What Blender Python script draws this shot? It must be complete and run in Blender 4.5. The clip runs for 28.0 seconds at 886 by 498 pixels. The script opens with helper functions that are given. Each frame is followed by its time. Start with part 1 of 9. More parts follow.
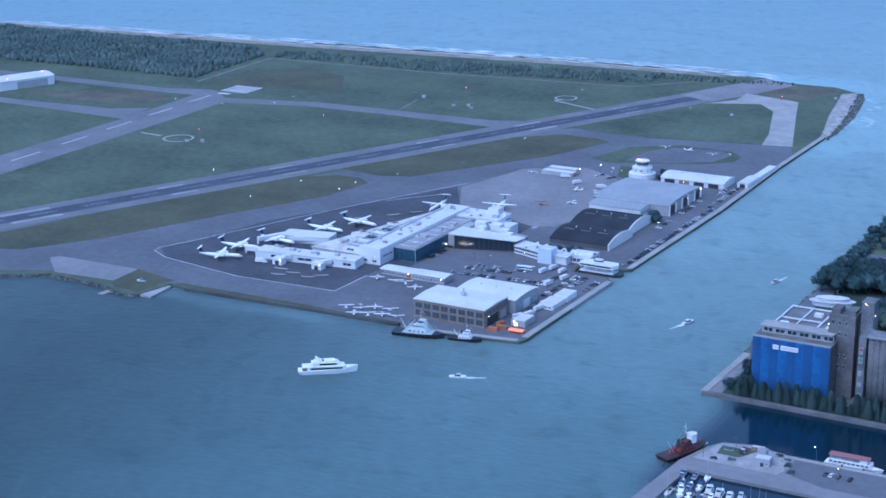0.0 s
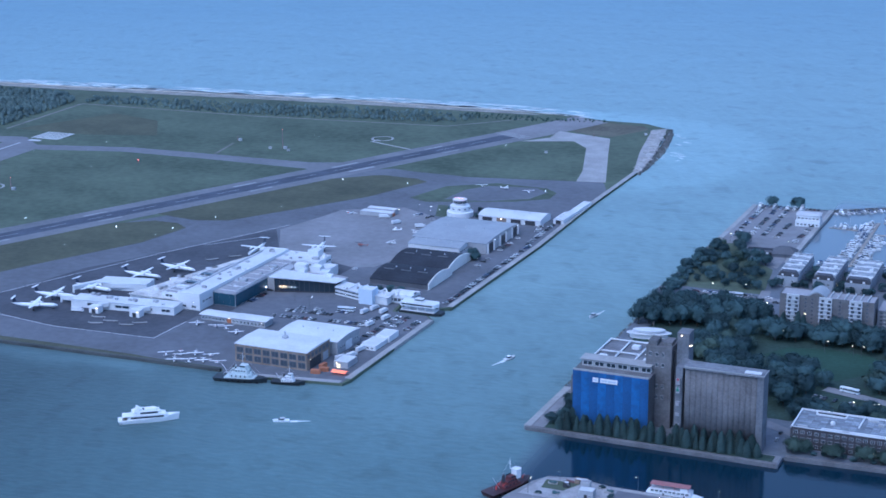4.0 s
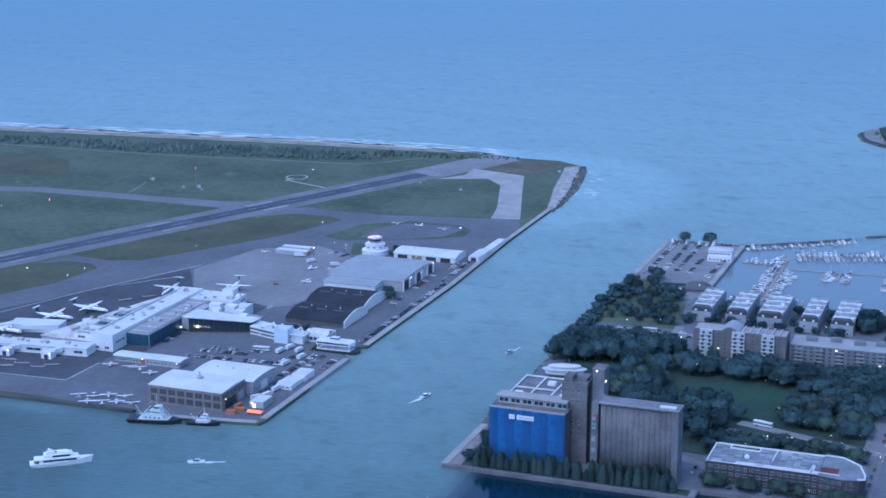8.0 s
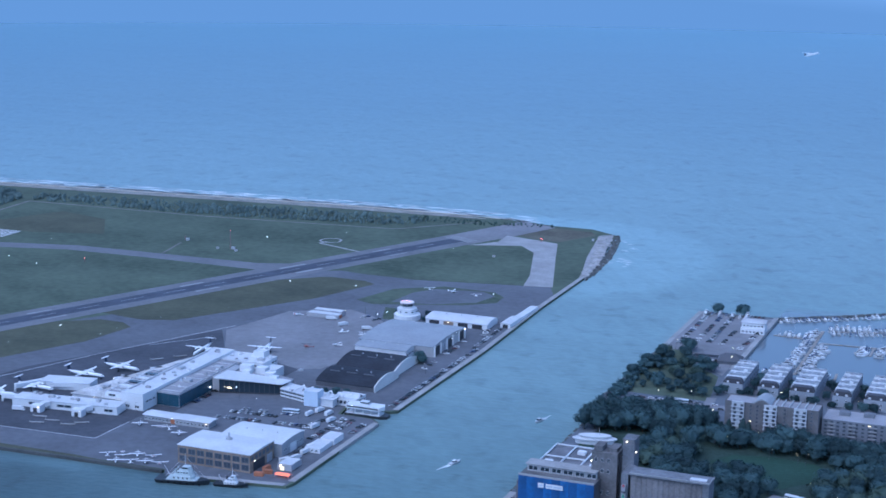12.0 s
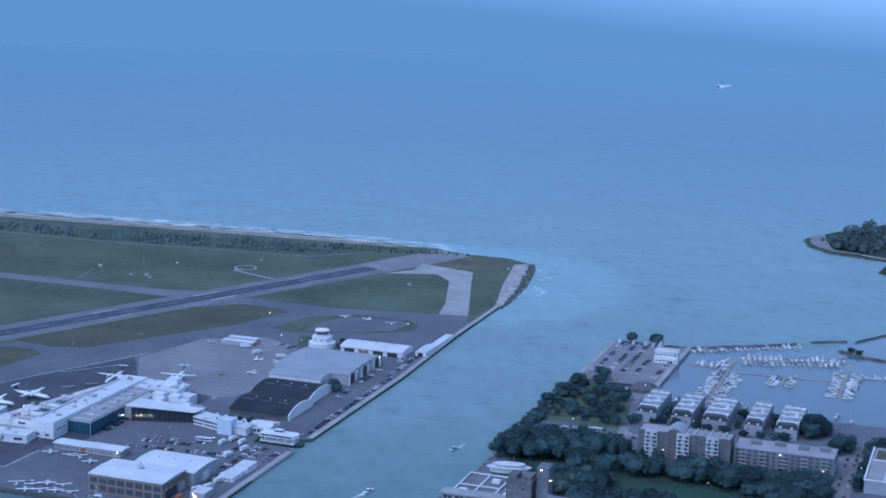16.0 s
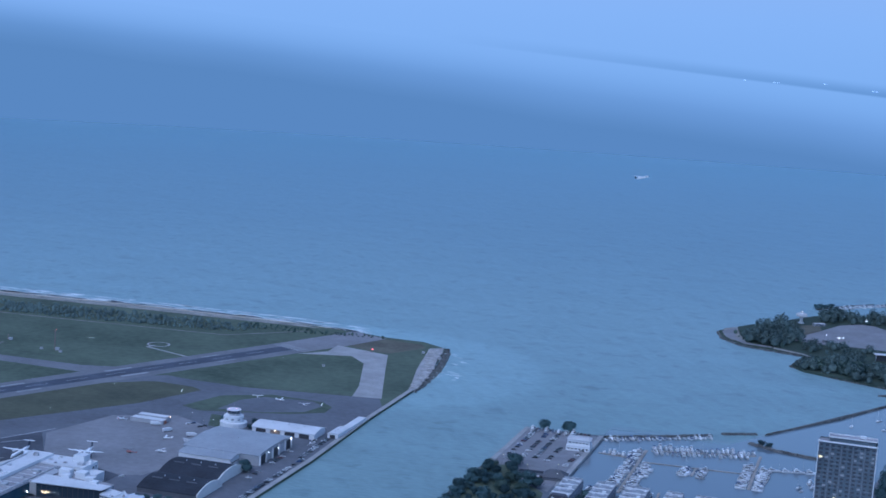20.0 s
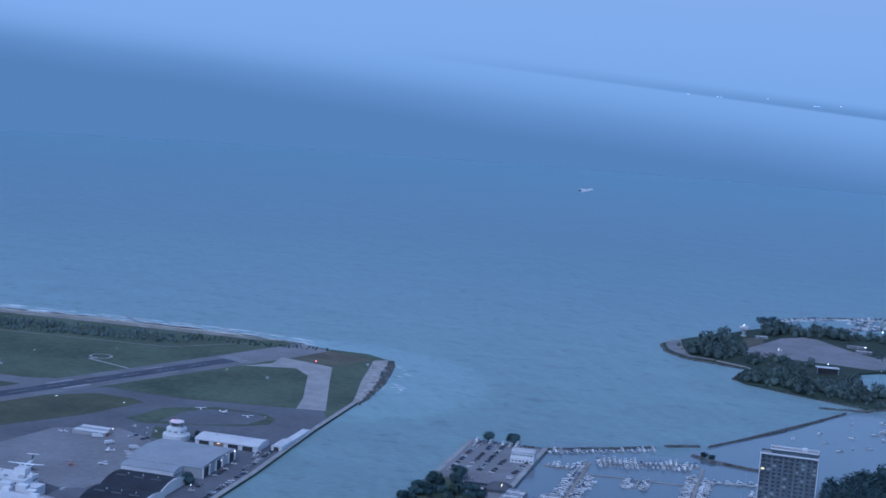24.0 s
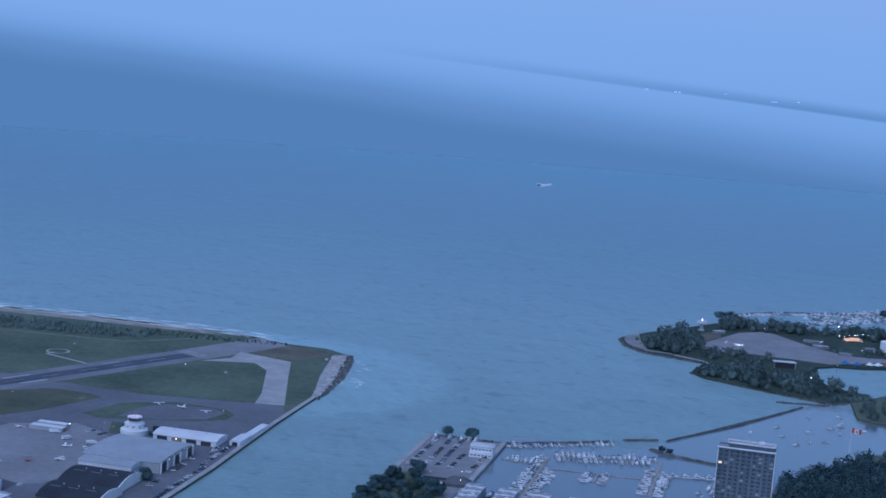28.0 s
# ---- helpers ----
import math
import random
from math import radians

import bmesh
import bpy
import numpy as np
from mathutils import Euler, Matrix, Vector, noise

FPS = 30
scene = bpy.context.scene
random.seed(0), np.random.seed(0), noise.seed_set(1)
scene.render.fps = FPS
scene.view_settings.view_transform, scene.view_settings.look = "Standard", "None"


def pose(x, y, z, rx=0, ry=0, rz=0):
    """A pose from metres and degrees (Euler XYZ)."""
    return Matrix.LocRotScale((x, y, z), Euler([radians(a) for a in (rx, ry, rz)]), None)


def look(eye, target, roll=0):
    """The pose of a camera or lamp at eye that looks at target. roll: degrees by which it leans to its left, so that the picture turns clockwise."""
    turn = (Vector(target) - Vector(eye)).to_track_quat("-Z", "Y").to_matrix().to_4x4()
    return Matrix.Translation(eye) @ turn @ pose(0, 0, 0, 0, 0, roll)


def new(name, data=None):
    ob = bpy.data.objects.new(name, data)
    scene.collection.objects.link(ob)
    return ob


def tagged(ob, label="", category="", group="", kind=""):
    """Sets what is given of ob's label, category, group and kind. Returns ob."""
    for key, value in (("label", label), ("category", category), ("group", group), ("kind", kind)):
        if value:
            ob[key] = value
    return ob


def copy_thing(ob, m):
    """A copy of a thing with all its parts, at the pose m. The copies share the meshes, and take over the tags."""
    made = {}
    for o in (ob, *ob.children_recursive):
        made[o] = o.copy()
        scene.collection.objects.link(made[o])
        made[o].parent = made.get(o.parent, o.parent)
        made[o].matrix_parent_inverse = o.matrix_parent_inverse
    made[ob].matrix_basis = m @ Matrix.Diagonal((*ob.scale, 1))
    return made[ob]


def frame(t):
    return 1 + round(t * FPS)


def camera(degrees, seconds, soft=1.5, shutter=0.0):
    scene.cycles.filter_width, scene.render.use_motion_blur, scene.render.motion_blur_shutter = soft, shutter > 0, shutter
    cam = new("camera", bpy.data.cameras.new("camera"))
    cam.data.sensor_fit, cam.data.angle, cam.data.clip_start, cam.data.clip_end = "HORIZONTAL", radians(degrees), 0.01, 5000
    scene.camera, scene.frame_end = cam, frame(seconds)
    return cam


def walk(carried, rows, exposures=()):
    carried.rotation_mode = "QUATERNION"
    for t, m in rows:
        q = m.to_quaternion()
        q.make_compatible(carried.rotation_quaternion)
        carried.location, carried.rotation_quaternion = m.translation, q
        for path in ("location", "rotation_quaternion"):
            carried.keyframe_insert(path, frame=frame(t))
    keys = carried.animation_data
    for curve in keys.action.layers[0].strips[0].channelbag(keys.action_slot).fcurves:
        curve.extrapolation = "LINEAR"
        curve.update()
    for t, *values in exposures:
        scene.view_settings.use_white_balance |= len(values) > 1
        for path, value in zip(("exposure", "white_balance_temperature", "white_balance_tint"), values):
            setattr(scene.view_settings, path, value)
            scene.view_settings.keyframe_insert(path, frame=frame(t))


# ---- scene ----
import collections

cam = camera(29.96, 28.0, soft=1.65)
EYE = (0.0, 0.0, 355.0)
TURNS = (
    (0.0, 73.185, 0.739, 30.153),
    (0.5, 73.221, 0.791, 29.419),
    (1.0, 73.319, 0.768, 28.304),
    (1.5, 73.433, 0.800, 27.176),
    (2.0, 73.582, 0.772, 26.138),
    (2.5, 73.823, 0.700, 25.304),
    (3.0, 74.080, 0.631, 24.680),
    (3.5, 74.324, 0.527, 24.233),
    (5.5, 75.013, 0.433, 22.198),
    (6.0, 75.165, 0.395, 21.742),
    (6.5, 75.371, 0.342, 21.373),
    (7.0, 75.518, 0.260, 21.097),
    (7.5, 75.653, 0.243, 20.928),
    (8.0, 75.826, 0.175, 20.808),
    (8.5, 76.019, 0.046, 20.768),
    (9.0, 76.293, -0.076, 20.804),
    (9.5, 76.596, -0.205, 20.953),
    (10.0, 76.843, -0.312, 21.172),
    (10.5, 77.156, -0.420, 21.425),
    (11.0, 77.496, -0.514, 21.700),
    (11.5, 77.808, -0.610, 21.957),
    (12.0, 78.099, -0.733, 22.177),
    (12.5, 78.247, -0.756, 22.240),
    (14.5, 78.681, -1.032, 21.137),
    (15.0, 78.795, -1.170, 20.634),
    (15.5, 78.947, -1.389, 20.084),
    (16.0, 79.131, -1.648, 19.384),
    (16.5, 79.565, -1.798, 19.087),
    (17.0, 79.993, -2.068, 18.632),
    (17.5, 80.224, -2.431, 18.133),
    (18.0, 80.558, -2.827, 17.623),
    (18.5, 80.978, -3.146, 17.183),
    (19.0, 81.422, -3.397, 16.920),
    (19.5, 81.859, -3.568, 16.808),
    (20.0, 82.123, -3.721, 16.803),
    (20.5, 82.311, -3.747, 16.696),
    (21.0, 82.450, -3.773, 16.476),
    (21.5, 82.564, -3.767, 16.148),
    (23.5, 82.714, -4.076, 15.082),
    (24.0, 82.672, -4.163, 14.932),
    (24.5, 82.643, -4.224, 14.836),
    (25.0, 82.631, -4.243, 14.772),
    (25.5, 82.597, -4.255, 14.656),
    (26.0, 82.554, -4.271, 14.477),
    (26.5, 82.532, -4.298, 14.207),
    (27.0, 82.528, -4.324, 13.933),
    (27.5, 82.554, -4.341, 13.692),
    (28.0, 82.589, -4.383, 13.529),
)
walk(cam, [(t, pose(*EYE, rx, ry, rz)) for t, rx, ry, rz in TURNS], exposures=((0, 1.08, 5000, 12), (3, 1.04, 5000, 12), (9, 0.94, 5000, 12), (17, 0.68, 5050, 12), (20, 0.48, 5050, 12), (28, 0.3, 5050, 14)))
# One wide look-out high over a harbour: the x axis runs across the channel, the y axis along it.

# world, sun
world = bpy.data.worlds.new("dusk_sky")
world.use_nodes = True
scene.world = world
sky = world.node_tree.nodes.new("ShaderNodeTexSky")
sky.sky_type, sky.sun_disc = "NISHITA", False
sky.sun_elevation, sky.sun_rotation = radians(56), radians(198)
sky.altitude, sky.air_density, sky.dust_density, sky.ozone_density = 100, 1.0, 1.2, 1.5
world.node_tree.links.new(sky.outputs[0], world.node_tree.nodes["Background"].inputs[0])
world.node_tree.nodes["Background"].inputs[1].default_value = 0.13
sun_lamp = new("sun", bpy.data.lights.new("sun", "SUN"))
sun_lamp.data.energy, sun_lamp.data.angle, sun_lamp.data.color = 0.6, radians(50), (1.0, 0.97, 0.93)
sun_lamp.matrix_world = look((-150, -450, 700), (0, 0, 0))

# ---------------------------------------------------------------- materials
MATS = {}


def mat(name, color, rough=0.8, metal=0.0, vary=0.18, coarse=0.05, fine=1.2, bump=0.0, emit=0.0, tint=None, per_object=0.0, leafy=0.0):
    """A surface with a base colour that varies at two scales in world metres."""
    if name in MATS:
        return MATS[name]
    m = bpy.data.materials.new(name)
    m.use_nodes = True
    nt = m.node_tree
    b = nt.nodes["Principled BSDF"]
    b.inputs["Roughness"].default_value, b.inputs["Metallic"].default_value = rough, metal
    if rough >= 0.8:  # dull, weathered surfaces hardly shine
        b.inputs["Specular IOR Level"].default_value = 0.18
    geo = nt.nodes.new("ShaderNodeNewGeometry")
    total = None
    for scale, share in ((coarse, 0.6), (fine, 0.4)):
        n = nt.nodes.new("ShaderNodeTexNoise")
        n.inputs["Scale"].default_value, n.inputs["Detail"].default_value = scale, 4.0
        nt.links.new(geo.outputs["Position"], n.inputs["Vector"])
        s = nt.nodes.new("ShaderNodeMath")
        s.operation = "MULTIPLY"
        s.inputs[1].default_value = share
        nt.links.new(n.outputs["Fac"], s.inputs[0])
        if total is None:
            total = s
        else:
            a = nt.nodes.new("ShaderNodeMath")
            a.operation = "ADD"
            nt.links.new(total.outputs[0], a.inputs[0])
            nt.links.new(s.outputs[0], a.inputs[1])
            total = a
    if per_object:
        info = nt.nodes.new("ShaderNodeObjectInfo")
        s = nt.nodes.new("ShaderNodeMath")
        s.operation, s.inputs[1].default_value, s.inputs[2].default_value = "MULTIPLY_ADD", per_object, -per_object / 2
        nt.links.new(info.outputs["Random"], s.inputs[0])
        a = nt.nodes.new("ShaderNodeMath")
        a.operation = "ADD"
        nt.links.new(total.outputs[0], a.inputs[0])
        nt.links.new(s.outputs[0], a.inputs[1])
        total = a
    ramp = nt.nodes.new("ShaderNodeValToRGB")
    low = [c * (1 - 2 * vary) for c in color]
    high = [min(1, c * (1 + 2 * vary)) for c in (tint or color)]
    ramp.color_ramp.elements[0].position, ramp.color_ramp.elements[1].position = 0.25, 0.75
    ramp.color_ramp.elements[0].color, ramp.color_ramp.elements[1].color = (*low, 1), (*high, 1)
    nt.links.new(total.outputs[0], ramp.inputs[0])
    nt.links.new(ramp.outputs[0], b.inputs["Base Color"])
    if bump:
        bp = nt.nodes.new("ShaderNodeBump")
        bp.inputs["Strength"].default_value, bp.inputs["Distance"].default_value = bump, 0.3
        nt.links.new(total.outputs[0], bp.inputs["Height"])
        nt.links.new(bp.outputs[0], b.inputs["Normal"])
    if emit:
        b.inputs["Emission Color"].default_value, b.inputs["Emission Strength"].default_value = (*color, 1), emit
    if leafy:  # thin leaves pass some light to their far side
        thin, blend = nt.nodes.new("ShaderNodeBsdfTranslucent"), nt.nodes.new("ShaderNodeMixShader")
        blend.inputs[0].default_value = leafy
        nt.links.new(ramp.outputs[0], thin.inputs["Color"])
        nt.links.new(b.outputs[0], blend.inputs[1])
        nt.links.new(thin.outputs[0], blend.inputs[2])
        nt.links.new(blend.outputs[0], nt.nodes["Material Output"].inputs[0])
    MATS[name] = m
    return m


def water_material():
    """Lake water: turbid green near the shores, bluer offshore, with cloud shade and a lift against the backdrop's
    shading put into its colours, and ripples at two sizes.
    """
    m = bpy.data.materials.new("lake_water")
    m.use_nodes = True
    nt = m.node_tree
    b = nt.nodes["Principled BSDF"]
    b.inputs["Roughness"].default_value, b.inputs["IOR"].default_value = 0.42, 1.33
    geo = nt.nodes.new("ShaderNodeNewGeometry")
    sep = nt.nodes.new("ShaderNodeSeparateXYZ")
    nt.links.new(geo.outputs["Position"], sep.inputs[0])
    big = nt.nodes.new("ShaderNodeTexNoise")
    big.inputs["Scale"].default_value, big.inputs["Detail"].default_value = 0.0022, 3.0
    nt.links.new(geo.outputs["Position"], big.inputs["Vector"])
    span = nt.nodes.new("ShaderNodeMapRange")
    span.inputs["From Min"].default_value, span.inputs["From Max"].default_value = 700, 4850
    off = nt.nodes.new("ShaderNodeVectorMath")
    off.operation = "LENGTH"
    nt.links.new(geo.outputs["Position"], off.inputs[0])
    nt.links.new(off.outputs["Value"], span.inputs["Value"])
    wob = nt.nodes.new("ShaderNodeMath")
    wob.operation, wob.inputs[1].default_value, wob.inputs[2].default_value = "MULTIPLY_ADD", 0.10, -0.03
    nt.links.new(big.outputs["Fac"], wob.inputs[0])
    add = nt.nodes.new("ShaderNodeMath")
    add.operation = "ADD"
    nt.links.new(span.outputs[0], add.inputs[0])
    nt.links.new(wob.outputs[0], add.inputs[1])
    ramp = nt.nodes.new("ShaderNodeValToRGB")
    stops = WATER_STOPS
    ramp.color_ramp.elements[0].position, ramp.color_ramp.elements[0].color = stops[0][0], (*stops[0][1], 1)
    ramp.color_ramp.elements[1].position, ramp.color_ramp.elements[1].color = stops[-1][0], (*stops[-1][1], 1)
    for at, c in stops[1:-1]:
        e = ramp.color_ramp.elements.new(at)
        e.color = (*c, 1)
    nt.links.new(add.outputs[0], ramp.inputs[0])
    # wind streaks lie across the channel
    stretch = nt.nodes.new("ShaderNodeMapping")
    stretch.inputs["Rotation"].default_value = (0, 0, radians(-20))
    stretch.inputs["Scale"].default_value = (0.75, 1.9, 1)
    nt.links.new(geo.outputs["Position"], stretch.inputs["Vector"])
    waves = nt.nodes.new("ShaderNodeTexNoise")
    waves.inputs["Scale"].default_value, waves.inputs["Detail"].default_value = 0.15, 6.0
    nt.links.new(stretch.outputs[0], waves.inputs["Vector"])
    ripple = nt.nodes.new("ShaderNodeTexNoise")
    ripple.inputs["Scale"].default_value, ripple.inputs["Detail"].default_value = 0.35, 3.0
    nt.links.new(stretch.outputs[0], ripple.inputs["Vector"])
    streak = nt.nodes.new("ShaderNodeMapRange")
    streak.inputs["From Min"].default_value, streak.inputs["From Max"].default_value = 0.35, 0.65
    streak.inputs["To Min"].default_value, streak.inputs["To Max"].default_value = -0.08, 0.08
    nt.links.new(waves.outputs["Fac"], streak.inputs["Value"])
    patch = nt.nodes.new("ShaderNodeTexNoise")  # drifting turbid patches
    patch.inputs["Scale"].default_value, patch.inputs["Detail"].default_value, patch.inputs["Distortion"].default_value = 0.013, 8.0, 0.9
    nt.links.new(stretch.outputs[0], patch.inputs["Vector"])
    drift = nt.nodes.new("ShaderNodeMapRange")
    drift.inputs["From Min"].default_value, drift.inputs["From Max"].default_value = 0.3, 0.7
    drift.inputs["To Min"].default_value, drift.inputs["To Max"].default_value = -0.06, 0.06
    nt.links.new(patch.outputs["Fac"], drift.inputs["Value"])
    both = nt.nodes.new("ShaderNodeMath")
    both.operation = "ADD"
    slant = nt.nodes.new("ShaderNodeMapping")  # wind lanes run aslant over the open lake
    slant.vector_type = "TEXTURE"
    slant.inputs["Rotation"].default_value = (0, 0, radians(120))
    slant.inputs["Scale"].default_value = (4.5, 1.0, 1)
    nt.links.new(geo.outputs["Position"], slant.inputs["Vector"])
    lane = nt.nodes.new("ShaderNodeTexNoise")
    lane.inputs["Scale"].default_value, lane.inputs["Detail"].default_value, lane.inputs["Distortion"].default_value = 0.075, 7.0, 0.7
    nt.links.new(slant.outputs[0], lane.inputs["Vector"])
    laned = nt.nodes.new("ShaderNodeMapRange")
    laned.inputs["From Min"].default_value, laned.inputs["From Max"].default_value = 0.32, 0.68
    laned.inputs["To Min"].default_value, laned.inputs["To Max"].default_value = -0.05, 0.045
    nt.links.new(lane.outputs["Fac"], laned.inputs["Value"])
    rough = nt.nodes.new("ShaderNodeMath")
    rough.operation = "ADD"
    nt.links.new(streak.outputs[0], rough.inputs[0])
    nt.links.new(laned.outputs[0], rough.inputs[1])
    fleck = nt.nodes.new("ShaderNodeTexNoise")
    fleck.inputs["Scale"].default_value, fleck.inputs["Detail"].default_value, fleck.inputs["Distortion"].default_value = 0.045, 3.0, 0.4
    nt.links.new(geo.outputs["Position"], fleck.inputs["Vector"])
    trough = nt.nodes.new("ShaderNodeMapRange")
    trough.inputs["From Min"].default_value, trough.inputs["From Max"].default_value = 0.3, 0.44
    trough.inputs["To Min"].default_value, trough.inputs["To Max"].default_value = -0.17, 0.012
    nt.links.new(fleck.outputs["Fac"], trough.inputs["Value"])
    rougher = nt.nodes.new("ShaderNodeMath")
    rougher.operation = "ADD"
    nt.links.new(rough.outputs[0], rougher.inputs[0])
    nt.links.new(trough.outputs[0], rougher.inputs[1])
    nt.links.new(rougher.outputs[0], both.inputs[0])
    nt.links.new(drift.outputs[0], both.inputs[1])
    even = nt.nodes.new("ShaderNodeMapRange")  # the lake smooths out offshore
    even.inputs["From Min"].default_value, even.inputs["From Max"].default_value = 2100, 3900
    even.inputs["To Min"].default_value, even.inputs["To Max"].default_value = 1.0, 0.3
    nt.links.new(off.outputs["Value"], even.inputs["Value"])
    eased = nt.nodes.new("ShaderNodeMath")
    eased.operation, eased.inputs[2].default_value = "MULTIPLY_ADD", 1.0
    nt.links.new(both.outputs[0], eased.inputs[0])
    nt.links.new(even.outputs[0], eased.inputs[1])
    reach = nt.nodes.new("ShaderNodeVectorMath")  # silt drifting off the island's tip
    reach.operation, reach.inputs[1].default_value = "DISTANCE", (-560, 1580, 0)
    nt.links.new(geo.outputs["Position"], reach.inputs[0])
    ragged = nt.nodes.new("ShaderNodeMath")
    ragged.operation, ragged.inputs[1].default_value = "MULTIPLY_ADD", 70.0
    nt.links.new(patch.outputs["Fac"], ragged.inputs[0])
    nt.links.new(reach.outputs["Value"], ragged.inputs[2])
    silt = nt.nodes.new("ShaderNodeMapRange")
    silt.interpolation_type = "SMOOTHSTEP"
    silt.inputs["From Min"].default_value, silt.inputs["From Max"].default_value = 226, 256
    silt.inputs["To Min"].default_value, silt.inputs["To Max"].default_value = 1.19, 1.0
    nt.links.new(ragged.outputs[0], silt.inputs["Value"])
    tide = nt.nodes.new("ShaderNodeMath")  # pale shallows along the harbour wall
    tide.operation, tide.inputs[1].default_value = "MULTIPLY_ADD", 45.0
    nt.links.new(patch.outputs["Fac"], tide.inputs[0])
    nt.links.new(sep.outputs["Y"], tide.inputs[2])
    flat = nt.nodes.new("ShaderNodeMapRange")
    flat.interpolation_type = "SMOOTHSTEP"
    flat.inputs["From Min"].default_value, flat.inputs["From Max"].default_value = 842, 862
    nt.links.new(tide.outputs[0], flat.inputs["Value"])
    west = nt.nodes.new("ShaderNodeMapRange")
    west.interpolation_type = "SMOOTHSTEP"
    west.inputs["From Min"].default_value, west.inputs["From Max"].default_value = -555, -600
    nt.links.new(sep.outputs["X"], west.inputs["Value"])
    near_wall = nt.nodes.new("ShaderNodeMapRange")
    near_wall.inputs["From Min"].default_value, near_wall.inputs["From Max"].default_value = 900, 870
    nt.links.new(sep.outputs["Y"], near_wall.inputs["Value"])
    shelf = nt.nodes.new("ShaderNodeMath")
    shelf.operation = "MULTIPLY"
    nt.links.new(flat.outputs[0], shelf.inputs[0])
    nt.links.new(west.outputs[0], shelf.inputs[1])
    shelf_b = nt.nodes.new("ShaderNodeMath")
    shelf_b.operation = "MULTIPLY"
    nt.links.new(shelf.outputs[0], shelf_b.inputs[0])
    nt.links.new(near_wall.outputs[0], shelf_b.inputs[1])
    paler = nt.nodes.new("ShaderNodeMath")
    paler.operation, paler.inputs[1].default_value = "MULTIPLY_ADD", 0.5
    nt.links.new(shelf_b.outputs[0], paler.inputs[0])
    nt.links.new(eased.outputs[0], paler.inputs[2])
    silted = nt.nodes.new("ShaderNodeMath")
    silted.operation = "MULTIPLY"
    nt.links.new(paler.outputs[0], silted.inputs[0])
    nt.links.new(silt.outputs[0], silted.inputs[1])
    tone = nt.nodes.new("ShaderNodeVectorMath")
    tone.operation = "SCALE"
    nt.links.new(ramp.outputs[0], tone.inputs[0])
    nt.links.new(silted.outputs[0], tone.inputs["Scale"])
    # slip and marina basin lie calmer, coloured for the mirrored silos and sky
    def step(value, lo, hi):
        n = nt.nodes.new("ShaderNodeMapRange")
        n.interpolation_type = "SMOOTHSTEP"
        n.inputs["From Min"].default_value, n.inputs["From Max"].default_value = lo, hi
        nt.links.new(value, n.inputs["Value"])
        return n.outputs[0]

    def times(p, q):
        n = nt.nodes.new("ShaderNodeMath")
        n.operation = "MULTIPLY"
        nt.links.new(p, n.inputs[0])
        nt.links.new(q, n.inputs[1])
        return n.outputs[0]

    beach = times(step(sep.outputs["X"], -350, -1250), step(sep.outputs["Y"], 1560, 1700))  # shallows off the beach
    inner = times(step(sep.outputs["X"], -380, -700), step(sep.outputs["Y"], 1000, 820))  # darker towards the inner harbour
    dim = nt.nodes.new("ShaderNodeMath")
    dim.operation, dim.inputs[1].default_value, dim.inputs[2].default_value = "MULTIPLY_ADD", -0.64, 1.0
    nt.links.new(inner, dim.inputs[0])
    shallows = nt.nodes.new("ShaderNodeMapRange")
    shallows.inputs["From Min"].default_value, shallows.inputs["From Max"].default_value = 2300, 3900
    shallows.inputs["To Min"].default_value, shallows.inputs["To Max"].default_value = 1.0, 0.0
    nt.links.new(off.outputs["Value"], shallows.inputs["Value"])
    lift = nt.nodes.new("ShaderNodeMath")
    lift.operation, lift.inputs[1].default_value = "MULTIPLY_ADD", 0.05
    nt.links.new(times(beach, shallows.outputs[0]), lift.inputs[0])
    nt.links.new(dim.outputs[0], lift.inputs[2])
    zone_tone = nt.nodes.new("ShaderNodeVectorMath")
    zone_tone.operation = "SCALE"
    nt.links.new(tone.outputs[0], zone_tone.inputs[0])
    nt.links.new(lift.outputs[0], zone_tone.inputs["Scale"])
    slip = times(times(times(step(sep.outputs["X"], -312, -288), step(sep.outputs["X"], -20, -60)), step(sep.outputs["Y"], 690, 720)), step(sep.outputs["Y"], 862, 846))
    basin = times(times(step(sep.outputs["X"], -258, -252), step(sep.outputs["Y"], 1222, 1232)), step(sep.outputs["Y"], 1470, 1420))
    skew = nt.nodes.new("ShaderNodeMath")  # lagoon behind the thin breakwater
    skew.operation, skew.inputs[1].default_value = "MULTIPLY_ADD", -0.515
    nt.links.new(sep.outputs["Y"], skew.inputs[0])
    nt.links.new(sep.outputs["X"], skew.inputs[2])
    lagoon = times(times(step(skew.outputs[0], -898, -888), step(sep.outputs["Y"], 1790, 1710)), step(sep.outputs["Y"], 1400, 1430))
    sheltered = nt.nodes.new("ShaderNodeMath")
    sheltered.operation = "MAXIMUM"
    nt.links.new(basin, sheltered.inputs[0])
    nt.links.new(lagoon, sheltered.inputs[1])
    calm = nt.nodes.new("ShaderNodeMath")
    calm.operation = "MAXIMUM"
    nt.links.new(slip, calm.inputs[0])
    nt.links.new(sheltered.outputs[0], calm.inputs[1])
    # marina and lagoon: the mirrored sky is put into this base colour
    still = nt.nodes.new("ShaderNodeMix")
    still.data_type = "RGBA"
    nt.links.new(calm.outputs[0], still.inputs["Factor"])
    nt.links.new(zone_tone.outputs[0], still.inputs["A"])
    still.inputs["B"].default_value = (0.108, 0.138, 0.166, 1)
    # near-black base colour paints the silos' reflection over the slip
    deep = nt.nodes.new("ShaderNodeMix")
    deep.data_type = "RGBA"
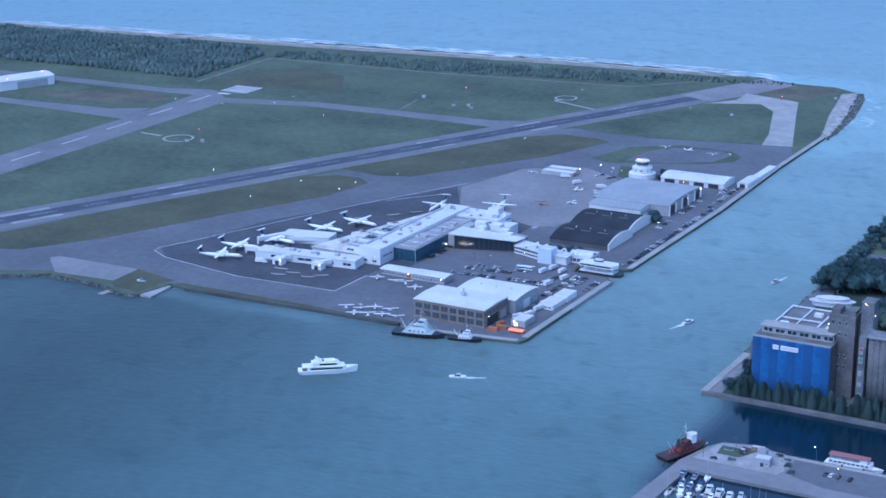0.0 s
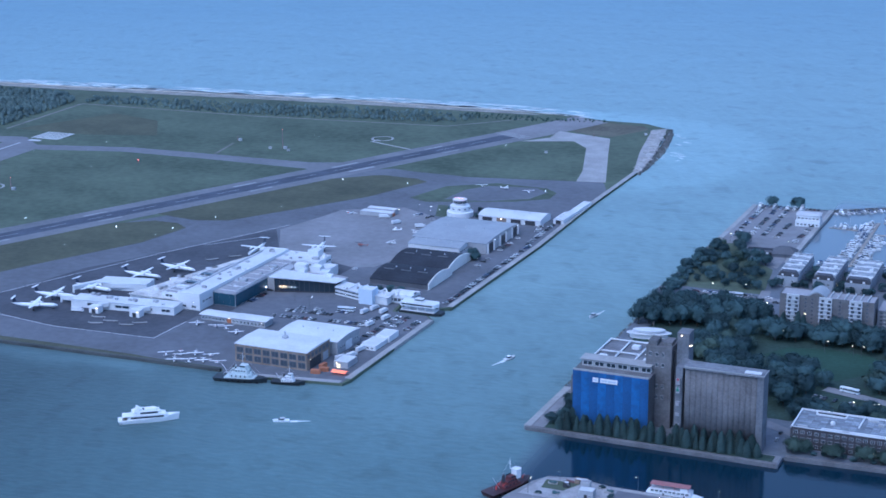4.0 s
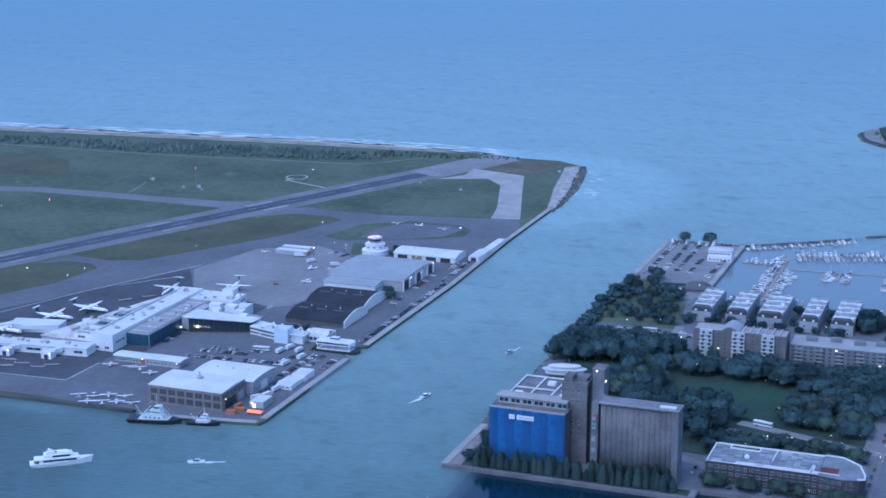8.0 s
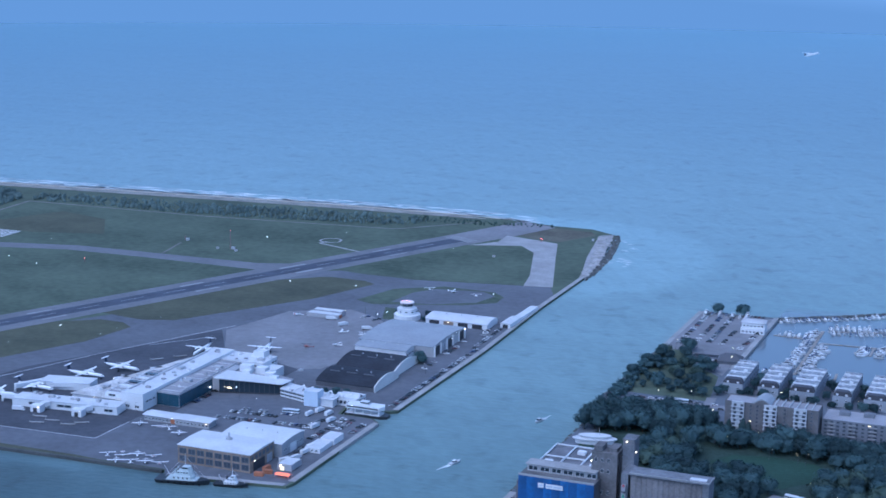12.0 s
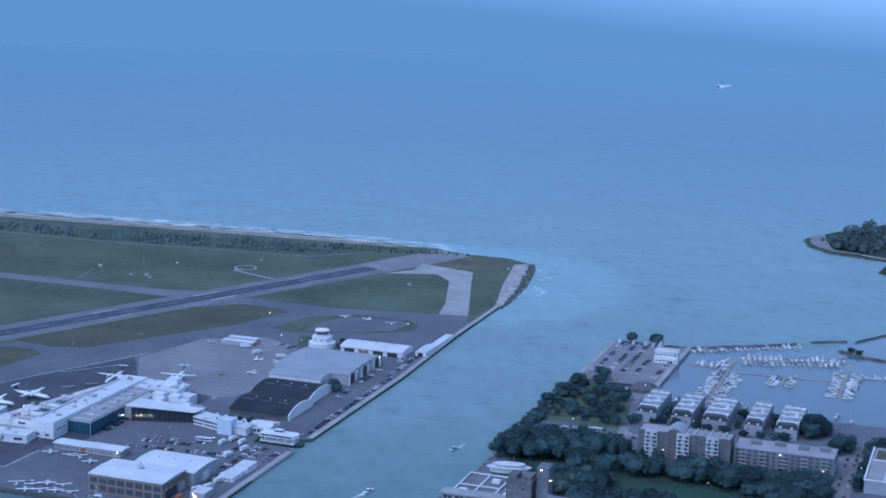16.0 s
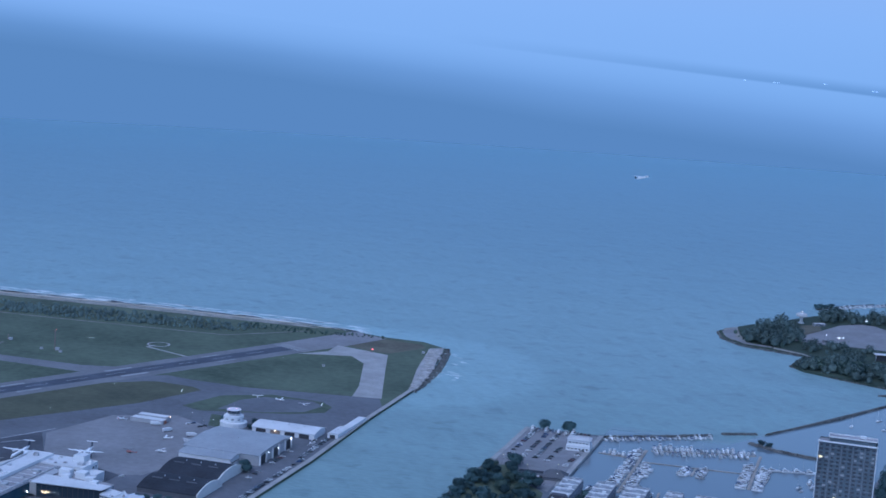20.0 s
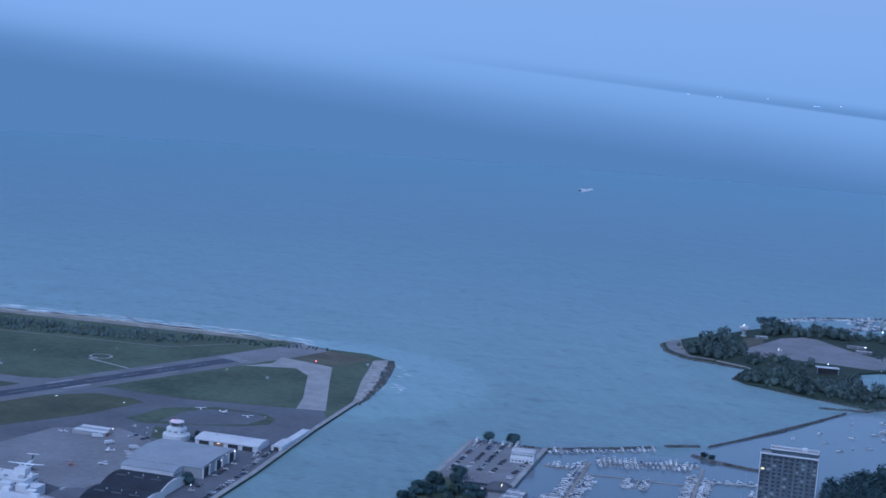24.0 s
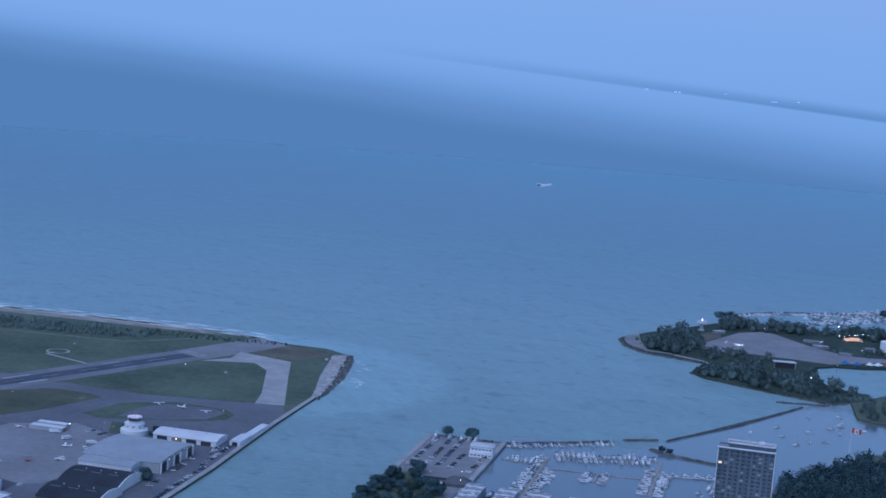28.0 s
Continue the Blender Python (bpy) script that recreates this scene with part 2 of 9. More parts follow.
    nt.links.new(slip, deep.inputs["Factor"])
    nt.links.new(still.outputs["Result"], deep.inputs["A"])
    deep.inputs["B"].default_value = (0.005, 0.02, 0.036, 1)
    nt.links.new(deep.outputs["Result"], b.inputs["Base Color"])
    gloss = nt.nodes.new("ShaderNodeMapRange")
    gloss.inputs["To Min"].default_value, gloss.inputs["To Max"].default_value = 0.42, 0.10
    nt.links.new(calm.outputs[0], gloss.inputs["Value"])
    nt.links.new(gloss.outputs[0], b.inputs["Roughness"])
    sheen = nt.nodes.new("ShaderNodeMapRange")
    sheen.inputs["To Min"].default_value, sheen.inputs["To Max"].default_value = 0.22, 0.5
    nt.links.new(calm.outputs[0], sheen.inputs["Value"])
    nt.links.new(sheen.outputs[0], b.inputs["Specular IOR Level"])
    swell = nt.nodes.new("ShaderNodeMapRange")
    swell.inputs["To Min"].default_value, swell.inputs["To Max"].default_value = 0.35, 0.05
    nt.links.new(calm.outputs[0], swell.inputs["Value"])
    high = nt.nodes.new("ShaderNodeMath")
    high.operation, high.inputs[1].default_value = "MULTIPLY_ADD", 3.0
    nt.links.new(waves.outputs["Fac"], high.inputs[0])
    nt.links.new(ripple.outputs["Fac"], high.inputs[2])
    bp = nt.nodes.new("ShaderNodeBump")
    bp.inputs["Distance"].default_value = 0.5
    nt.links.new(times(swell.outputs[0], shallows.outputs[0]), bp.inputs["Strength"])
    nt.links.new(high.outputs[0], bp.inputs["Height"])
    nt.links.new(bp.outputs[0], b.inputs["Normal"])
    return m


def backdrop_material():
    """Glowing backdrop with haze and cloud shade painted in: the lake beyond five kilometres, the hazy far shore that
    slants towards us, and the dusk haze above it.
    """
    m = bpy.data.materials.new("far_lake_and_haze")
    m.use_nodes = True
    nt = m.node_tree
    nt.nodes.remove(nt.nodes["Principled BSDF"])
    em = nt.nodes.new("ShaderNodeEmission")
    nt.links.new(em.outputs[0], nt.nodes["Material Output"].inputs[0])
    geo = nt.nodes.new("ShaderNodeNewGeometry")
    sep = nt.nodes.new("ShaderNodeSeparateXYZ")
    nt.links.new(geo.outputs["Position"], sep.inputs[0])

    def math_node(op, a, b, c=0.0):
        n = nt.nodes.new("ShaderNodeMath")
        n.operation = op
        for i, v in enumerate((a, b, c)):
            if isinstance(v, (int, float)):
                n.inputs[i].default_value = v
            else:
                nt.links.new(v, n.inputs[i])
        return n.outputs[0]

    def ramp_node(fac, stops):
        r = nt.nodes.new("ShaderNodeValToRGB")
        r.color_ramp.elements[0].position, r.color_ramp.elements[0].color = stops[0][0], (*stops[0][1], 1)
        r.color_ramp.elements[1].position, r.color_ramp.elements[1].color = stops[-1][0], (*stops[-1][1], 1)
        for at, c in stops[1:-1]:
            r.color_ramp.elements.new(at).color = (*c, 1)
        nt.links.new(fac, r.inputs[0])
        return r.outputs[0]

    soft = nt.nodes.new("ShaderNodeTexNoise")
    soft.inputs["Scale"].default_value, soft.inputs["Detail"].default_value = 0.0012, 2.0
    nt.links.new(geo.outputs["Position"], soft.inputs["Vector"])
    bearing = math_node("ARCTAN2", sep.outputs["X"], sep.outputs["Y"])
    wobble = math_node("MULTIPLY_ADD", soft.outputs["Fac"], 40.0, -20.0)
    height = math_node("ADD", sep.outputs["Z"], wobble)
    # cloud shade painted on the water leans with the bearing
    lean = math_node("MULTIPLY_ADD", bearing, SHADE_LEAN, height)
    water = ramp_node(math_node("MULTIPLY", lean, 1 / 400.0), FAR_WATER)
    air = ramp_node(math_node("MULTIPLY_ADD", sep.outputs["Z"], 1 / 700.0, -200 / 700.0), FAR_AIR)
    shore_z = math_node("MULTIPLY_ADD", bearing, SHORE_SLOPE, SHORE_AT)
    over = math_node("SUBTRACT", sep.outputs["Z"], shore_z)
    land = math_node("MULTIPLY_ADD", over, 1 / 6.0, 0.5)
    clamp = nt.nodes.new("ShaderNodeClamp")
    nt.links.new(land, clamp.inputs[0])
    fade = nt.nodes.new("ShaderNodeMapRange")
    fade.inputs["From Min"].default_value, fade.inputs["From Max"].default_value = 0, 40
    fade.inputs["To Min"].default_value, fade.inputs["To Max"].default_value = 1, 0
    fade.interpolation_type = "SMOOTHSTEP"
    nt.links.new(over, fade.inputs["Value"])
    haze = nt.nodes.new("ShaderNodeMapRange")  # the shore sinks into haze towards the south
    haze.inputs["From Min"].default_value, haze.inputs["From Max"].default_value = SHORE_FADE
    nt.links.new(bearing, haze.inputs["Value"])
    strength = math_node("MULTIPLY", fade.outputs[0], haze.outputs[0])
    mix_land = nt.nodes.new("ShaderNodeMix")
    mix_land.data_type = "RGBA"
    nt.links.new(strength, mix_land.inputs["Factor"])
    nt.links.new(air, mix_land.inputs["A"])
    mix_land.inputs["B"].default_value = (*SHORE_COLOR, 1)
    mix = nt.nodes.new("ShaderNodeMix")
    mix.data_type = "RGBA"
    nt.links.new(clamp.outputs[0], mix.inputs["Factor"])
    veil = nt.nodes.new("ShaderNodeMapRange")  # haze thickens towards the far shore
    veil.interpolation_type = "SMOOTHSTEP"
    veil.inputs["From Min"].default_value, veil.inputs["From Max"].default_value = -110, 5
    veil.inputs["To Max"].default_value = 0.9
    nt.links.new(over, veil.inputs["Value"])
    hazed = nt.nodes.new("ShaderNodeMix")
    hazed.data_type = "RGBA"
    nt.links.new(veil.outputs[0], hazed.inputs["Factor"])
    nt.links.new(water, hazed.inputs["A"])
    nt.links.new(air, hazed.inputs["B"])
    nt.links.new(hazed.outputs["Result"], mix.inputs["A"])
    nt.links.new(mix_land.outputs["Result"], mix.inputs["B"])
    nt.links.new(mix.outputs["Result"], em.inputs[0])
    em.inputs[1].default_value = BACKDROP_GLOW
    return m


# Stops darken for cloud shade, then brighten for the sky the backdrop blocks.
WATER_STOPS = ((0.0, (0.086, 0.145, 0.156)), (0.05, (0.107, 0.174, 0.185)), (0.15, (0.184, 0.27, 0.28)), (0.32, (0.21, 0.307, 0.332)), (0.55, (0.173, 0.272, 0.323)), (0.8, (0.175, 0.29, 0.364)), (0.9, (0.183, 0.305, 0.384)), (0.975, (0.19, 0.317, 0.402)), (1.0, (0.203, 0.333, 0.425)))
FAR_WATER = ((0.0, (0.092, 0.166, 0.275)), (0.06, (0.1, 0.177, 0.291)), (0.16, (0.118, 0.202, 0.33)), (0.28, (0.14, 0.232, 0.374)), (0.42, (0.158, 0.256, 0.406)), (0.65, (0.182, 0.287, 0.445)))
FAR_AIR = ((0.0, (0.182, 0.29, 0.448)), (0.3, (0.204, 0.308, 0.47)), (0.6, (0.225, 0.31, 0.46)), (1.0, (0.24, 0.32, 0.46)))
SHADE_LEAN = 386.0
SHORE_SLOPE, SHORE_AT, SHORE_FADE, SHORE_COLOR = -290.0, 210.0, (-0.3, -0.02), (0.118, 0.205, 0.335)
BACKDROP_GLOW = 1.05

GRASS = mat("mown_grass", (0.075, 0.105, 0.076), 0.9, vary=0.22, coarse=0.012, fine=0.15, tint=(0.088, 0.11, 0.08))
OLIVE = mat("dull_olive_grass", (0.084, 0.095, 0.072), 0.9, vary=0.2, coarse=0.02, fine=0.2, tint=(0.08, 0.086, 0.058))
DRY = mat("dry_grass", (0.108, 0.104, 0.082), 0.9, vary=0.25, coarse=0.03, fine=0.3)
LAWN = mat("park_lawn", (0.03, 0.064, 0.046), 0.9, vary=0.2, coarse=0.03, fine=0.4)
ASPHALT = mat("asphalt", (0.16, 0.166, 0.182), 0.85, vary=0.16, coarse=0.02, fine=0.25)
DARK_ASPHALT = mat("dark_asphalt", (0.124, 0.131, 0.15), 0.85, vary=0.16, coarse=0.015, fine=0.2)
RUNWAY_DARK = mat("rubber_streaked_asphalt", (0.07, 0.08, 0.105), 0.8, vary=0.22, coarse=0.03, fine=0.3)
PALE_ASPHALT = mat("worn_pale_asphalt", (0.205, 0.207, 0.222), 0.85, vary=0.14, coarse=0.02, fine=0.2)
CONCRETE = mat("concrete", (0.31, 0.31, 0.312), 0.85, vary=0.16, coarse=0.05, fine=0.6)
OLD_CONCRETE = mat("weathered_concrete", (0.138, 0.137, 0.144), 0.9, vary=0.25, coarse=0.08, fine=0.7, bump=0.2)
ROCK = mat("rubble_rock", (0.13, 0.135, 0.135), 0.95, vary=0.4, coarse=0.15, fine=0.9, bump=0.5)
TRACK = mat("worn_gravel_track", (0.16, 0.16, 0.15), 0.9, vary=0.25, coarse=0.04, fine=0.4)
SAND = mat("beach_sand", (0.42, 0.39, 0.33), 0.95, vary=0.15)
PAINT = mat("white_marking_paint", (0.48, 0.49, 0.5), 0.7, vary=0.12, fine=0.6)
WHITE = mat("white_cladding", (0.63, 0.645, 0.665), 0.6, vary=0.05, coarse=0.08, fine=0.8)
WHITE_ROOF = mat("white_membrane_roof", (0.55, 0.565, 0.59), 0.75, vary=0.09, coarse=0.06, fine=0.5)
GREY_ROOF = mat("grey_gravel_roof", (0.30, 0.30, 0.32), 0.9, vary=0.14, coarse=0.06, fine=0.8)
METAL_ROOF = mat("grey_metal_roof", (0.272, 0.292, 0.318), 0.55, vary=0.1, coarse=0.05, fine=0.4)
DARK_ROOF = mat("dark_tar_roof", (0.032, 0.036, 0.046), 0.85, vary=0.25, coarse=0.05, fine=0.6)
GLASS = mat("dark_window_glass", (0.03, 0.045, 0.06), 0.12, vary=0.1)
TEAL = mat("teal_curtain_glass", (0.03, 0.075, 0.11), 0.18, vary=0.12, coarse=0.1)
STEEL = mat("painted_steel", (0.42, 0.43, 0.45), 0.5, 0.2, vary=0.08)
DARK = mat("dark_trim", (0.04, 0.042, 0.05), 0.7)
TYRE = mat("black_rubber", (0.02, 0.02, 0.022), 0.9)
BARK = mat("tree_bark", (0.09, 0.07, 0.05), 0.95, vary=0.2)
# Leaf colour leans to blue: haze is put into it.
LEAF = mat("tree_leaves", (0.062, 0.11, 0.126), 0.85, vary=0.2, coarse=0.04, fine=0.5, per_object=0.5, tint=(0.072, 0.125, 0.134), leafy=0.35)
WILLOW = mat("pale_green_leaves", (0.084, 0.13, 0.112), 0.85, vary=0.2, coarse=0.06, fine=0.5, per_object=0.25, leafy=0.35)
# Paler leaf colour paints in the haze over distant woods.
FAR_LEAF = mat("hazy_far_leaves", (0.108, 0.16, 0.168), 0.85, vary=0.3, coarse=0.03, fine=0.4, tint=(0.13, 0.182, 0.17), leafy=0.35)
CONIFER = mat("grey_green_leaves", (0.06, 0.1, 0.1), 0.85, vary=0.2, coarse=0.08, fine=0.5, per_object=0.3, leafy=0.35)
LAMP = mat("warm_lamp", (1.0, 0.66, 0.34), 0.5, emit=14, vary=0.0)
COOL_LAMP = mat("cool_lamp", (1.0, 0.95, 0.88), 0.5, emit=14, vary=0.0)
RED_LAMP = mat("red_lamp", (1.0, 0.12, 0.1), 0.5, emit=14, vary=0.0)

# ---------------------------------------------------------------- mesh helpers


def box(bm, x0, y0, z0, x1, y1, z1):
    prism(bm, ((x0, y0), (x1, y0), (x1, y1), (x0, y1)), z0, z1)


def prism(bm, pts, z0, z1, top=None):
    """A closed prism on the outline pts; top: another outline for its upper end."""
    low = [bm.verts.new((x, y, z0)) for x, y in pts]
    high = [bm.verts.new((x, y, z1)) for x, y in (top or pts)]
    area = sum(a[0] * b[1] - b[0] * a[1] for a, b in zip(pts, (*pts[1:], pts[0])))
    if area < 0:
        low.reverse()
        high.reverse()
    bm.faces.new(low[::-1])
    bm.faces.new(high)
    n = len(pts)
    for i in range(n):
        bm.faces.new((low[i], low[(i + 1) % n], high[(i + 1) % n], high[i]))


def profile(bm, pts, x0, x1, axis="x"):
    """A prism whose outline pts lies upright (across, z), drawn along the x or the y axis."""
    def at(u, v, w):
        return (w, u, v) if axis == "x" else (u, w, v)
    a = [bm.verts.new(at(u, v, x0)) for u, v in pts]
    b = [bm.verts.new(at(u, v, x1)) for u, v in pts]
    bm.faces.new(a)
    bm.faces.new(b[::-1])
    n = len(pts)
    for i in range(n):
        bm.faces.new((a[(i + 1) % n], a[i], b[i], b[(i + 1) % n]))


def tube(bm, a, b, r0, r1=None, n=8):
    """A capped tapered tube from a to b."""
    r1 = r0 if r1 is None else r1
    a, b = Vector(a), Vector(b)
    d = (b - a).normalized()
    s = d.orthogonal().normalized()
    t = d.cross(s)
    ring = [[bm.verts.new(p + r * (math.cos(k * math.tau / n) * s + math.sin(k * math.tau / n) * t)) for k in range(n)] for p, r in ((a, r0), (b, r1))]
    bm.faces.new(ring[0][::-1])
    bm.faces.new(ring[1])
    for k in range(n):
        bm.faces.new((ring[0][k], ring[0][(k + 1) % n], ring[1][(k + 1) % n], ring[1][k]))


def lathe(bm, stations, n=12, axis="x", squash=1.0):
    """Rings (place along the axis, radius, lift) joined into a closed skin."""
    rings = []
    for u, r, lift in stations:
        ring = []
        for k in range(n):
            c, s = r * math.cos(k * math.tau / n), r * math.sin(k * math.tau / n) * squash
            ring.append(bm.verts.new((u, c, s + lift) if axis == "x" else (c, s + lift, u)))
        rings.append(ring)
    for p, q in zip(rings, rings[1:]):
        for k in range(n):
            bm.faces.new((p[k], p[(k + 1) % n], q[(k + 1) % n], q[k]))
    bm.faces.new(rings[0][::-1])
    bm.faces.new(rings[-1])


def mesh_of(name, bm, material, smooth=False):
    bmesh.ops.recalc_face_normals(bm, faces=bm.faces)
    me = bpy.data.meshes.new(name)
    bm.to_mesh(me)
    bm.free()
    me.materials.append(material)
    if smooth:
        for p in me.polygons:
            p.use_smooth = True
    return me


def part(name, bm, material, parent, label="", smooth=False):
    """Links a bmesh, or shared mesh data, as one mesh under a thing."""
    me = bm if isinstance(bm, bpy.types.Mesh) else mesh_of(name, bm, material, smooth)
    ob = new(name, me)
    ob.parent = parent
    if label:
        ob["label"] = label
    return ob


def thing(name, label, category, at=(0, 0, 0), turn=0.0, group="", kind=""):
    ob = new(name)
    ob.matrix_basis = pose(*at, 0, 0, turn)
    return tagged(ob, label, category, group, kind)


def sheet(name, pts, z0, z1, material, label, category="ground"):
    """A slab of ground or paving as a piece of the setting."""
    bm = bmesh.new()
    prism(bm, pts, z0, z1)
    return tagged(new(name, mesh_of(name, bm, material)), label, category, kind="structure")


def shared(name, material, make, smooth=False):
    bm = bmesh.new()
    make(bm)
    return mesh_of(name, bm, material, smooth)


def strip(a, b, width):
    """The outline of a straight strip from a to b."""
    a, b = Vector(a), Vector(b)
    n = (b - a).normalized().orthogonal() * (width / 2)
    return [tuple(a + n), tuple(b + n), tuple(b - n), tuple(a - n)]


def inside(x, y, pts):
    hit = False
    for (ax, ay), (bx, by) in zip(pts, (*pts[1:], pts[0])):
        if (ay > y) != (by > y) and x < ax + (y - ay) * (bx - ax) / (by - ay):
            hit = not hit
    return hit


def scatter(pts, count, rng, apart=0.0):
    """Random places inside an outline, some metres apart."""
    xs, ys = [p[0] for p in pts], [p[1] for p in pts]
    out, tries, cell, cells = [], 0, max(apart, 1.0), collections.defaultdict(list)
    while len(out) < count and tries < count * 60:
        tries += 1
        x, y = rng.uniform(min(xs), max(xs)), rng.uniform(min(ys), max(ys))
        if not inside(x, y, pts):
            continue
        i, j = int(x // cell), int(y // cell)
        if all((x - a) ** 2 + (y - b) ** 2 >= apart * apart for p in (-1, 0, 1) for q in (-1, 0, 1) for a, b in cells[i + p, j + q]):
            out.append((x, y))
            cells[i, j].append((x, y))
    return out


def tris(name, verts, faces, material, normals=None):
    me = bpy.data.meshes.new(name)
    me.from_pydata(verts, [], faces)
    me.materials.append(material)
    if normals:
        me.polygons.foreach_set("use_smooth", [True] * len(me.polygons))
        me.normals_split_custom_set_from_vertices(normals)
    return me

# ---------------------------------------------------------------- setting
lake = bmesh.new()
prism(lake, [(6000 * math.cos(k * math.tau / 48), 6000 * math.sin(k * math.tau / 48)) for k in range(48)], -6.0, 0.0)
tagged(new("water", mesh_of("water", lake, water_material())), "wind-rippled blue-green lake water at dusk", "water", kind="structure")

arc = bmesh.new()
ring_low, ring_high = [], []
for k in range(97):
    a = k * math.tau / 96
    ring_low.append(arc.verts.new((4850 * math.sin(a), 4850 * math.cos(a), -5)))
    ring_high.append(arc.verts.new((4850 * math.sin(a), 4850 * math.cos(a), 580)))
for k in range(96):
    arc.faces.new((ring_low[k], ring_low[k + 1], ring_high[k + 1], ring_high[k]))
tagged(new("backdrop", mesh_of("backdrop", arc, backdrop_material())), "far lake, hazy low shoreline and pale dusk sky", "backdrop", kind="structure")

G = 1.8  # height of the airfield over the lake
ISLAND = [(-1900, 1640), (-1900, 640), (-1050, 690), (-900, 775), (-839, 808), (-808, 827), (-752, 824), (-734, 816), (-722, 820), (-716, 848), (-701, 846),
          (-600, 851), (-532, 853), (-528, 845), (-449, 858), (-447, 866), (-449, 996), (-456, 1003), (-482, 1004), (-484, 1020), (-456, 1020), (-448, 1026),
          (-448, 1203), (-454, 1363), (-455, 1490), (-463, 1560), (-486, 1700), (-518, 1722), (-566, 1722), (-592, 1730), (-666, 1738), (-864, 1730),
          (-1008, 1714), (-1238, 1690), (-1404, 1676), (-1675, 1656)]
sheet("ground_airfield", ISLAND, -3, G, GRASS, "flat island airfield of mown grass with rough edges")


def run(cx, cy, dx, dy, length, width):
    """Outline of a straight paved strip by its middle and direction."""
    return strip((cx - dx * length / 2, cy - dy * length / 2), (cx + dx * length / 2, cy + dy * length / 2), width)


RX, RY = 0.407, 0.913  # along the main runway
R0 = Vector((-738.4, 1364.4))


def on_runway(along, across):
    return (R0.x + RX * along + RY * across, R0.y + RY * along - RX * across)


def runway_piece(a0, a1, c0, c1):
    return [on_runway(a0, c0), on_runway(a1, c0), on_runway(a1, c1), on_runway(a0, c1)]


# aprons and taxiways first, then the runway on top of them
sheet("apron", [(-1010, 760), (-880, 800), (-808, 835), (-760, 835), (-716, 850), (-600, 853), (-533, 855), (-528, 846), (-450, 859), (-450, 996), (-457, 1002), (-484, 1003),
                (-486, 1021), (-458, 1022), (-450, 1028), (-450, 1200), (-457, 1363), (-458, 1404), (-472, 1437), (-498, 1431), (-600, 1410), (-676, 1420), (-700, 1402),
                (-760, 1215), (-800, 1150), (-860, 1010), (-930, 880)], 0, G + 0.04, DARK_ASPHALT, "dark grey asphalt apron and taxiways", "apron")
sheet("apron_gates", [(-779, 914), (-766, 942), (-752, 1012), (-722, 1068), (-672, 1172), (-640, 1120), (-605, 1108), (-560, 1092), (-560, 1050), (-590, 1030), (-590, 960), (-606, 940), (-608, 890), (-640, 885), (-687, 885), (-761, 897)],
      0, G + 0.06, mat("dark_gate_asphalt", (0.074, 0.079, 0.094), 0.85, vary=0.2, coarse=0.03, fine=0.3), "dark oil-stained asphalt round the gates", "apron")
sheet("apron_pale", [(-668, 1172), (-650, 1252), (-604, 1280), (-570, 1262), (-545, 1235), (-532, 1160), (-545, 1100), (-560, 1092), (-600, 1108), (-640, 1120)],
      0, G + 0.07, PALE_ASPHALT, "worn pale asphalt of the general aviation apron", "apron")
sheet("taxiway_cross", [(-1085, 1380), (-973, 1408), (-769, 1412), (-735, 1425), (-740, 1385), (-880, 1388), (-973, 1386), (-1060, 1362)], 0, G + 0.04, ASPHALT, "grey cross taxiway", "taxiway")
sheet("taxiway_north", [(-1700, 1390), (-1174, 1396), (-1114, 1412), (-1110, 1380), (-1160, 1376), (-1700, 1372)], 0, G + 0.045, ASPHALT, "grey taxiway towards the far hangars", "taxiway")
sheet("taxiway_hangars", [(-1700, 1270), (-1257, 1276), (-1150, 1284), (-1115, 1305), (-1100, 1250), (-1240, 1256), (-1700, 1250)], 0, G + 0.045, ASPHALT, "grey taxiway stub", "taxiway")
sheet("runway_second", [(-1100, 1000), (-1048, 1000), (-1058, 1250), (-1064, 1372), (-1112, 1412), (-1118, 1390), (-1106, 1250)], 0, G + 0.06, ASPHALT, "grey crossing runway with white dashes", "runway")
main_runway = sheet("runway_main", runway_piece(-660, 330, -24.5, 24.5), 0, G + 0.09, ASPHALT, "grey asphalt runway with rubber-darkened middle", "runway")
sheet("runway_dark_band", runway_piece(-660, 262, -9.5, 9.5), 0, G + 0.12, RUNWAY_DARK, "rubber-darkened middle of the runway", "runway")
sheet("runway_end", [on_runway(262, -24), on_runway(392, -27), on_runway(392, 22), on_runway(330, 25), on_runway(262, 25)], 0, G + 0.125, PALE_ASPHALT, "pale concrete runway end", "runway")
sheet("taxiway_loop", [(-612, 1583), (-590, 1612), (-592, 1648), (-553, 1638), (-529, 1630), (-508, 1560), (-470, 1437), (-497, 1431), (-506, 1475), (-537, 1576), (-560, 1604)],
      0, G + 0.13, CONCRETE, "pale concrete turning loop taxiway", "taxiway")
sheet("grass_loop", [on_runway(70, 24), on_runway(228, 24), (-606, 1590), (-560, 1602), (-538, 1577), (-503, 1463), (-500, 1440), (-510, 1431), (-601, 1412), (-650, 1412)], 0, G + 0.08, GRASS, "green grass inside the taxiway loop", "grass")
sheet("grass_island_a", [on_runway(-560, 34), on_runway(-400, 25), on_runway(-243, 24), (-783, 1158), (-760, 1158), (-745, 1147), (-753, 1093), (-790, 1015), (-835, 912), (-870, 860)], 0, G + 0.07, OLIVE, "grass strip between runway and taxiway", "grass")
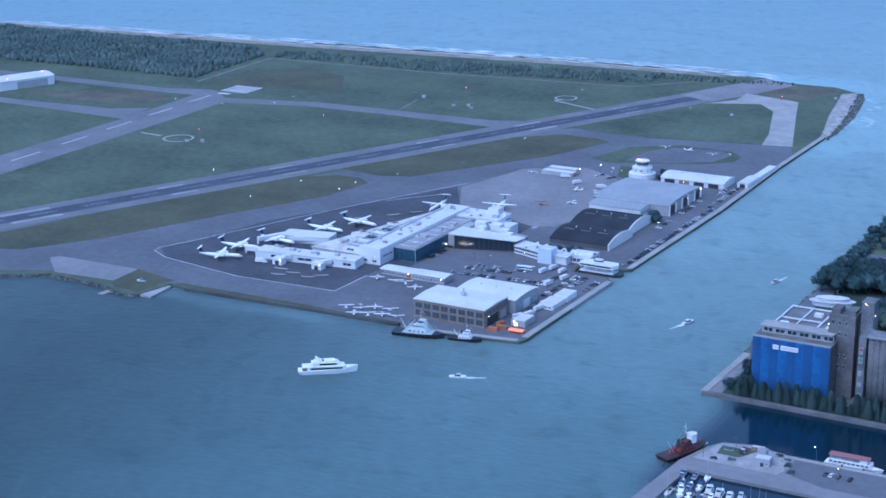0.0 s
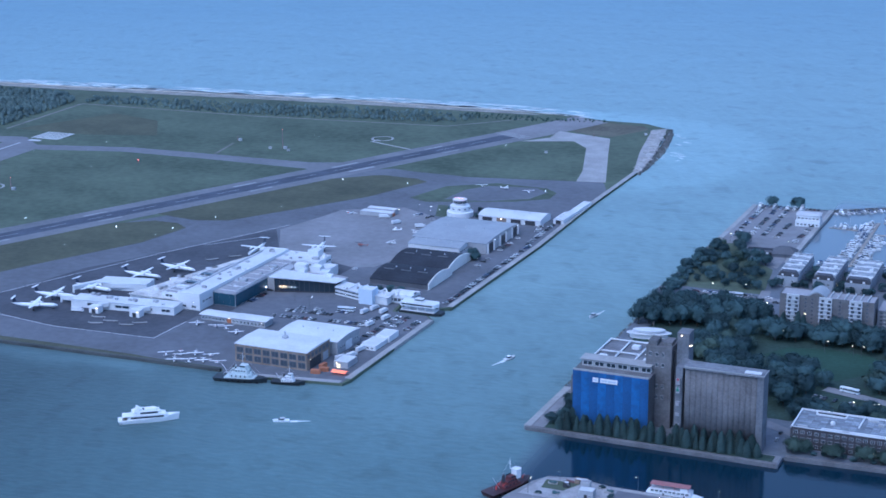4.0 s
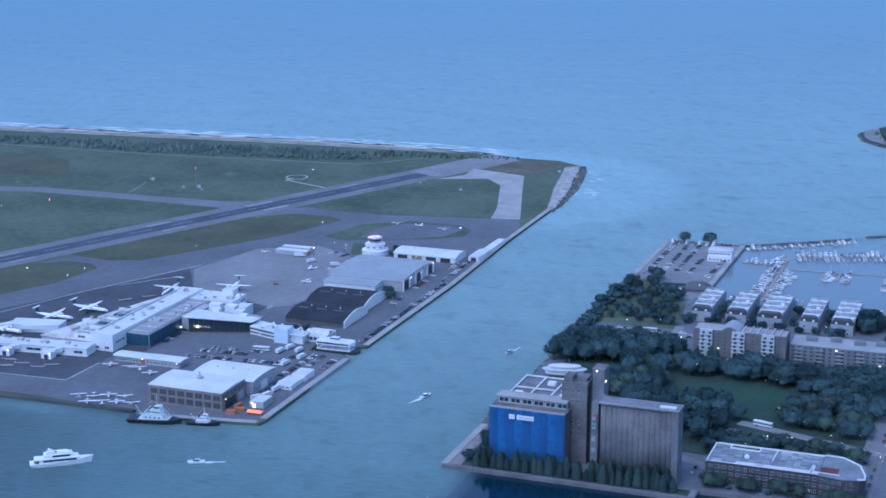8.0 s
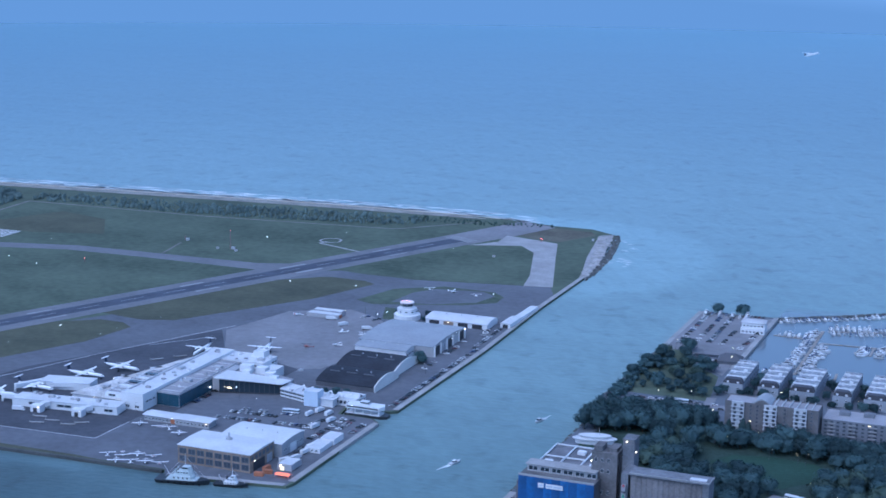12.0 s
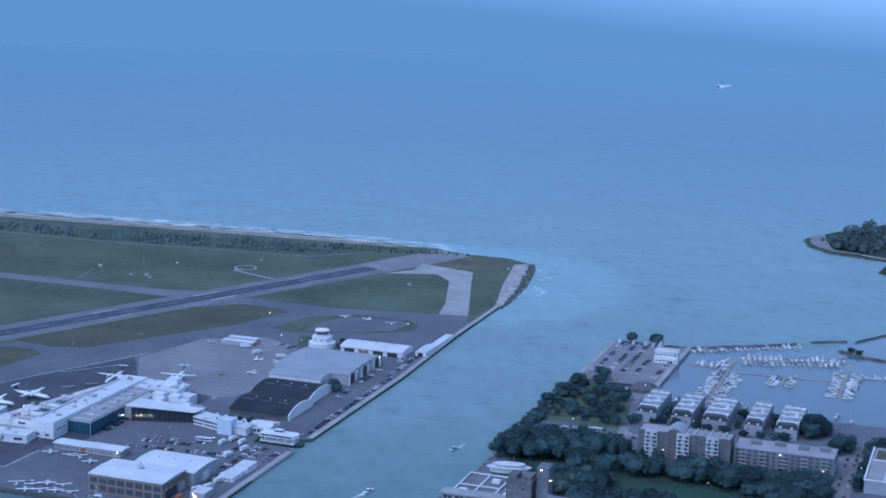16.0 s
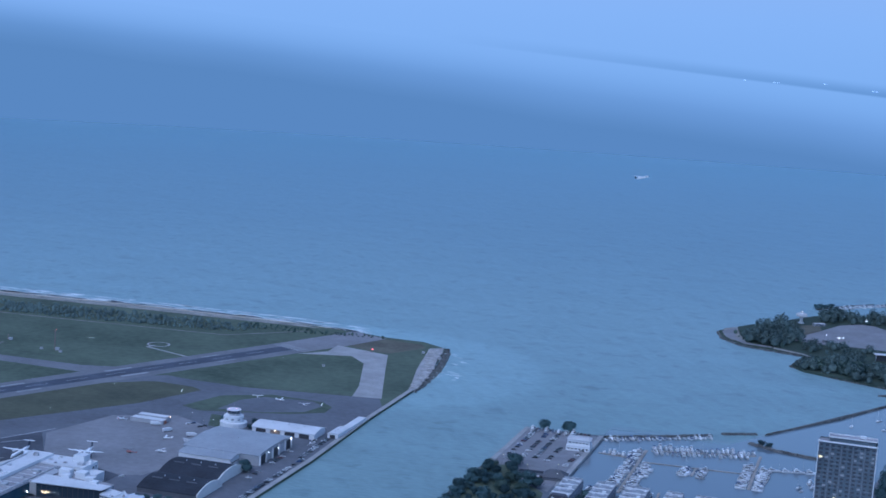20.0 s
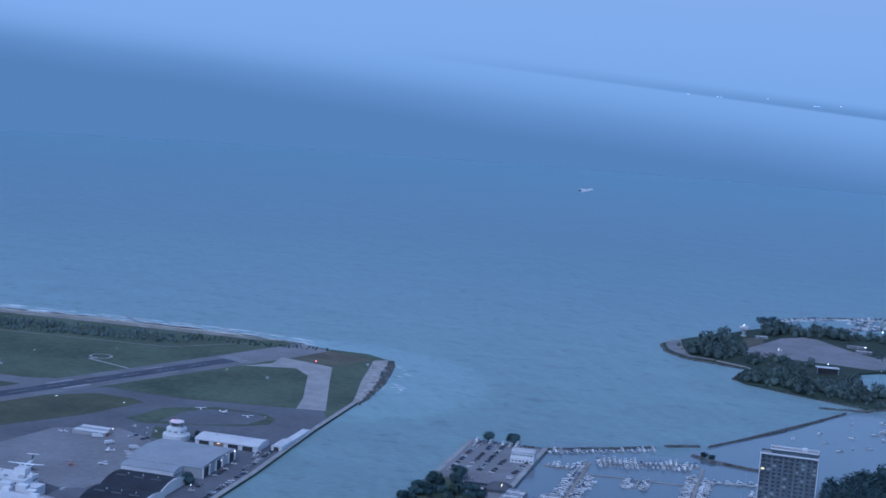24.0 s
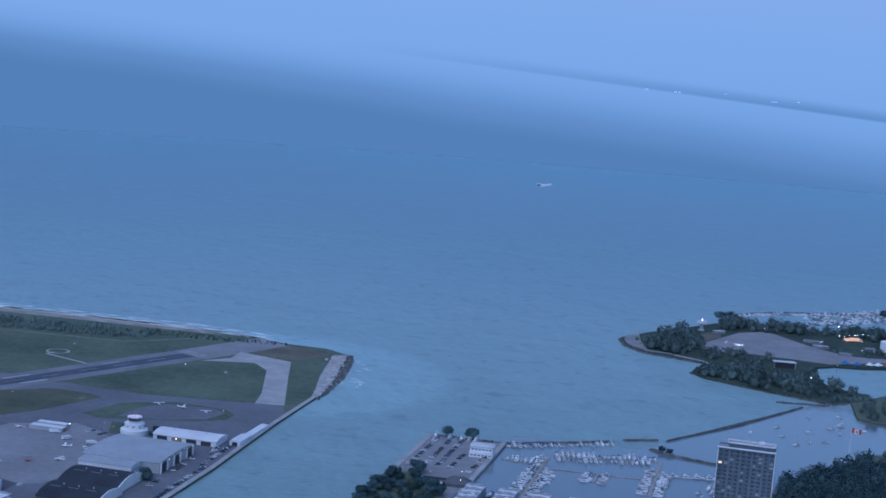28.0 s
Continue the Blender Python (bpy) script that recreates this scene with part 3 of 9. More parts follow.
sheet("grass_island_b", [on_runway(-192, 24), on_runway(-90, 24), on_runway(0, 24), (-684, 1384), (-675, 1388), (-640, 1386), (-626, 1378), (-651, 1304), (-724, 1182), (-750, 1172), (-768, 1174)], 0, G + 0.07, OLIVE, "grass strip between runway and taxiway", "grass")
sheet("grass_island_c", [(-615, 1315), (-602, 1368), (-563, 1397), (-512, 1394), (-498, 1380), (-496, 1357), (-521, 1336), (-595, 1306)], 0, G + 0.07, GRASS, "grass oval beside the taxiway", "grass")
sheet("tiedown_pad", [(-584, 1321), (-580, 1362), (-566, 1384), (-522, 1392), (-506, 1380), (-513, 1350), (-548, 1327)], 0, G + 0.1, DARK_ASPHALT, "dark parking pad on the grass oval", "apron")
sheet("grass_tower", [(-580, 1300), (-548, 1300), (-540, 1262), (-566, 1262)], 0, G + 0.11, GRASS, "grass patch by the control tower", "grass")
sheet("dry_patch", [(-588, 1656), (-563, 1712), (-515, 1706), (-505, 1690), (-530, 1640), (-553, 1642)], 0, G + 0.03, DRY, "dry brown grass at the end of the island", "grass")
sheet("dry_patch_north", [(-1150, 1445), (-1100, 1560), (-1030, 1540), (-985, 1470), (-1060, 1446)], 0, G + 0.03, OLIVE, "dry brown grass by the crossing runway", "grass")
sheet("dry_patch_west", [(-1300, 1310), (-1180, 1370), (-1135, 1366), (-1135, 1312), (-1220, 1300)], 0, G + 0.03, DRY, "dry brown grass by the crossing runway", "grass")
sheet("sand_beach", [(-1900, 1652), (-1675, 1668), (-1404, 1688), (-1238, 1702), (-1008, 1726), (-864, 1742), (-700, 1748), (-620, 1742), (-700, 1730), (-864, 1722), (-1008, 1706), (-1238, 1684), (-1404, 1670), (-1900, 1636)],
      -3, 0.7, SAND, "narrow pale sand beach", "beach")
sheet("service_road", strip((-1173, 1597), (-940, 1604), 4), 0, G + 0.05, TRACK, "pale gravel service road", "road")
sheet("service_road_end", strip((-940, 1604), (-716, 1630), 4), 0, G + 0.055, TRACK, "pale gravel service road", "road")
sheet("service_road_point", strip((-716, 1630), (-648, 1704), 4), 0, G + 0.065, TRACK, "pale gravel service road", "road")
sheet("sand_upper", [(-1900, 1639), (-1675, 1655), (-1404, 1675), (-1238, 1689), (-1008, 1713), (-864, 1729), (-670, 1736), (-640, 1728), (-700, 1722), (-864, 1712), (-1008, 1697), (-1238, 1673), (-1404, 1660), (-1900, 1628)], 0, G + 0.05, mat("grey_damp_sand", (0.24, 0.235, 0.22), 0.95, vary=0.25, coarse=0.05, fine=0.4), "pale dry sand above the beach", "beach")
sheet("service_road_bend", strip((-1161, 1441), (-1173, 1597), 4), 0, G + 0.06, TRACK, "pale gravel service road", "road")
sheet("grass_corner", [(-759, 864), (-719, 855), (-724, 846), (-725, 824), (-748, 825), (-757, 833)], 0, G + 0.1, OLIVE, "rough grass by the boat ramp", "grass")
sheet("boat_ramp", [(-726, 821), (-726, 848), (-714, 846), (-712, 821)], -3, 1.3, CONCRETE, "sloping pale concrete boat ramp", "ramp")
sheet("concrete_pad", [(-836, 856), (-831, 862), (-759, 864), (-757, 835), (-808, 831)], -3, G + 0.09, PALE_ASPHALT, "pale concrete pad on the shore", "pad")

# painted runway and apron markings
paint_slab = shared("marking", PAINT, lambda bm: box(bm, -0.5, -0.5, 0, 0.5, 0.5, 0.02))


worn_slab = shared("worn_marking", mat("worn_marking_paint", (0.27, 0.28, 0.295), 0.8, vary=0.2, fine=0.5), lambda bm: box(bm, -0.5, -0.5, 0, 0.5, 0.5, 0.02))


def marking(x, y, length, width, angle, parent, z=G + 0.15):
    ob = new("marking", worn_slab if parent is main_runway else paint_slab)
    ob.matrix_basis = pose(x, y, z, 0, 0, angle) @ Matrix.Diagonal((length, width, 1, 1))
    ob.parent = parent
    return ob


r_angle = math.degrees(math.atan2(RY, RX))
for along in range(-640, 250, 45):
    marking(*on_runway(along, 0), 24, 0.9, r_angle, main_runway)
for side in (-12.5, 12.5):
    for along, length, width in ((-470, 42, 6), (-340, 24, 4), (-232, 24, 2.5), (-72, 26, 4), (48, 32, 4.5), (165, 24, 2.5)):
        marking(*on_runway(along, side), length, width, r_angle, main_runway)
for k in range(8):
    marking(*on_runway(268, -16 + 4.4 * k), 16, 2.2, r_angle, main_runway)
second = bpy.data.objects["runway_second"]
for k in range(5):
    marking(-1078 - 5 * k, 1085 + 70 * k, 38, 1.6, 92, second, G + 0.09)
for k in range(8):
    marking(-1104 + 4.4 * k, 1427, 34, 2.9, 92, second, G + 0.09)
marking(-1092, 1400, 7, 14, 92, second, G + 0.09)
apron = bpy.data.objects["apron"]
for x0, y0, x1, y1 in ((-770, 938, -721, 1069), (-721, 1069, -668, 1187), (-701, 1105, -667, 1148), (-770, 938, -780, 914), (-780, 914, -779, 906), (-779, 906, -761, 896), (-761, 896, -687, 884), (-687, 884, -607, 888), (-607, 888, -606, 928),):
    marking((x0 + x1) / 2, (y0 + y1) / 2, math.hypot(x1 - x0, y1 - y0), 0.7, math.degrees(math.atan2(y1 - y0, x1 - x0)), apron, G + 0.11)


def ring_path(name, x, y, r, tail):
    """A gravel ring round an antenna with a straight approach path."""
    bm = bmesh.new()
    inner, outer = [], []
    for k in range(28):
        c, s = math.cos(k * math.tau / 28), math.sin(k * math.tau / 28)
        inner.append(bm.verts.new((x + (r - 1.2) * c, y + (r - 1.2) * s, G + 0.08)))
        outer.append(bm.verts.new((x + (r + 1.2) * c, y + (r + 1.2) * s, G + 0.08)))
    for k in range(28):
        bm.faces.new((inner[k], inner[k - 1], outer[k - 1], outer[k]))
    prism(bm, strip((x + r * tail[0] / 30, y + r * tail[1] / 30), (x + tail[0], y + tail[1]), 3), 0, G + 0.07)
    return tagged(new(name, mesh_of(name, bm, CONCRETE)), "pale gravel ring path on the grass", "path", kind="structure")


ring_path("ring_path_far", -752, 1543, 11, (-4, -18))
sheet("ring_path_tail", strip((-757, 1526), (-701, 1504), 3), 0, G + 0.09, CONCRETE, "pale gravel path on the grass", "path")
ring_path("ring_path_near", -999, 1207, 14, (-48, 3))

# sea walls of the airfield: a coping of pale concrete blocks over a dark face
coping_block = shared("coping_block", CONCRETE, lambda bm: box(bm, -3.0, -1.3, -2.4, 2.94, 3.0, 0.3))


def quay(name, a, b, z, label, block=None):
    """A quay wall of blocks laid end to end from a to b."""
    q = thing(name, label, "quay wall", kind="structure")
    a, b = Vector(a), Vector(b)
    n = max(1, round((b - a).length / 6.0))
    ang = math.degrees(math.atan2(b.y - a.y, b.x - a.x))
    for k in range(n):
        p = a.lerp(b, (k + 0.5) / n)
        o = new("coping_block", block or coping_block)
        o.matrix_basis = pose(p.x, p.y, z + 0.02 * (k % 3), 0, 0, ang) @ Matrix.Diagonal(((b - a).length / n / 6.0, 1, 1, 1))
        o.parent = q
    return q


WALL_LABEL = "pale concrete sea wall along the channel"
quay("quay_channel_a", (-449, 867), (-449.6, 995), G, WALL_LABEL)
quay("quay_channel_b", (-449.5, 1028), (-449.5, 1203), G, WALL_LABEL)
quay("quay_channel_c", (-449.5, 1203), (-455.5, 1363), G, WALL_LABEL)
quay("quay_channel_d", (-455.5, 1363), (-456.5, 1490), G, WALL_LABEL)
dark_block = shared("dark_block", mat("dark_wet_concrete", (0.075, 0.08, 0.08), 0.9, vary=0.3), lambda bm: box(bm, -3.0, -1.3, -2.4, 2.94, 0.9, 0.3))
quay("quay_south_a", (-702, 845.6), (-600, 850.2), G - 0.1, "dark low sea wall on the harbour side", dark_block)
quay("quay_south_b", (-600, 850.2), (-533, 852.4), G - 0.1, "dark low sea wall on the harbour side", dark_block)
sheet("grass_verge", [(-714, 849.5), (-700, 847.5), (-600, 852), (-575, 853), (-600, 855), (-660, 854.5), (-712, 853)], 0, G + 0.1, OLIVE, "narrow rough grass verge along the sea wall", "grass")
quay("quay_hangar", (-527, 846.5), (-451, 859), G, "concrete wharf edge in front of the hangar")
sheet("breakwater_rubble", [(-501, 1690), (-488, 1700), (-462, 1562), (-454, 1488), (-459, 1489), (-468, 1525), (-481, 1580), (-494, 1650)], -3, G + 0.5, CONCRETE, "broken concrete breakwater at the island's tip", "breakwater")
rubble_rng = random.Random(11)
slabs = bmesh.new()
for k in range(170):
    u = rubble_rng.random()
    x, y = -458 - 36 * u ** 1.35 + rubble_rng.uniform(-6, 6) * (0.35 + 0.65 * u), 1492 + 198 * u
    a, l, q = rubble_rng.uniform(0, 3.1), rubble_rng.uniform(1.4, 4.2), rubble_rng.uniform(0.9, 2.4)
    c, d = math.cos(a), math.sin(a)
    out = [(x + c * i * l - d * j * q, y + d * i * l + c * j * q) for i, j in ((-1, -1), (1, -0.8), (0.9, 1), (-1, 0.9))]
    lean = rubble_rng.uniform(-0.8, 0.8)
    prism(slabs, out, G + 0.2, G + rubble_rng.uniform(0.6, 1.3), [(p + lean, r + 0.3) for p, r in out])
tagged(new("broken_slabs", mesh_of("broken_slabs", slabs, mat("broken_pale_concrete", (0.34, 0.335, 0.33), 0.9, vary=0.3, coarse=0.2, fine=0.9))), "broken tilted concrete slabs on the island's tip", "rubble", kind="stuff")
rubble = bmesh.new()
for k in range(420):
    u = rubble_rng.random()
    x, y = -456 - 30 * u * u + rubble_rng.uniform(-3, 4), 1485 + 218 * u
    s = rubble_rng.uniform(0.8, 2.2)
    pts = [(x + s * math.cos(q * 1.26 + u * 6) * rubble_rng.uniform(0.7, 1.2), y + s * math.sin(q * 1.26 + u * 6) * rubble_rng.uniform(0.7, 1.2)) for q in range(5)]
    prism(rubble, pts, -1.5, rubble_rng.uniform(0.6, 2.2), [(x + (a - x) * 0.6, y + (b - y) * 0.6) for a, b in pts])
tagged(new("rubble_stones", mesh_of("rubble_stones", rubble, ROCK)), "heaped grey rubble stones at the water's edge", "rubble", kind="stuff")
shore_stones = bmesh.new()
for k in range(380):
    x = rubble_rng.uniform(-905, -712)
    y = np.interp(x, (-905, -839, -808, -752, -734, -722, -716, -712), (772, 808, 827, 824, 816, 820, 848, 847)) + rubble_rng.uniform(-3, 3)
    s = rubble_rng.uniform(0.6, 1.8)
    pts = [(x + s * math.cos(q * 1.26 + k) * rubble_rng.uniform(0.7, 1.2), y + s * math.sin(q * 1.26 + k) * rubble_rng.uniform(0.7, 1.2)) for q in range(5)]
    prism(shore_stones, pts, -1.5, rubble_rng.uniform(0.5, 2.0), [(x + (a - x) * 0.6, y + (b - y) * 0.6) for a, b in pts])
tagged(new("shore_stones", mesh_of("shore_stones", shore_stones, ROCK)), "rough stones along the harbour shore", "rubble", kind="stuff")

# mainland, marina, parks
M = 2.0
MAINLAND = [(-319, 834), (-172, 833), (-172, 846), (60, 858), (900, 900), (900, 1800), (300, 1640), (64, 1545), (-18, 1385), (-30, 1240), (-45, 1228), (-253, 1228),
            (-253, 1408), (-322, 1406), (-322, 1268), (-327, 1118), (-319, 1095)]
# Blue-grey paving colour takes in the haze over the city side.
sheet("ground_mainland", MAINLAND, -3, M, mat("blue_grey_paving", (0.125, 0.14, 0.165), 0.85, vary=0.2, coarse=0.03, fine=0.3), "paved waterfront of the city side", "ground")
sheet("lawn_park", [(-222, 1010), (-210, 1030), (-184, 1036), (-157, 1032), (-144, 1022), (-150, 1000), (-168, 978), (-188, 980), (-202, 996)], 0, M + 0.05, LAWN, "mown green park lawn", "lawn")
# Dark grass colour holds the shade under the park trees.
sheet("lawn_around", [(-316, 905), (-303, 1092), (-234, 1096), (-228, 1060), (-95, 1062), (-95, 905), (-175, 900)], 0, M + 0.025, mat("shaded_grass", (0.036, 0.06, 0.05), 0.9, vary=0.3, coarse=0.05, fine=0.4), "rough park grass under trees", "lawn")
sheet("lawn_channel", [(-322, 1140), (-322, 1266), (-302, 1272), (-288, 1236), (-260, 1206), (-252, 1140)], 0, M + 0.03, GRASS, "grass bank beside the channel", "lawn")
sheet("lawn_west", [(-20, 1260), (-12, 1380), (62, 1538), (300, 1630), (890, 1780), (890, 1260)], 0, M + 0.03, GRASS, "park grass behind the tower", "lawn")
sheet("promenade", [(-318, 835), (-173, 834), (-173, 846), (-302, 846), (-302, 900), (-318, 905)], 0, M + 0.06, PALE_ASPHALT, "pale paved promenade round the silos", "pavement")
# Same grass, with the shade of the silo trees in its colour.
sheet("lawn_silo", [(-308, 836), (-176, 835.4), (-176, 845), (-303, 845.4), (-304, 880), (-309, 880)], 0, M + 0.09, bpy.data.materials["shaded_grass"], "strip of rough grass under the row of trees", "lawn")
sheet("car_park", [(-318, 1398), (-319, 1268), (-300, 1272), (-288, 1240), (-258, 1210), (-256, 1403)], 0, M + 0.07, PALE_ASPHALT, "grey asphalt car park on the marina mole", "car park")
sheet("street", strip((-88, 850), (-88, 1186), 13), 0, M + 0.08, ASPHALT, "asphalt street with tram tracks", "road")
sheet("street_west", strip((-300, 1126), (-66, 1140), 9), 0, M + 0.09, PALE_ASPHALT, "pale asphalt side street", "road")
sheet("street_marina", strip((-244, 1062), (-252, 1150), 7), 0, M + 0.1, PALE_ASPHALT, "pale asphalt lane to the marina", "road")
sheet("street_front", strip((-172, 880), (-300, 955), 8), 0, M + 0.1, ASPHALT, "asphalt lane behind the silos", "road")
sheet("street_park", strip((-172, 962), (-66, 930), 8), 0, M + 0.105, PALE_ASPHALT, "pale asphalt lane beside the park", "road")
quay("quay_mainland", (-318.5, 905), (-318.5, 835), M, "pale concrete wall of the city quay")
stained_block = shared("stained_block", OLD_CONCRETE, lambda bm: box(bm, -3.0, -1.3, -2.4, 2.94, 1.6, 0.3))
quay("quay_slip", (-318, 834.5), (-173, 834), M, "stained concrete wall of the slip", stained_block)
quay("quay_slip_back", (-171, 846.8), (60, 859), M, "stained concrete wall of the slip", stained_block)
quay("quay_marina", (-321.5, 1404), (-321.5, 1270), M, "pale concrete wall of the marina mole")
quay("quay_marina_east", (-254, 1230), (-254, 1407), M, "pale concrete walk along the marina basin")
stone_rng = random.Random(5)


def rock_bank(name, points, count, width, label, size=1.0):
    """Loose stones heaped along a line of shore."""
    bm = bmesh.new()
    pts = [Vector(p) for p in points]
    lengths = [(b - a).length for a, b in zip(pts, pts[1:])]
    for _ in range(count):
        d = stone_rng.random() * sum(lengths)
        k = 0
        while d > lengths[k]:
            d -= lengths[k]
            k += 1
        p = pts[k].lerp(pts[k + 1], d / lengths[k])
        off = stone_rng.uniform(-1, 1)
        n = (pts[k + 1] - pts[k]).normalized().orthogonal() * off * width
        s = stone_rng.uniform(0.6, 1.7) * size
        x, y = p.x + n.x, p.y + n.y
        out = [(x + s * math.cos(q * 1.26 + d) * stone_rng.uniform(0.7, 1.2), y + s * math.sin(q * 1.26 + d) * stone_rng.uniform(0.7, 1.2)) for q in range(5)]
        prism(bm, out, -2, (1 - abs(off)) * 1.6 + stone_rng.uniform(0.1, 0.6), [(x + (a - x) * 0.6, y + (b - y) * 0.6) for a, b in out])
    return tagged(new(name, mesh_of(name, bm, ROCK)), label, "breakwater", kind="stuff")


rock_bank("breakwater_marina", [(-256, 1409), (-208, 1440), (-166, 1470)], 800, 2.6, "long rubble breakwater round the marina")
rock_bank("breakwater_gap", [(-158, 1480), (-129, 1497)], 300, 2, "short rubble breakwater")
rock_bank("breakwater_west", [(-121, 1499), (-60, 1605), (-3, 1728)], 1300, 0.5, "thin rubble breakwater running to the west", 0.42)
rock_bank("breakwater_spur", [(-132, 1461), (-109, 1445), (-69, 1434), (-40, 1420)], 650, 3, "dark breakwater spur behind the tower")
rock_bank("bank_channel", [(-323, 1268), (-327, 1118), (-320, 1095), (-320, 906)], 420, 2, "stone bank along the channel")
rock_bank("bank_beach", [(-620, 1738), (-864, 1732), (-1238, 1692)], 250, 4, "scattered stones on the lake beach")

# pier in the foreground
sheet("pier_deck", [(-300, 640), (-294, 740), (-287.5, 763), (-282, 772), (-267, 776), (-247, 772), (-182, 772.5), (60, 786), (60, 731), (-286, 731), (-288, 640)], -3, 1.7, PALE_ASPHALT, "worn concrete ferry pier", "pier")
sheet("pier_yard", [(-241.5, 768), (-195, 768), (-100, 774), (-100, 742), (-219, 742), (-241, 750)], 0, 1.74, DARK_ASPHALT, "stained asphalt yard on the pier", "pier")
sheet("pier_grass", [(-281, 768), (-262, 769), (-268, 757), (-280, 757)], 0, 1.76, GRASS, "small grass plot on the pier", "lawn")

sheet("pier_paving", [(-289, 746), (-283, 770), (-268, 774), (-246, 770.5), (-242, 752), (-244, 746)], 0, 1.73, mat("pier_paving_slabs", (0.30, 0.30, 0.31), 0.85, vary=0.2, coarse=0.12, fine=0.8), "pale paving slabs on the pier head", "pavement")
sheet("pier_bed", [(-271, 772), (-263, 770.6), (-263.4, 768), (-271, 769.4)], 0, 1.77, mat("rust_red_planting", (0.1, 0.05, 0.05), 0.9, vary=0.35, fine=1.0), "dull red flower bed on the pier", "flower bed")
sheet("pier_walk", [(-245, 768.8), (-184, 769.4), (60, 782.8), (60, 785.2), (-183, 772), (-246, 771.4)], 0, 1.75, CONCRETE, "pale concrete walk along the pier edge", "pavement")

# western park islands
PARK = [(-230, 2010), (-220, 1966), (-192, 1931), (-155, 1926), (-118, 1908), (-128, 1840), (-112, 1818), (-78, 1802), (-40, 1783), (-10, 1776), (22, 1756), (66, 1800), (66, 1830), (43, 1836), (19, 1859), (9, 1890), (5, 1958), (28, 1981), (61, 1989), (88, 2005), (300, 2020),
        (700, 2060), (700, 2330), (100, 2262), (20, 2236), (-60, 2236), (-128, 2200), (-160, 2140), (-200, 2075)]
sheet("ground_park_islands", PARK, -3, 2.2, mat("rough_park_grass", (0.04, 0.058, 0.045), 0.9, vary=0.3, coarse=0.03, fine=0.3), "grassy wooded park island", "ground")
sheet("plaza", [(-144, 2000), (-116, 2078), (-94, 2143), (-68, 2171), (-50, 2166), (-5, 2103), (44, 2060), (300, 2110), (300, 2045), (83, 2040), (23, 1989), (-23, 1995), (-80, 1998), (-112, 1990)], 0, 2.26, PALE_ASPHALT, "pale gravel event ground", "plaza")
sheet("dry_slope", [(-140, 2110), (-117, 2136), (-112, 2080), (-90, 2026), (-132, 2022)], 0, 2.24, DRY, "dry brown grass slope above the event ground", "grass")
sheet("park_path", strip((-146, 2006), (-84, 1998), 9), 0, 2.27, PALE_ASPHALT, "pale gravel path through the park", "path")
sheet("park_beach", [(-157, 1927), (-118, 1908), (-116, 1900), (-108, 1904), (-122, 1918), (-156, 1936)], 0, 2.25, mat("grey_damp_sand", (0.24, 0.235, 0.22)), "strip of pale shore sand", "beach")
sheet("point_beach", [(-226, 2028), (-212, 2048), (-204, 2000), (-190, 1950), (-208, 1955), (-221, 1985)], 0, 2.245, mat("grey_damp_sand", (0.24, 0.235, 0.22)), "strip of pale shore sand", "beach")
sheet("mast_path", strip((-877, 1410), (-888, 1466), 3), 0, G + 0.05, TRACK, "worn gravel track to the mast", "path")
sheet("ground_inner_shore", [(46, 1770), (52, 1698), (80, 1684), (300, 1670), (900, 1800), (900, 1960), (300, 1930), (120, 1900)], -3, 2.2, GRASS, "wooded inner shore", "ground")
sheet("shore_walk", [(-226, 2008), (-216, 1970), (-190, 1937), (-158, 1932), (-160, 1940), (-188, 1946), (-206, 1976), (-212, 2040)], 0, 2.25, PALE_ASPHALT, "pale shore walk round the point", "path")
sheet("rock_core_west", strip((-121, 1499), (-3, 1728), 1.8), -3, 0.6, ROCK, "stone core of the thin breakwater", "breakwater")
rock_bank("bank_park", [(-230, 2010), (-220, 1966), (-192, 1931), (-118, 1908), (-128, 1840), (-78, 1802), (25, 1758), (66, 1800)], 1400, 3.0, "stone bank of the park island")
rock_bank("breakwater_far", [(-131, 2266), (-114, 2290), (-94, 2324), (-62, 2360), (-10, 2392), (42, 2419), (98, 2447), (300, 2540)], 1100, 4, "far rubble breakwater")
rock_bank("breakwater_inner", [(-30, 1738), (18, 1748), (38, 1788)], 420, 2, "low rubble groyne")

# ---------------------------------------------------------------- building kit
win_frame = shared("window_frame", WHITE, lambda bm: [box(bm, -0.5, -0.06, -0.5, 0.5, 0.06, -0.42), box(bm, -0.5, -0.06, 0.42, 0.5, 0.06, 0.5),
                                                      box(bm, -0.5, -0.06, -0.42, -0.43, 0.06, 0.42), box(bm, 0.43, -0.06, -0.42, 0.5, 0.06, 0.42), box(bm, -0.03, -0.06, -0.42, 0.03, 0.06, 0.42)])
dark_frame = win_frame.copy()
dark_frame.name = "window_frame_dark"
dark_frame.materials[0] = STEEL
win_pane = shared("pane", GLASS, lambda bm: box(bm, -0.43, -0.02, -0.42, 0.43, 0.03, 0.42))
teal_pane = win_pane.copy()
teal_pane.materials[0] = TEAL
LIT = mat("lit_interior", (1.0, 0.72, 0.38), 0.6, emit=0.6, vary=0.2, coarse=0.8, fine=3)
slim_frame = shared("window_frame_slim", TEAL, lambda bm: [box(bm, -0.5, -0.06, -0.5, 0.5, 0.06, -0.485), box(bm, -0.5, -0.06, 0.485, 0.5, 0.06, 0.5), box(bm, -0.5, -0.06, -0.485, -0.485, 0.06, 0.485), box(bm, 0.485, -0.06, -0.485, 0.5, 0.06, 0.485)])
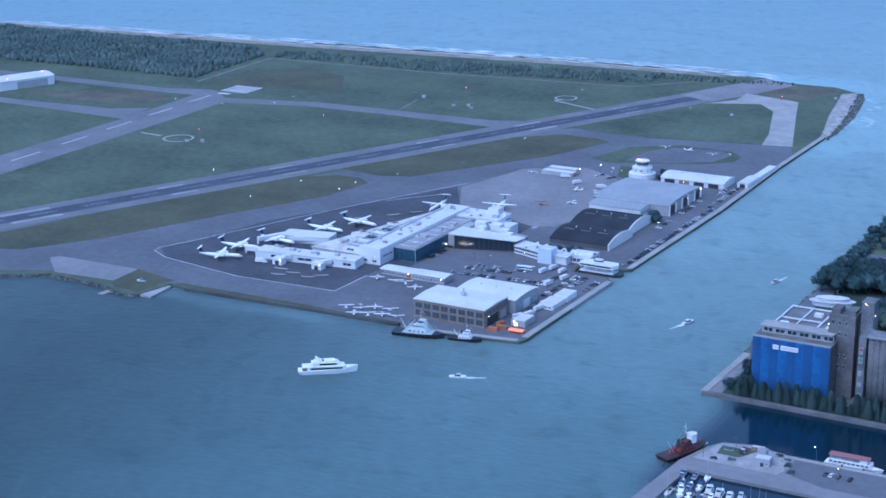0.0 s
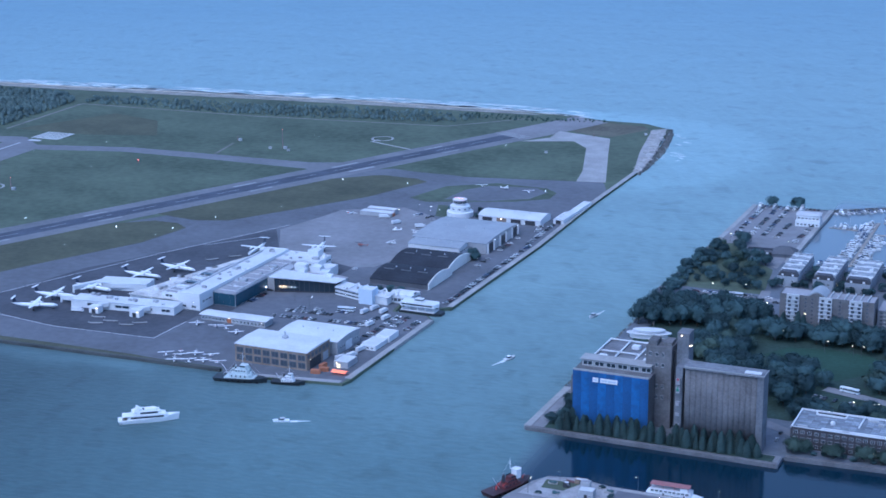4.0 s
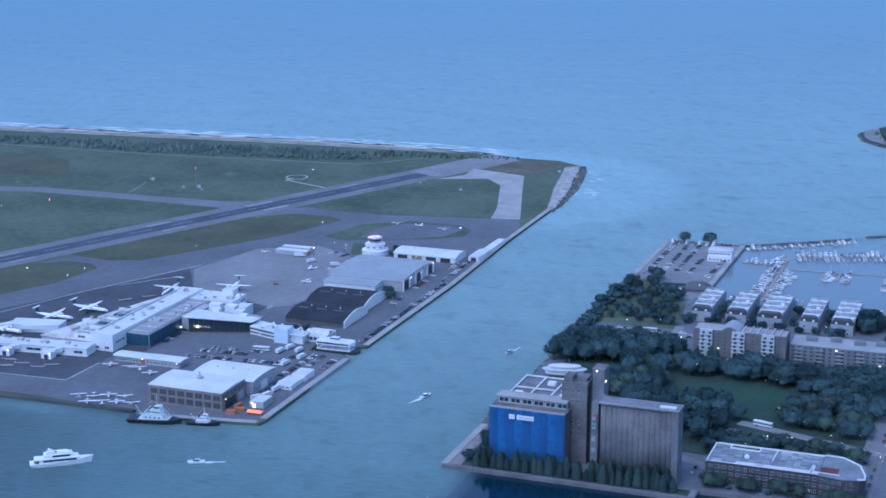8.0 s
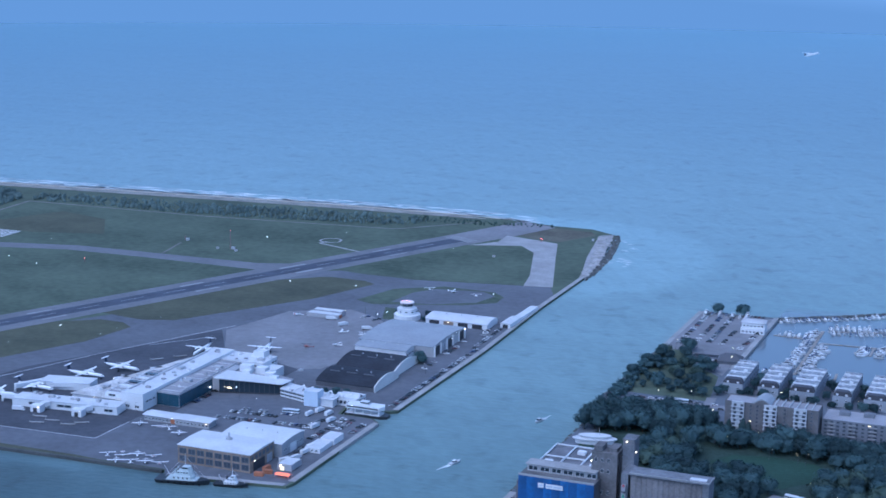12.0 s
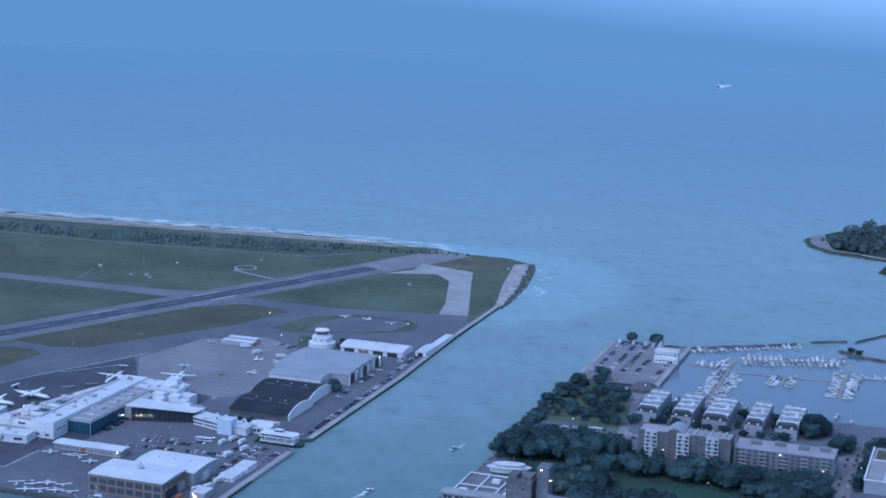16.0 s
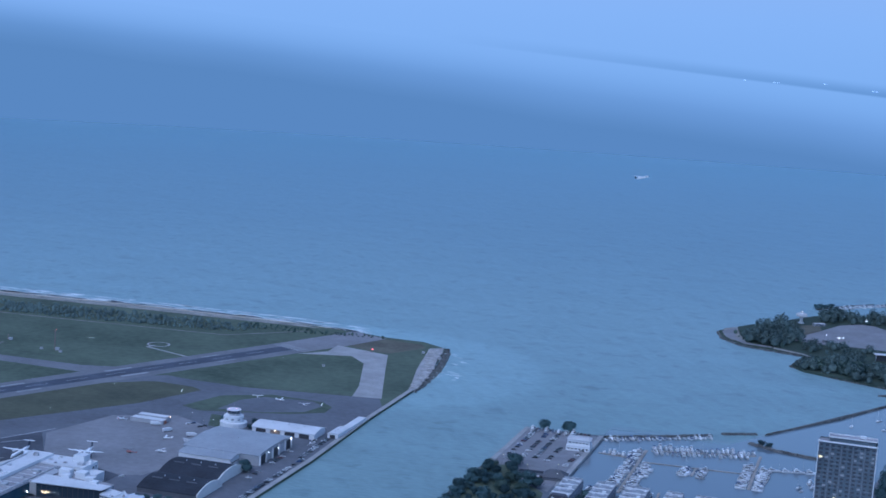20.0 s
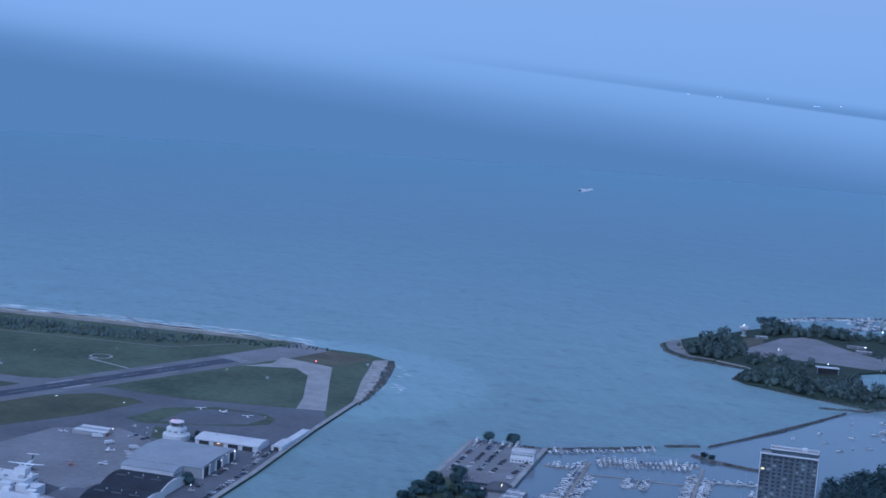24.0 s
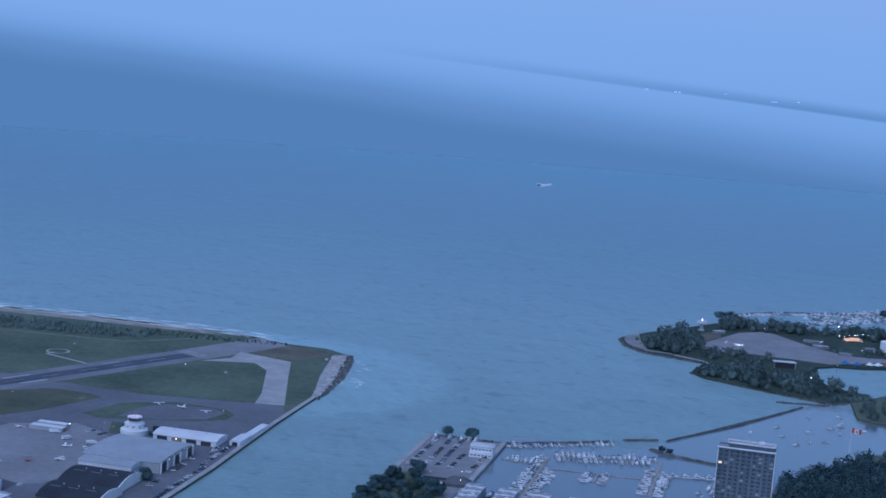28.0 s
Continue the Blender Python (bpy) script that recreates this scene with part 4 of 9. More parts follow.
slim_pane = shared("pane_slim", TEAL, lambda bm: box(bm, -0.485, -0.02, -0.485, 0.485, 0.03, 0.485))
tan_frame = win_frame.copy()
tan_frame.name = "window_frame_tan"
slate_frame = win_frame.copy()
slate_frame.name = "window_frame_slate"
slate_frame.materials[0] = mat("slate_grey_trim", (0.12, 0.13, 0.15), 0.6, vary=0.1)
grey_pane = win_pane.copy()
grey_pane.materials[0] = mat("sky_grey_glass", (0.05, 0.065, 0.085), 0.35, vary=0.2, fine=0.8)
lit_pane = win_pane.copy()
lit_pane.materials[0] = LIT
FACE = {"s": 0, "e": 90, "n": 180, "w": 270}  # the side that a wall looks to: s is towards -y


def window(parent, x, y, z, w, h, face="s", pane=None, frame_mesh=None):
    """A window with frame and pane, set 6 cm proud of the wall."""
    o = part("window", frame_mesh or win_frame, None, parent)
    o.matrix_basis = pose(x, y, z, 0, 0, FACE[face] if isinstance(face, str) else face) @ Matrix.Diagonal((w, 1, h, 1))
    part("pane", pane or win_pane, None, o)
    return o


def two_tone(frame_material, pane_mesh):
    """A deep frame with its recessed glass as one skin, for facades far off."""
    verts = [(sx * r, y, sz * r) for r, y in ((0.5, 0.06), (0.5, -0.06), (0.4, -0.06), (0.4, 0.0)) for sx, sz in ((-1, -1), (1, -1), (1, 1), (-1, 1))]
    faces = [(4 * a + k, 4 * a + (k + 1) % 4, 4 * a + 4 + (k + 1) % 4, 4 * a + 4 + k) for a in range(3) for k in range(4)] + [(12, 13, 14, 15), (3, 2, 1, 0)]
    me = bpy.data.meshes.new("far_window")
    me.from_pydata(verts, [], faces)
    me.materials.append(frame_material)
    me.materials.append(pane_mesh.materials[0])
    me.polygons[12].material_index = 1
    return me


WIN_TRIM = mat("dark_bronze_trim", (0.14, 0.14, 0.15), 0.6, vary=0.08)
far_window = two_tone(WIN_TRIM, grey_pane)
far_lit_window = two_tone(WIN_TRIM, lit_pane)


def small_window(parent, x, y, z, w, h, face="s", lit=False):
    o = part("window", far_lit_window if lit else far_window, None, parent)
    o.matrix_basis = pose(x, y, z, 0, 0, FACE[face]) @ Matrix.Diagonal((w, 1, h, 1))
    return o


def window_row(parent, a, b, n, z, w, h, face="s", pane=None, frame_mesh=None):
    for k in range(n):
        u = (k + 0.5) / n
        window(parent, a[0] + (b[0] - a[0]) * u, a[1] + (b[1] - a[1]) * u, z, w, h, face, pane, frame_mesh)


def block(parent, name, x0, y0, x1, y1, z0, z1, wall, roof=None, parapet=0.5, label=""):
    """A flat-roofed block: a wall body and a roof sheet behind a parapet."""
    bm = bmesh.new()
    box(bm, x0, y0, z0, x1, y1, z1)
    for a in ((x0, y0, x1, y0 + 0.35), (x0, y1 - 0.35, x1, y1), (x0, y0 + 0.35, x0 + 0.35, y1 - 0.35), (x1 - 0.35, y0 + 0.35, x1, y1 - 0.35)):
        box(bm, a[0], a[1], z1, a[2], a[3], z1 + parapet)
    part(name, bm, wall, parent, label)
    if roof:
        bm = bmesh.new()
        box(bm, x0 + 0.36, y0 + 0.36, z1, x1 - 0.36, y1 - 0.36, z1 + 0.06)
        part("roof", bm, roof, parent)


def roof_unit(parent, x, y, z, w, d, h, material=None):
    bm = bmesh.new()
    box(bm, x - w / 2, y - d / 2, z, x + w / 2, y + d / 2, z + h)
    box(bm, x - w / 2 + 0.2, y - d / 2 + 0.2, z + h, x + w / 2 - 0.2, y + d / 2 - 0.2, z + h + 0.15)
    return part("roof_unit", bm, material or STEEL, parent)


def barrel(parent, x0, y0, x1, y1, eave, rise, roof, wall, along="x", over=0.6):
    """A hall with a bowed roof whose ridge runs along one axis: gable walls, side walls and a roof skin."""
    lo, hi = (y0, y1) if along == "x" else (x0, x1)
    s0, s1 = (x0, x1) if along == "x" else (y0, y1)
    n = 12
    bow = [(lo + (hi - lo) * k / n, eave + rise * (1 - (2 * k / n - 1) ** 2)) for k in range(n + 1)]
    bm = bmesh.new()
    profile(bm, [(lo, 0)] + [(u, v - 0.05) for u, v in bow] + [(hi, 0)], s0, s1, along)
    part("wall", bm, wall, parent)
    bm = bmesh.new()
    skin = [(lo - over, eave - 0.15)] + [(u, v + 0.02) for u, v in bow[1:-1]] + [(hi + over, eave - 0.15)]
    profile(bm, skin + [(u, v + 0.3) for u, v in skin[::-1]], s0 - over, s1 + over, along)
    part("roof", bm, roof, parent)
    for k in (1, 2, 3):
        bm = bmesh.new()
        w = s0 + (s1 - s0) * k / 4
        u, v = bow[6]
        p = (w, u, v + 0.3) if along == "x" else (u, w, v + 0.3)
        tube(bm, p, (p[0], p[1], p[2] + 0.9), 0.5, 0.4, 8)
        part("roof_vent", bm, STEEL, parent)


def slab_door(parent, x, y, z0, w, h, face="s", material=None, name="door"):
    bm = bmesh.new()
    box(bm, -w / 2, -0.08, 0, w / 2, 0.05, h)
    for k in range(1, 5):
        box(bm, -w / 2 + w * k / 5 - 0.05, -0.14, 0.05, -w / 2 + w * k / 5 + 0.05, -0.08, h - 0.05)
    o = part(name, bm, material or DARK, parent)
    o.matrix_basis = pose(x, y, z0, 0, 0, FACE[face])
    return o


def glow_ball(parent, x, y, z, r=0.3, material=None, name="lamp"):
    bm = bmesh.new()
    bmesh.ops.create_icosphere(bm, subdivisions=1, radius=0.72 * r, matrix=Matrix.Translation((x, y, z)))
    return part(name, bm, material or LAMP, parent)


# ---------------------------------------------------------------- airport buildings
BRICK = mat("tan_brick", (0.26, 0.205, 0.165), 0.9, vary=0.18, coarse=0.12, fine=1.5, bump=0.2)
tan_frame.materials[0] = BRICK
GREY_CLAD = mat("grey_cladding", (0.33, 0.34, 0.36), 0.7, vary=0.1, coarse=0.1, fine=0.9)
ORANGE = mat("orange_paint", (0.38, 0.15, 0.08), 0.6, vary=0.15, fine=0.9)
RED = mat("red_paint", (0.45, 0.06, 0.05), 0.55, vary=0.12, fine=0.9)

# brick seaplane hangar on the wharf
h = thing("brick_hangar", "tan brick hangar with big windows and white roof", "hangar", (-506, 885, G))
block(h, "wall", -26, -15.5, 26, 16, 0, 11.6, BRICK)
bm = bmesh.new()
profile(bm, [(-15.9, 11.7), (16.4, 11.7), (16.4, 12.2), (0, 13.0), (-15.9, 12.2)], -26.5, 26.5, "x")
part("roof", bm, WHITE_ROOF, h)
for k in range(8):
    for z, hh in ((3.2, 4.0), (8.2, 3.8)):
        window(h, -22.4 + 6.4 * k, -15.56, z, 5.2, hh, "s", grey_pane, slate_frame)
for k in range(6):
    window(h, 26.06, -12.5 + 5.0 * k, 8.6, 3.4, 3.0, "e", grey_pane, slate_frame)
slab_door(h, 26.1, -4, 0, 15, 6.0, "e", DARK, "hangar_door")
slab_door(h, 26.1, 10, 0, 7, 5.5, "e", GREY_CLAD, "hangar_door")
for k in range(9):
    bm = bmesh.new()
    box(bm, -25.6 + 6.4 * k - 0.35, -15.85, 0, -25.6 + 6.4 * k + 0.35, -15.5, 11.5)
    part("pilaster", bm, BRICK, h)
bm = bmesh.new()
tube(bm, (0, 4, 13.3), (0, 4, 14.4), 2.2, 2.0, 10)
tube(bm, (0, 4, 14.4), (0, 4, 17.5), 0.7, 0.5, 8)
part("roof_vent", bm, STEEL, h)
glow_ball(h, 26.6, -11, 6.8, 0.25, LAMP)

# white gabled hangar behind it
h = thing("white_hangar", "white steel hangar with shallow bowed roof", "hangar", (-502, 920, G))
barrel(h, -19, -16, 26, 16, 9.0, 1.2, WHITE_ROOF, GREY_CLAD, "x")
slab_door(h, 26.2, 0, 0, 9, 6, "e", WHITE, "hangar_door")
window_row(h, (26.1, -14), (26.1, -5), 3, 4, 1.4, 1.6, "e")
window_row(h, (26.1, 5), (26.1, 14), 3, 4, 1.4, 1.6, "e")

# low flying-school building
h = thing("flight_office", "long low white office with lit entrance", "office", (-574, 941, G))
block(h, "wall", -25, -5, 0.4, 5, 0, 3.4, GREY_CLAD)
block(h, "annex_wall", 0.5, -5.5, 26, 5, 0, 3.8, GREY_CLAD)
for x0, x1, z in ((-26, 0.4, 3.9), (0.5, 27, 4.3)):
    bm = bmesh.new()
    profile(bm, [(-6.2, z), (6.0, z), (6.0, z + 0.3), (0, z + 0.9), (-6.2, z + 0.3)], x0, x1, "x")
    part("roof", bm, WHITE_ROOF, h)
window_row(h, (-25, -5.06), (0, -5.06), 9, 1.8, 1.6, 1.5)
window_row(h, (0, -5.56), (26, -5.56), 9, 2.0, 1.6, 1.5)
slab_door(h, -2.5, -5.1, 0, 3.2, 3.0, "s", ORANGE)
glow_ball(h, -2.5, -5.8, 3.6, 0.33)
glow_ball(h, 24, -6.2, 3.4, 0.33)

# passenger terminal
t = thing("terminal", "white angular passenger terminal with teal glass hall", "terminal", (-620, 1000, G))
block(t, "spine", -8, -48, 10, 82, 0, 11.8, WHITE, WHITE_ROOF)
block(t, "glass_hall", 10.2, -30, 28.5, 60, 0, 9.6, GREY_CLAD, GREY_ROOF)
for k in range(20):  # curtain glass, pane by pane
    window(t, 28.56, -27.8 + 4.5 * k, 4.6, 4.4, 8.6, "e", slim_pane, slim_frame)
for k in range(4):
    window(t, 12.4 + 4.5 * k, -30.06, 4.6, 4.4, 8.6, "s", slim_pane, slim_frame)
bm = bmesh.new()
HALL = [(-50, -46), (-8.2, -46), (-8.2, 82), (-16, 82), (-24, 58), (-34, 20)]
prism(bm, HALL, 0, 5.0)
part("west_hall", bm, WHITE, t)
bm = bmesh.new()
prism(bm, [(-51, -47), (-8.2, -47), (-8.2, 83), (-17, 83), (-25, 59), (-35, 20)], 5.1, 5.6)
part("west_roof", bm, mat("soiled_pale_roof", (0.5, 0.49, 0.48), 0.85, vary=0.3, coarse=0.09, fine=0.7), t)
block(t, "upper_hall", -24, -44, -8.2, 20, 5.7, 8.6, WHITE, GREY_ROOF)
for k in range(4):
    bm = bmesh.new()
    box(bm, -22, -28 + 11 * k, 8.7, -10, -24 + 11 * k, 9.8)
    part("skylight", bm, GLASS if k % 2 else WHITE, t)
window(t, -18, -44.06, 7.2, 6.5, 1.8, "s")
window_row(t, (10.06, -45), (10.06, -32), 3, 6.0, 3.4, 1.4, "e")
window_row(t, (-7, -48.06), (9, -48.06), 2, 2.6, 4, 1.8)
block(t, "end_hall", 8, 62, 46, 84, 0, 10.2, WHITE, WHITE_ROOF)
block(t, "end_annex", 46.2, 60, 57, 74, 0, 6.6, WHITE, WHITE_ROOF)
block(t, "stair_tower", 30, 76, 39, 85, 10.3, 14.6, WHITE, WHITE_ROOF)
window_row(t, (46.06, 75), (46.06, 83), 2, 7.5, 3.2, 1.6, "e")
window_row(t, (28, 61.94), (45, 61.94), 4, 8.0, 3.2, 1.4)
block(t, "gate_hall", 14, 84.2, 36, 93, 0, 6.0, WHITE, WHITE_ROOF)
link_frame = slim_frame.copy()
link_frame.name = "window_frame_link"
link_frame.materials[0] = DARK
for k in range(8):
    bm = bmesh.new()
    prism(bm, strip((10.8, -24 + 11 * k), (28, -24 + 11 * k), 0.4), 9.66, 9.95)
    part("roof_seam", bm, WHITE_ROOF, t)
# arrivals link: a tall raked front of dark glass under a sloping white eave


def raked(bm, pts, low, high):
    """A closed block on an outline whose foot and head may slope: a height for each corner."""
    p = [bm.verts.new((x, y, z)) for (x, y), z in zip(pts, low)]
    q = [bm.verts.new((x, y, z)) for (x, y), z in zip(pts, high)]
    bm.faces.new(p[::-1])
    bm.faces.new(q)
    for k in range(len(pts)):
        bm.faces.new((p[k], p[(k + 1) % len(pts)], q[(k + 1) % len(pts)], q[k]))


# Dark wall colour puts in the shade behind the glass.
bm = bmesh.new()
raked(bm, [(36, 13), (78, 27), (80, 35), (36, 30)], (0, 0, 0, 0), (11.2, 8.0, 8.0, 11.2))
part("link_wall", bm, DARK, t, "shadowed wall behind the dark glass front")
bm = bmesh.new()
raked(bm, [(36, 31.2), (80, 36.2), (80, 46), (36, 54)], (0, 0, 0, 0), (9.6, 7.2, 7.0, 8.8))
part("link_back", bm, GREY_ROOF, t)
bm = bmesh.new()
raked(bm, [(33, 10), (81, 25), (83, 36), (33, 31)], (11.3, 8.1, 8.1, 11.3), (11.9, 8.7, 9.1, 12.2))
part("link_roof", bm, WHITE_ROOF, t)
bm = bmesh.new()
box(bm, 28.7, 16, 0, 35.8, 50, 10.6)
part("link_pier", bm, GREY_CLAD, t)
for k in range(12):
    u = (k + 0.5) / 12
    tall = 10.4 - 3.2 * u
    window(t, 36 + 42 * u, 12.92 + 14 * u, 0.4 + tall / 2, 3.66, tall, 18.4, None, link_frame)
for k, (u, z) in enumerate(((0.1, 4.6), (0.15, 4.0), (0.17, 5.2), (0.2, 4.4), (0.3, 4.6))):
    glow_ball(t, 36 + 42 * u, 12.2 + 14 * u, z, (0.26, 0.34, 0.28, 0.34, 0.2)[k], COOL_LAMP if k > 3 else LAMP)
glow_ball(t, 29.5, 12, 3.4, 0.5, COOL_LAMP)
for x, y, w_, d_, z in ((42, 44, 9, 6, 11.9), (54, 46, 8, 7, 11.0), (64, 40, 7, 6, 9.8), (70, 34, 6, 4, 9.4), (48, 34, 6, 5, 11.3)):
    bm = bmesh.new()
    box(bm, x - w_ / 2, y - d_ / 2, 8, x + w_ / 2, y + d_ / 2, z + 2.2)
    part("roof_house", bm, WHITE, t)
# covered bridge to the ferry with a white lift tower
bm = bmesh.new()
prism(bm, [(80.2, 24), (108, 16), (127, 14), (127, 24), (110, 28), (80.2, 38)], 0, 5.6)
part("bridge_wall", bm, WHITE, t)
bm = bmesh.new()
prism(bm, [(80.2, 23), (108, 15), (128, 13), (128, 25), (110, 29), (80.2, 39)], 5.7, 6.2)
part("bridge_roof", bm, WHITE_ROOF, t)
for z in (1.9, 4.4):
    for k in range(7):
        u = (k + 0.5) / 7
        window(t, 80.2 + 27.8 * u, 23.94 - 8 * u, z, 3.9, 1.3, -16, None, dark_frame)
block(t, "lift_tower", 106, 10.5, 117, 20, 0, 10.5, mat("pale_blue_panel", (0.5, 0.58, 0.68), 0.6, vary=0.06), WHITE_ROOF)
for k in range(5):  # rooftop ribs over the bridge
    bm = bmesh.new()
    tube(bm, (92 + 8 * k, 22 - 1.4 * k, 6.2), (96 + 8 * k, 31 - 1.6 * k, 8.4), 0.5)
    tube(bm, (96 + 8 * k, 31 - 1.6 * k, 8.4), (101 + 8 * k, 24 - 1.4 * k, 7.2), 0.5)
    part("roof_rib", bm, WHITE, t)
# gate piers
for name, a, b, w in (("pier_south", (-82, -67), (-2, -57), 14), ("pier_north", (-90, -24), (-52.2, -16), 15)):
    bm = bmesh.new()
    prism(bm, strip(a, b, w), 0, 5.2)
    part(name, bm, WHITE, t)
    bm = bmesh.new()
    prism(bm, strip(a, b, w + 0.8), 5.3, 5.9)
    part("pier_roof", bm, WHITE_ROOF, t)
for k, (u, w) in enumerate(((0.2, 7), (0.5, 12), (0.72, 12), (0.92, 7))):
    window(t, -82 + 80 * u + 0.9, -67 + 10 * u - 7.05, 3.0, w, 2.0, 7.1, None, dark_frame)
for x, y in ((-57, -78), (-25, -75)):  # gate stair pods
    bm = bmesh.new()
    box(bm, x - 4, y - 3, 0, x + 4, y + 3, 5.0)
    part("gate_pod", bm, WHITE, t)
    slab_door(t, x, y - 3.1, 0, 3.0, 3.2)
    glow_ball(t, x + 3, y - 3.4, 4.2, 0.3)
for a, b in (((-82, -66), (-94, -68)), ((-88, -22), (-100, -45)), ((-55, -22), (-78, -30)), ((-36, 6), (-44, -2)), ((-27, 38), (-34, 32)), ((-57, -75), (-52, -70)), ((-25, -73), (-20, -66)), ((-14, 82), (-24, 100))):
    bm = bmesh.new()
    prism(bm, strip(a, b, 3.2), 2.6, 5.6)
    prism(bm, strip((b[0] - 0.6, b[1]), (b[0] + 0.6, b[1]), 1.0), 0, 2.5)
    part("jet_bridge", bm, WHITE, t, "covered white boarding bridge on a leg")
for x, y, z, w, d in ((-18, 46, 5.6, 4, 4), (-30, 10, 5.6, 4, 3), (-36, -24, 5.6, 5, 4), (18, 0, 9.7, 5, 5), (20, 40, 9.7, 6, 4), (0, 20, 11.9, 4, 6), (40, 70, 10.3, 5, 4), (-56, -62, 5.9, 4, 3), (-20, -58, 5.9, 3, 3)):
    roof_unit(t, x, y, z, w, d, 1.6)
for x, y in ((-93, -68), (-99, -43), (-77, -31), (-44, -3), (-30, -49)):
    glow_ball(t, x, y, 5.4, 0.28)

clutter = random.Random(41)
for x0, x1, y0, y1, z, n in ((-40, -26, -40, 10, 5.6, 9), (-14, -9, 24, 78, 5.6, 7), (-7, 9, -46, 78, 11.86, 12), (12, 26, -26, 56, 9.66, 8), (12, 44, 64, 82, 10.26, 9), (-78, -8, -66, -58, 5.95, 8), (52, 76, 62, 72, 6.7, 2), (86, 122, 20, 24, 6.2, 6)):
    for k in range(n):
        roof_unit(t, clutter.uniform(x0, x1), clutter.uniform(y0, y1), z, clutter.uniform(1.0, 3.2), clutter.uniform(1.0, 2.6), clutter.uniform(0.6, 1.7), clutter.choice((STEEL, WHITE, GREY_ROOF)))
for a, b, z in (((-6, -40), (-6, 70), 12.1), ((26, -26), (26, 58), 9.9), ((-22, -30), (-12, 60), 9.0)):  # ducts along the roofs
    bm = bmesh.new()
    prism(bm, strip(a, b, 0.8), z - 0.2, z + 0.5)
    part("roof_duct", bm, STEEL, t)
for k in range(9):
    bm = bmesh.new()
    prism(bm, strip((-23.6, -42 + 6.5 * k), (-8.6, -42 + 6.5 * k), 0.5), 8.62, 9.1)
    part("roof_rib", bm, WHITE, t)

# ferry hall at the slip
f = thing("ferry_hall", "white ferry hall with arched canopies", "ferry terminal", (-490, 1030, G))
block(f, "wall", -6, -8, 12, 8, 0, 5.0, WHITE, WHITE_ROOF)
for k in range(3):
    bm = bmesh.new()
    arch = [(-4 + 8 * q / 8, 5.1 + 1.8 * math.sin(math.pi * q / 8)) for q in range(9)]
    profile(bm, arch + [(u, v + 0.25) for u, v in arch[::-1]], -6 + 6 * k, -0.4 + 6 * k, "x")
    part("canopy", bm, WHITE_ROOF, f)
window_row(f, (-5, -8.06), (11, -8.06), 5, 2.6, 2.6, 2.6, "s", None, dark_frame)
window_row(f, (12.06, -7), (12.06, 7), 4, 2.6, 2.6, 2.6, "e", None, dark_frame)

# control tower
c = thing("control_tower", "white stepped control tower with dark glass cab", "control tower", (-547, 1272, G))
for name, st in (("base", [(0, 11.5, 0), (4.2, 11.5, 0), (4.4, 10.4, 0)]), ("drum", [(4.4, 8.6, 0), (9.4, 8.6, 0), (9.6, 7.4, 0)]), ("neck", [(9.6, 4.6, 0), (11.2, 5.6, 0)]), ("roof", [(14.2, 6.2, 0), (14.9, 6.0, 0), (15.3, 2.0, 0)])):
    bm = bmesh.new()
    lathe(bm, st, 16, "z")
    part(name, bm, WHITE, c)
bm = bmesh.new()
lathe(bm, [(11.2, 5.2, 0), (14.2, 6.0, 0)], 16, "z")
part("cab_glass", bm, GLASS, c)
for k in range(16):
    a = k * math.tau / 16
    bm = bmesh.new()
    tube(bm, (5.3 * math.cos(a), 5.3 * math.sin(a), 11.2), (6.1 * math.cos(a), 6.1 * math.sin(a), 14.2), 0.12, n=4)
    part("mullion", bm, WHITE, c)
for k in range(10):
    a = k * math.tau / 10
    o = window(c, 8.6 * math.cos(a) * 1.004, 8.6 * math.sin(a) * 1.004, 7.2, 2.2, 1.2, math.degrees(a) + 90)
bm = bmesh.new()
tube(bm, (0, 0, 15.3), (0, 0, 19), 0.15, 0.08, 6)
part("antenna", bm, STEEL, c)
for x in (-3, 0, 3):
    glow_ball(c, x, -2, 15.8, 0.3, RED_LAMP)

# older hangars
h = thing("dark_roof_hangar", "old double hangar with black bowed roofs and white gables", "hangar", (-507, 1090, G))
CREAM = mat("cream_panel", (0.62, 0.62, 0.6), 0.75, vary=0.08)
for y0, y1, x0, x1, e in ((-30, 12, -22, 25, 3.6), (13, 58, -26, 22, 3.8)):
    barrel(h, x0, y0, x1, y1, e, 4.2, DARK_ROOF, mat("dark_stained_cladding", (0.1, 0.105, 0.118), 0.85, vary=0.25), "x", 0.3)
    bm = bmesh.new()
    gable = [(y0 - 0.6, 0)] + [(y0 - 0.6 + (y1 - y0 + 1.2) * q / 12, e + 0.9 + 4.2 * (1 - (q / 6 - 1) ** 2)) for q in range(13)] + [(y1 + 0.6, 0)]
    profile(bm, gable, x1 + 0.4, x1 + 1.2, "x")
    part("gable_wall", bm, CREAM, h)
    for k in range(7):
        bm = bmesh.new()
        y = y0 + (y1 - y0) * (k + 1) / 8
        box(bm, x1 + 1.2, y - 0.25, 0, x1 + 1.45, y + 0.25, e + 0.8)
        part("pilaster", bm, CREAM, h)
    for k in range(3):
        bm = bmesh.new()
        x = x0 + (x1 - x0) * (k + 0.6) / 3.4
        box(bm, x - 4, (y0 + y1) / 2 - 6, e + 4.2, x + 4, (y0 + y1) / 2 - 5, e + 4.7)
        part("roof_light", bm, mat("dull_roof_light", (0.12, 0.125, 0.14), 0.8, vary=0.1), h)
h = thing("bow_roof_hangar", "grey steel hangar with shallow bowed roof", "hangar", (-516, 1157, G))
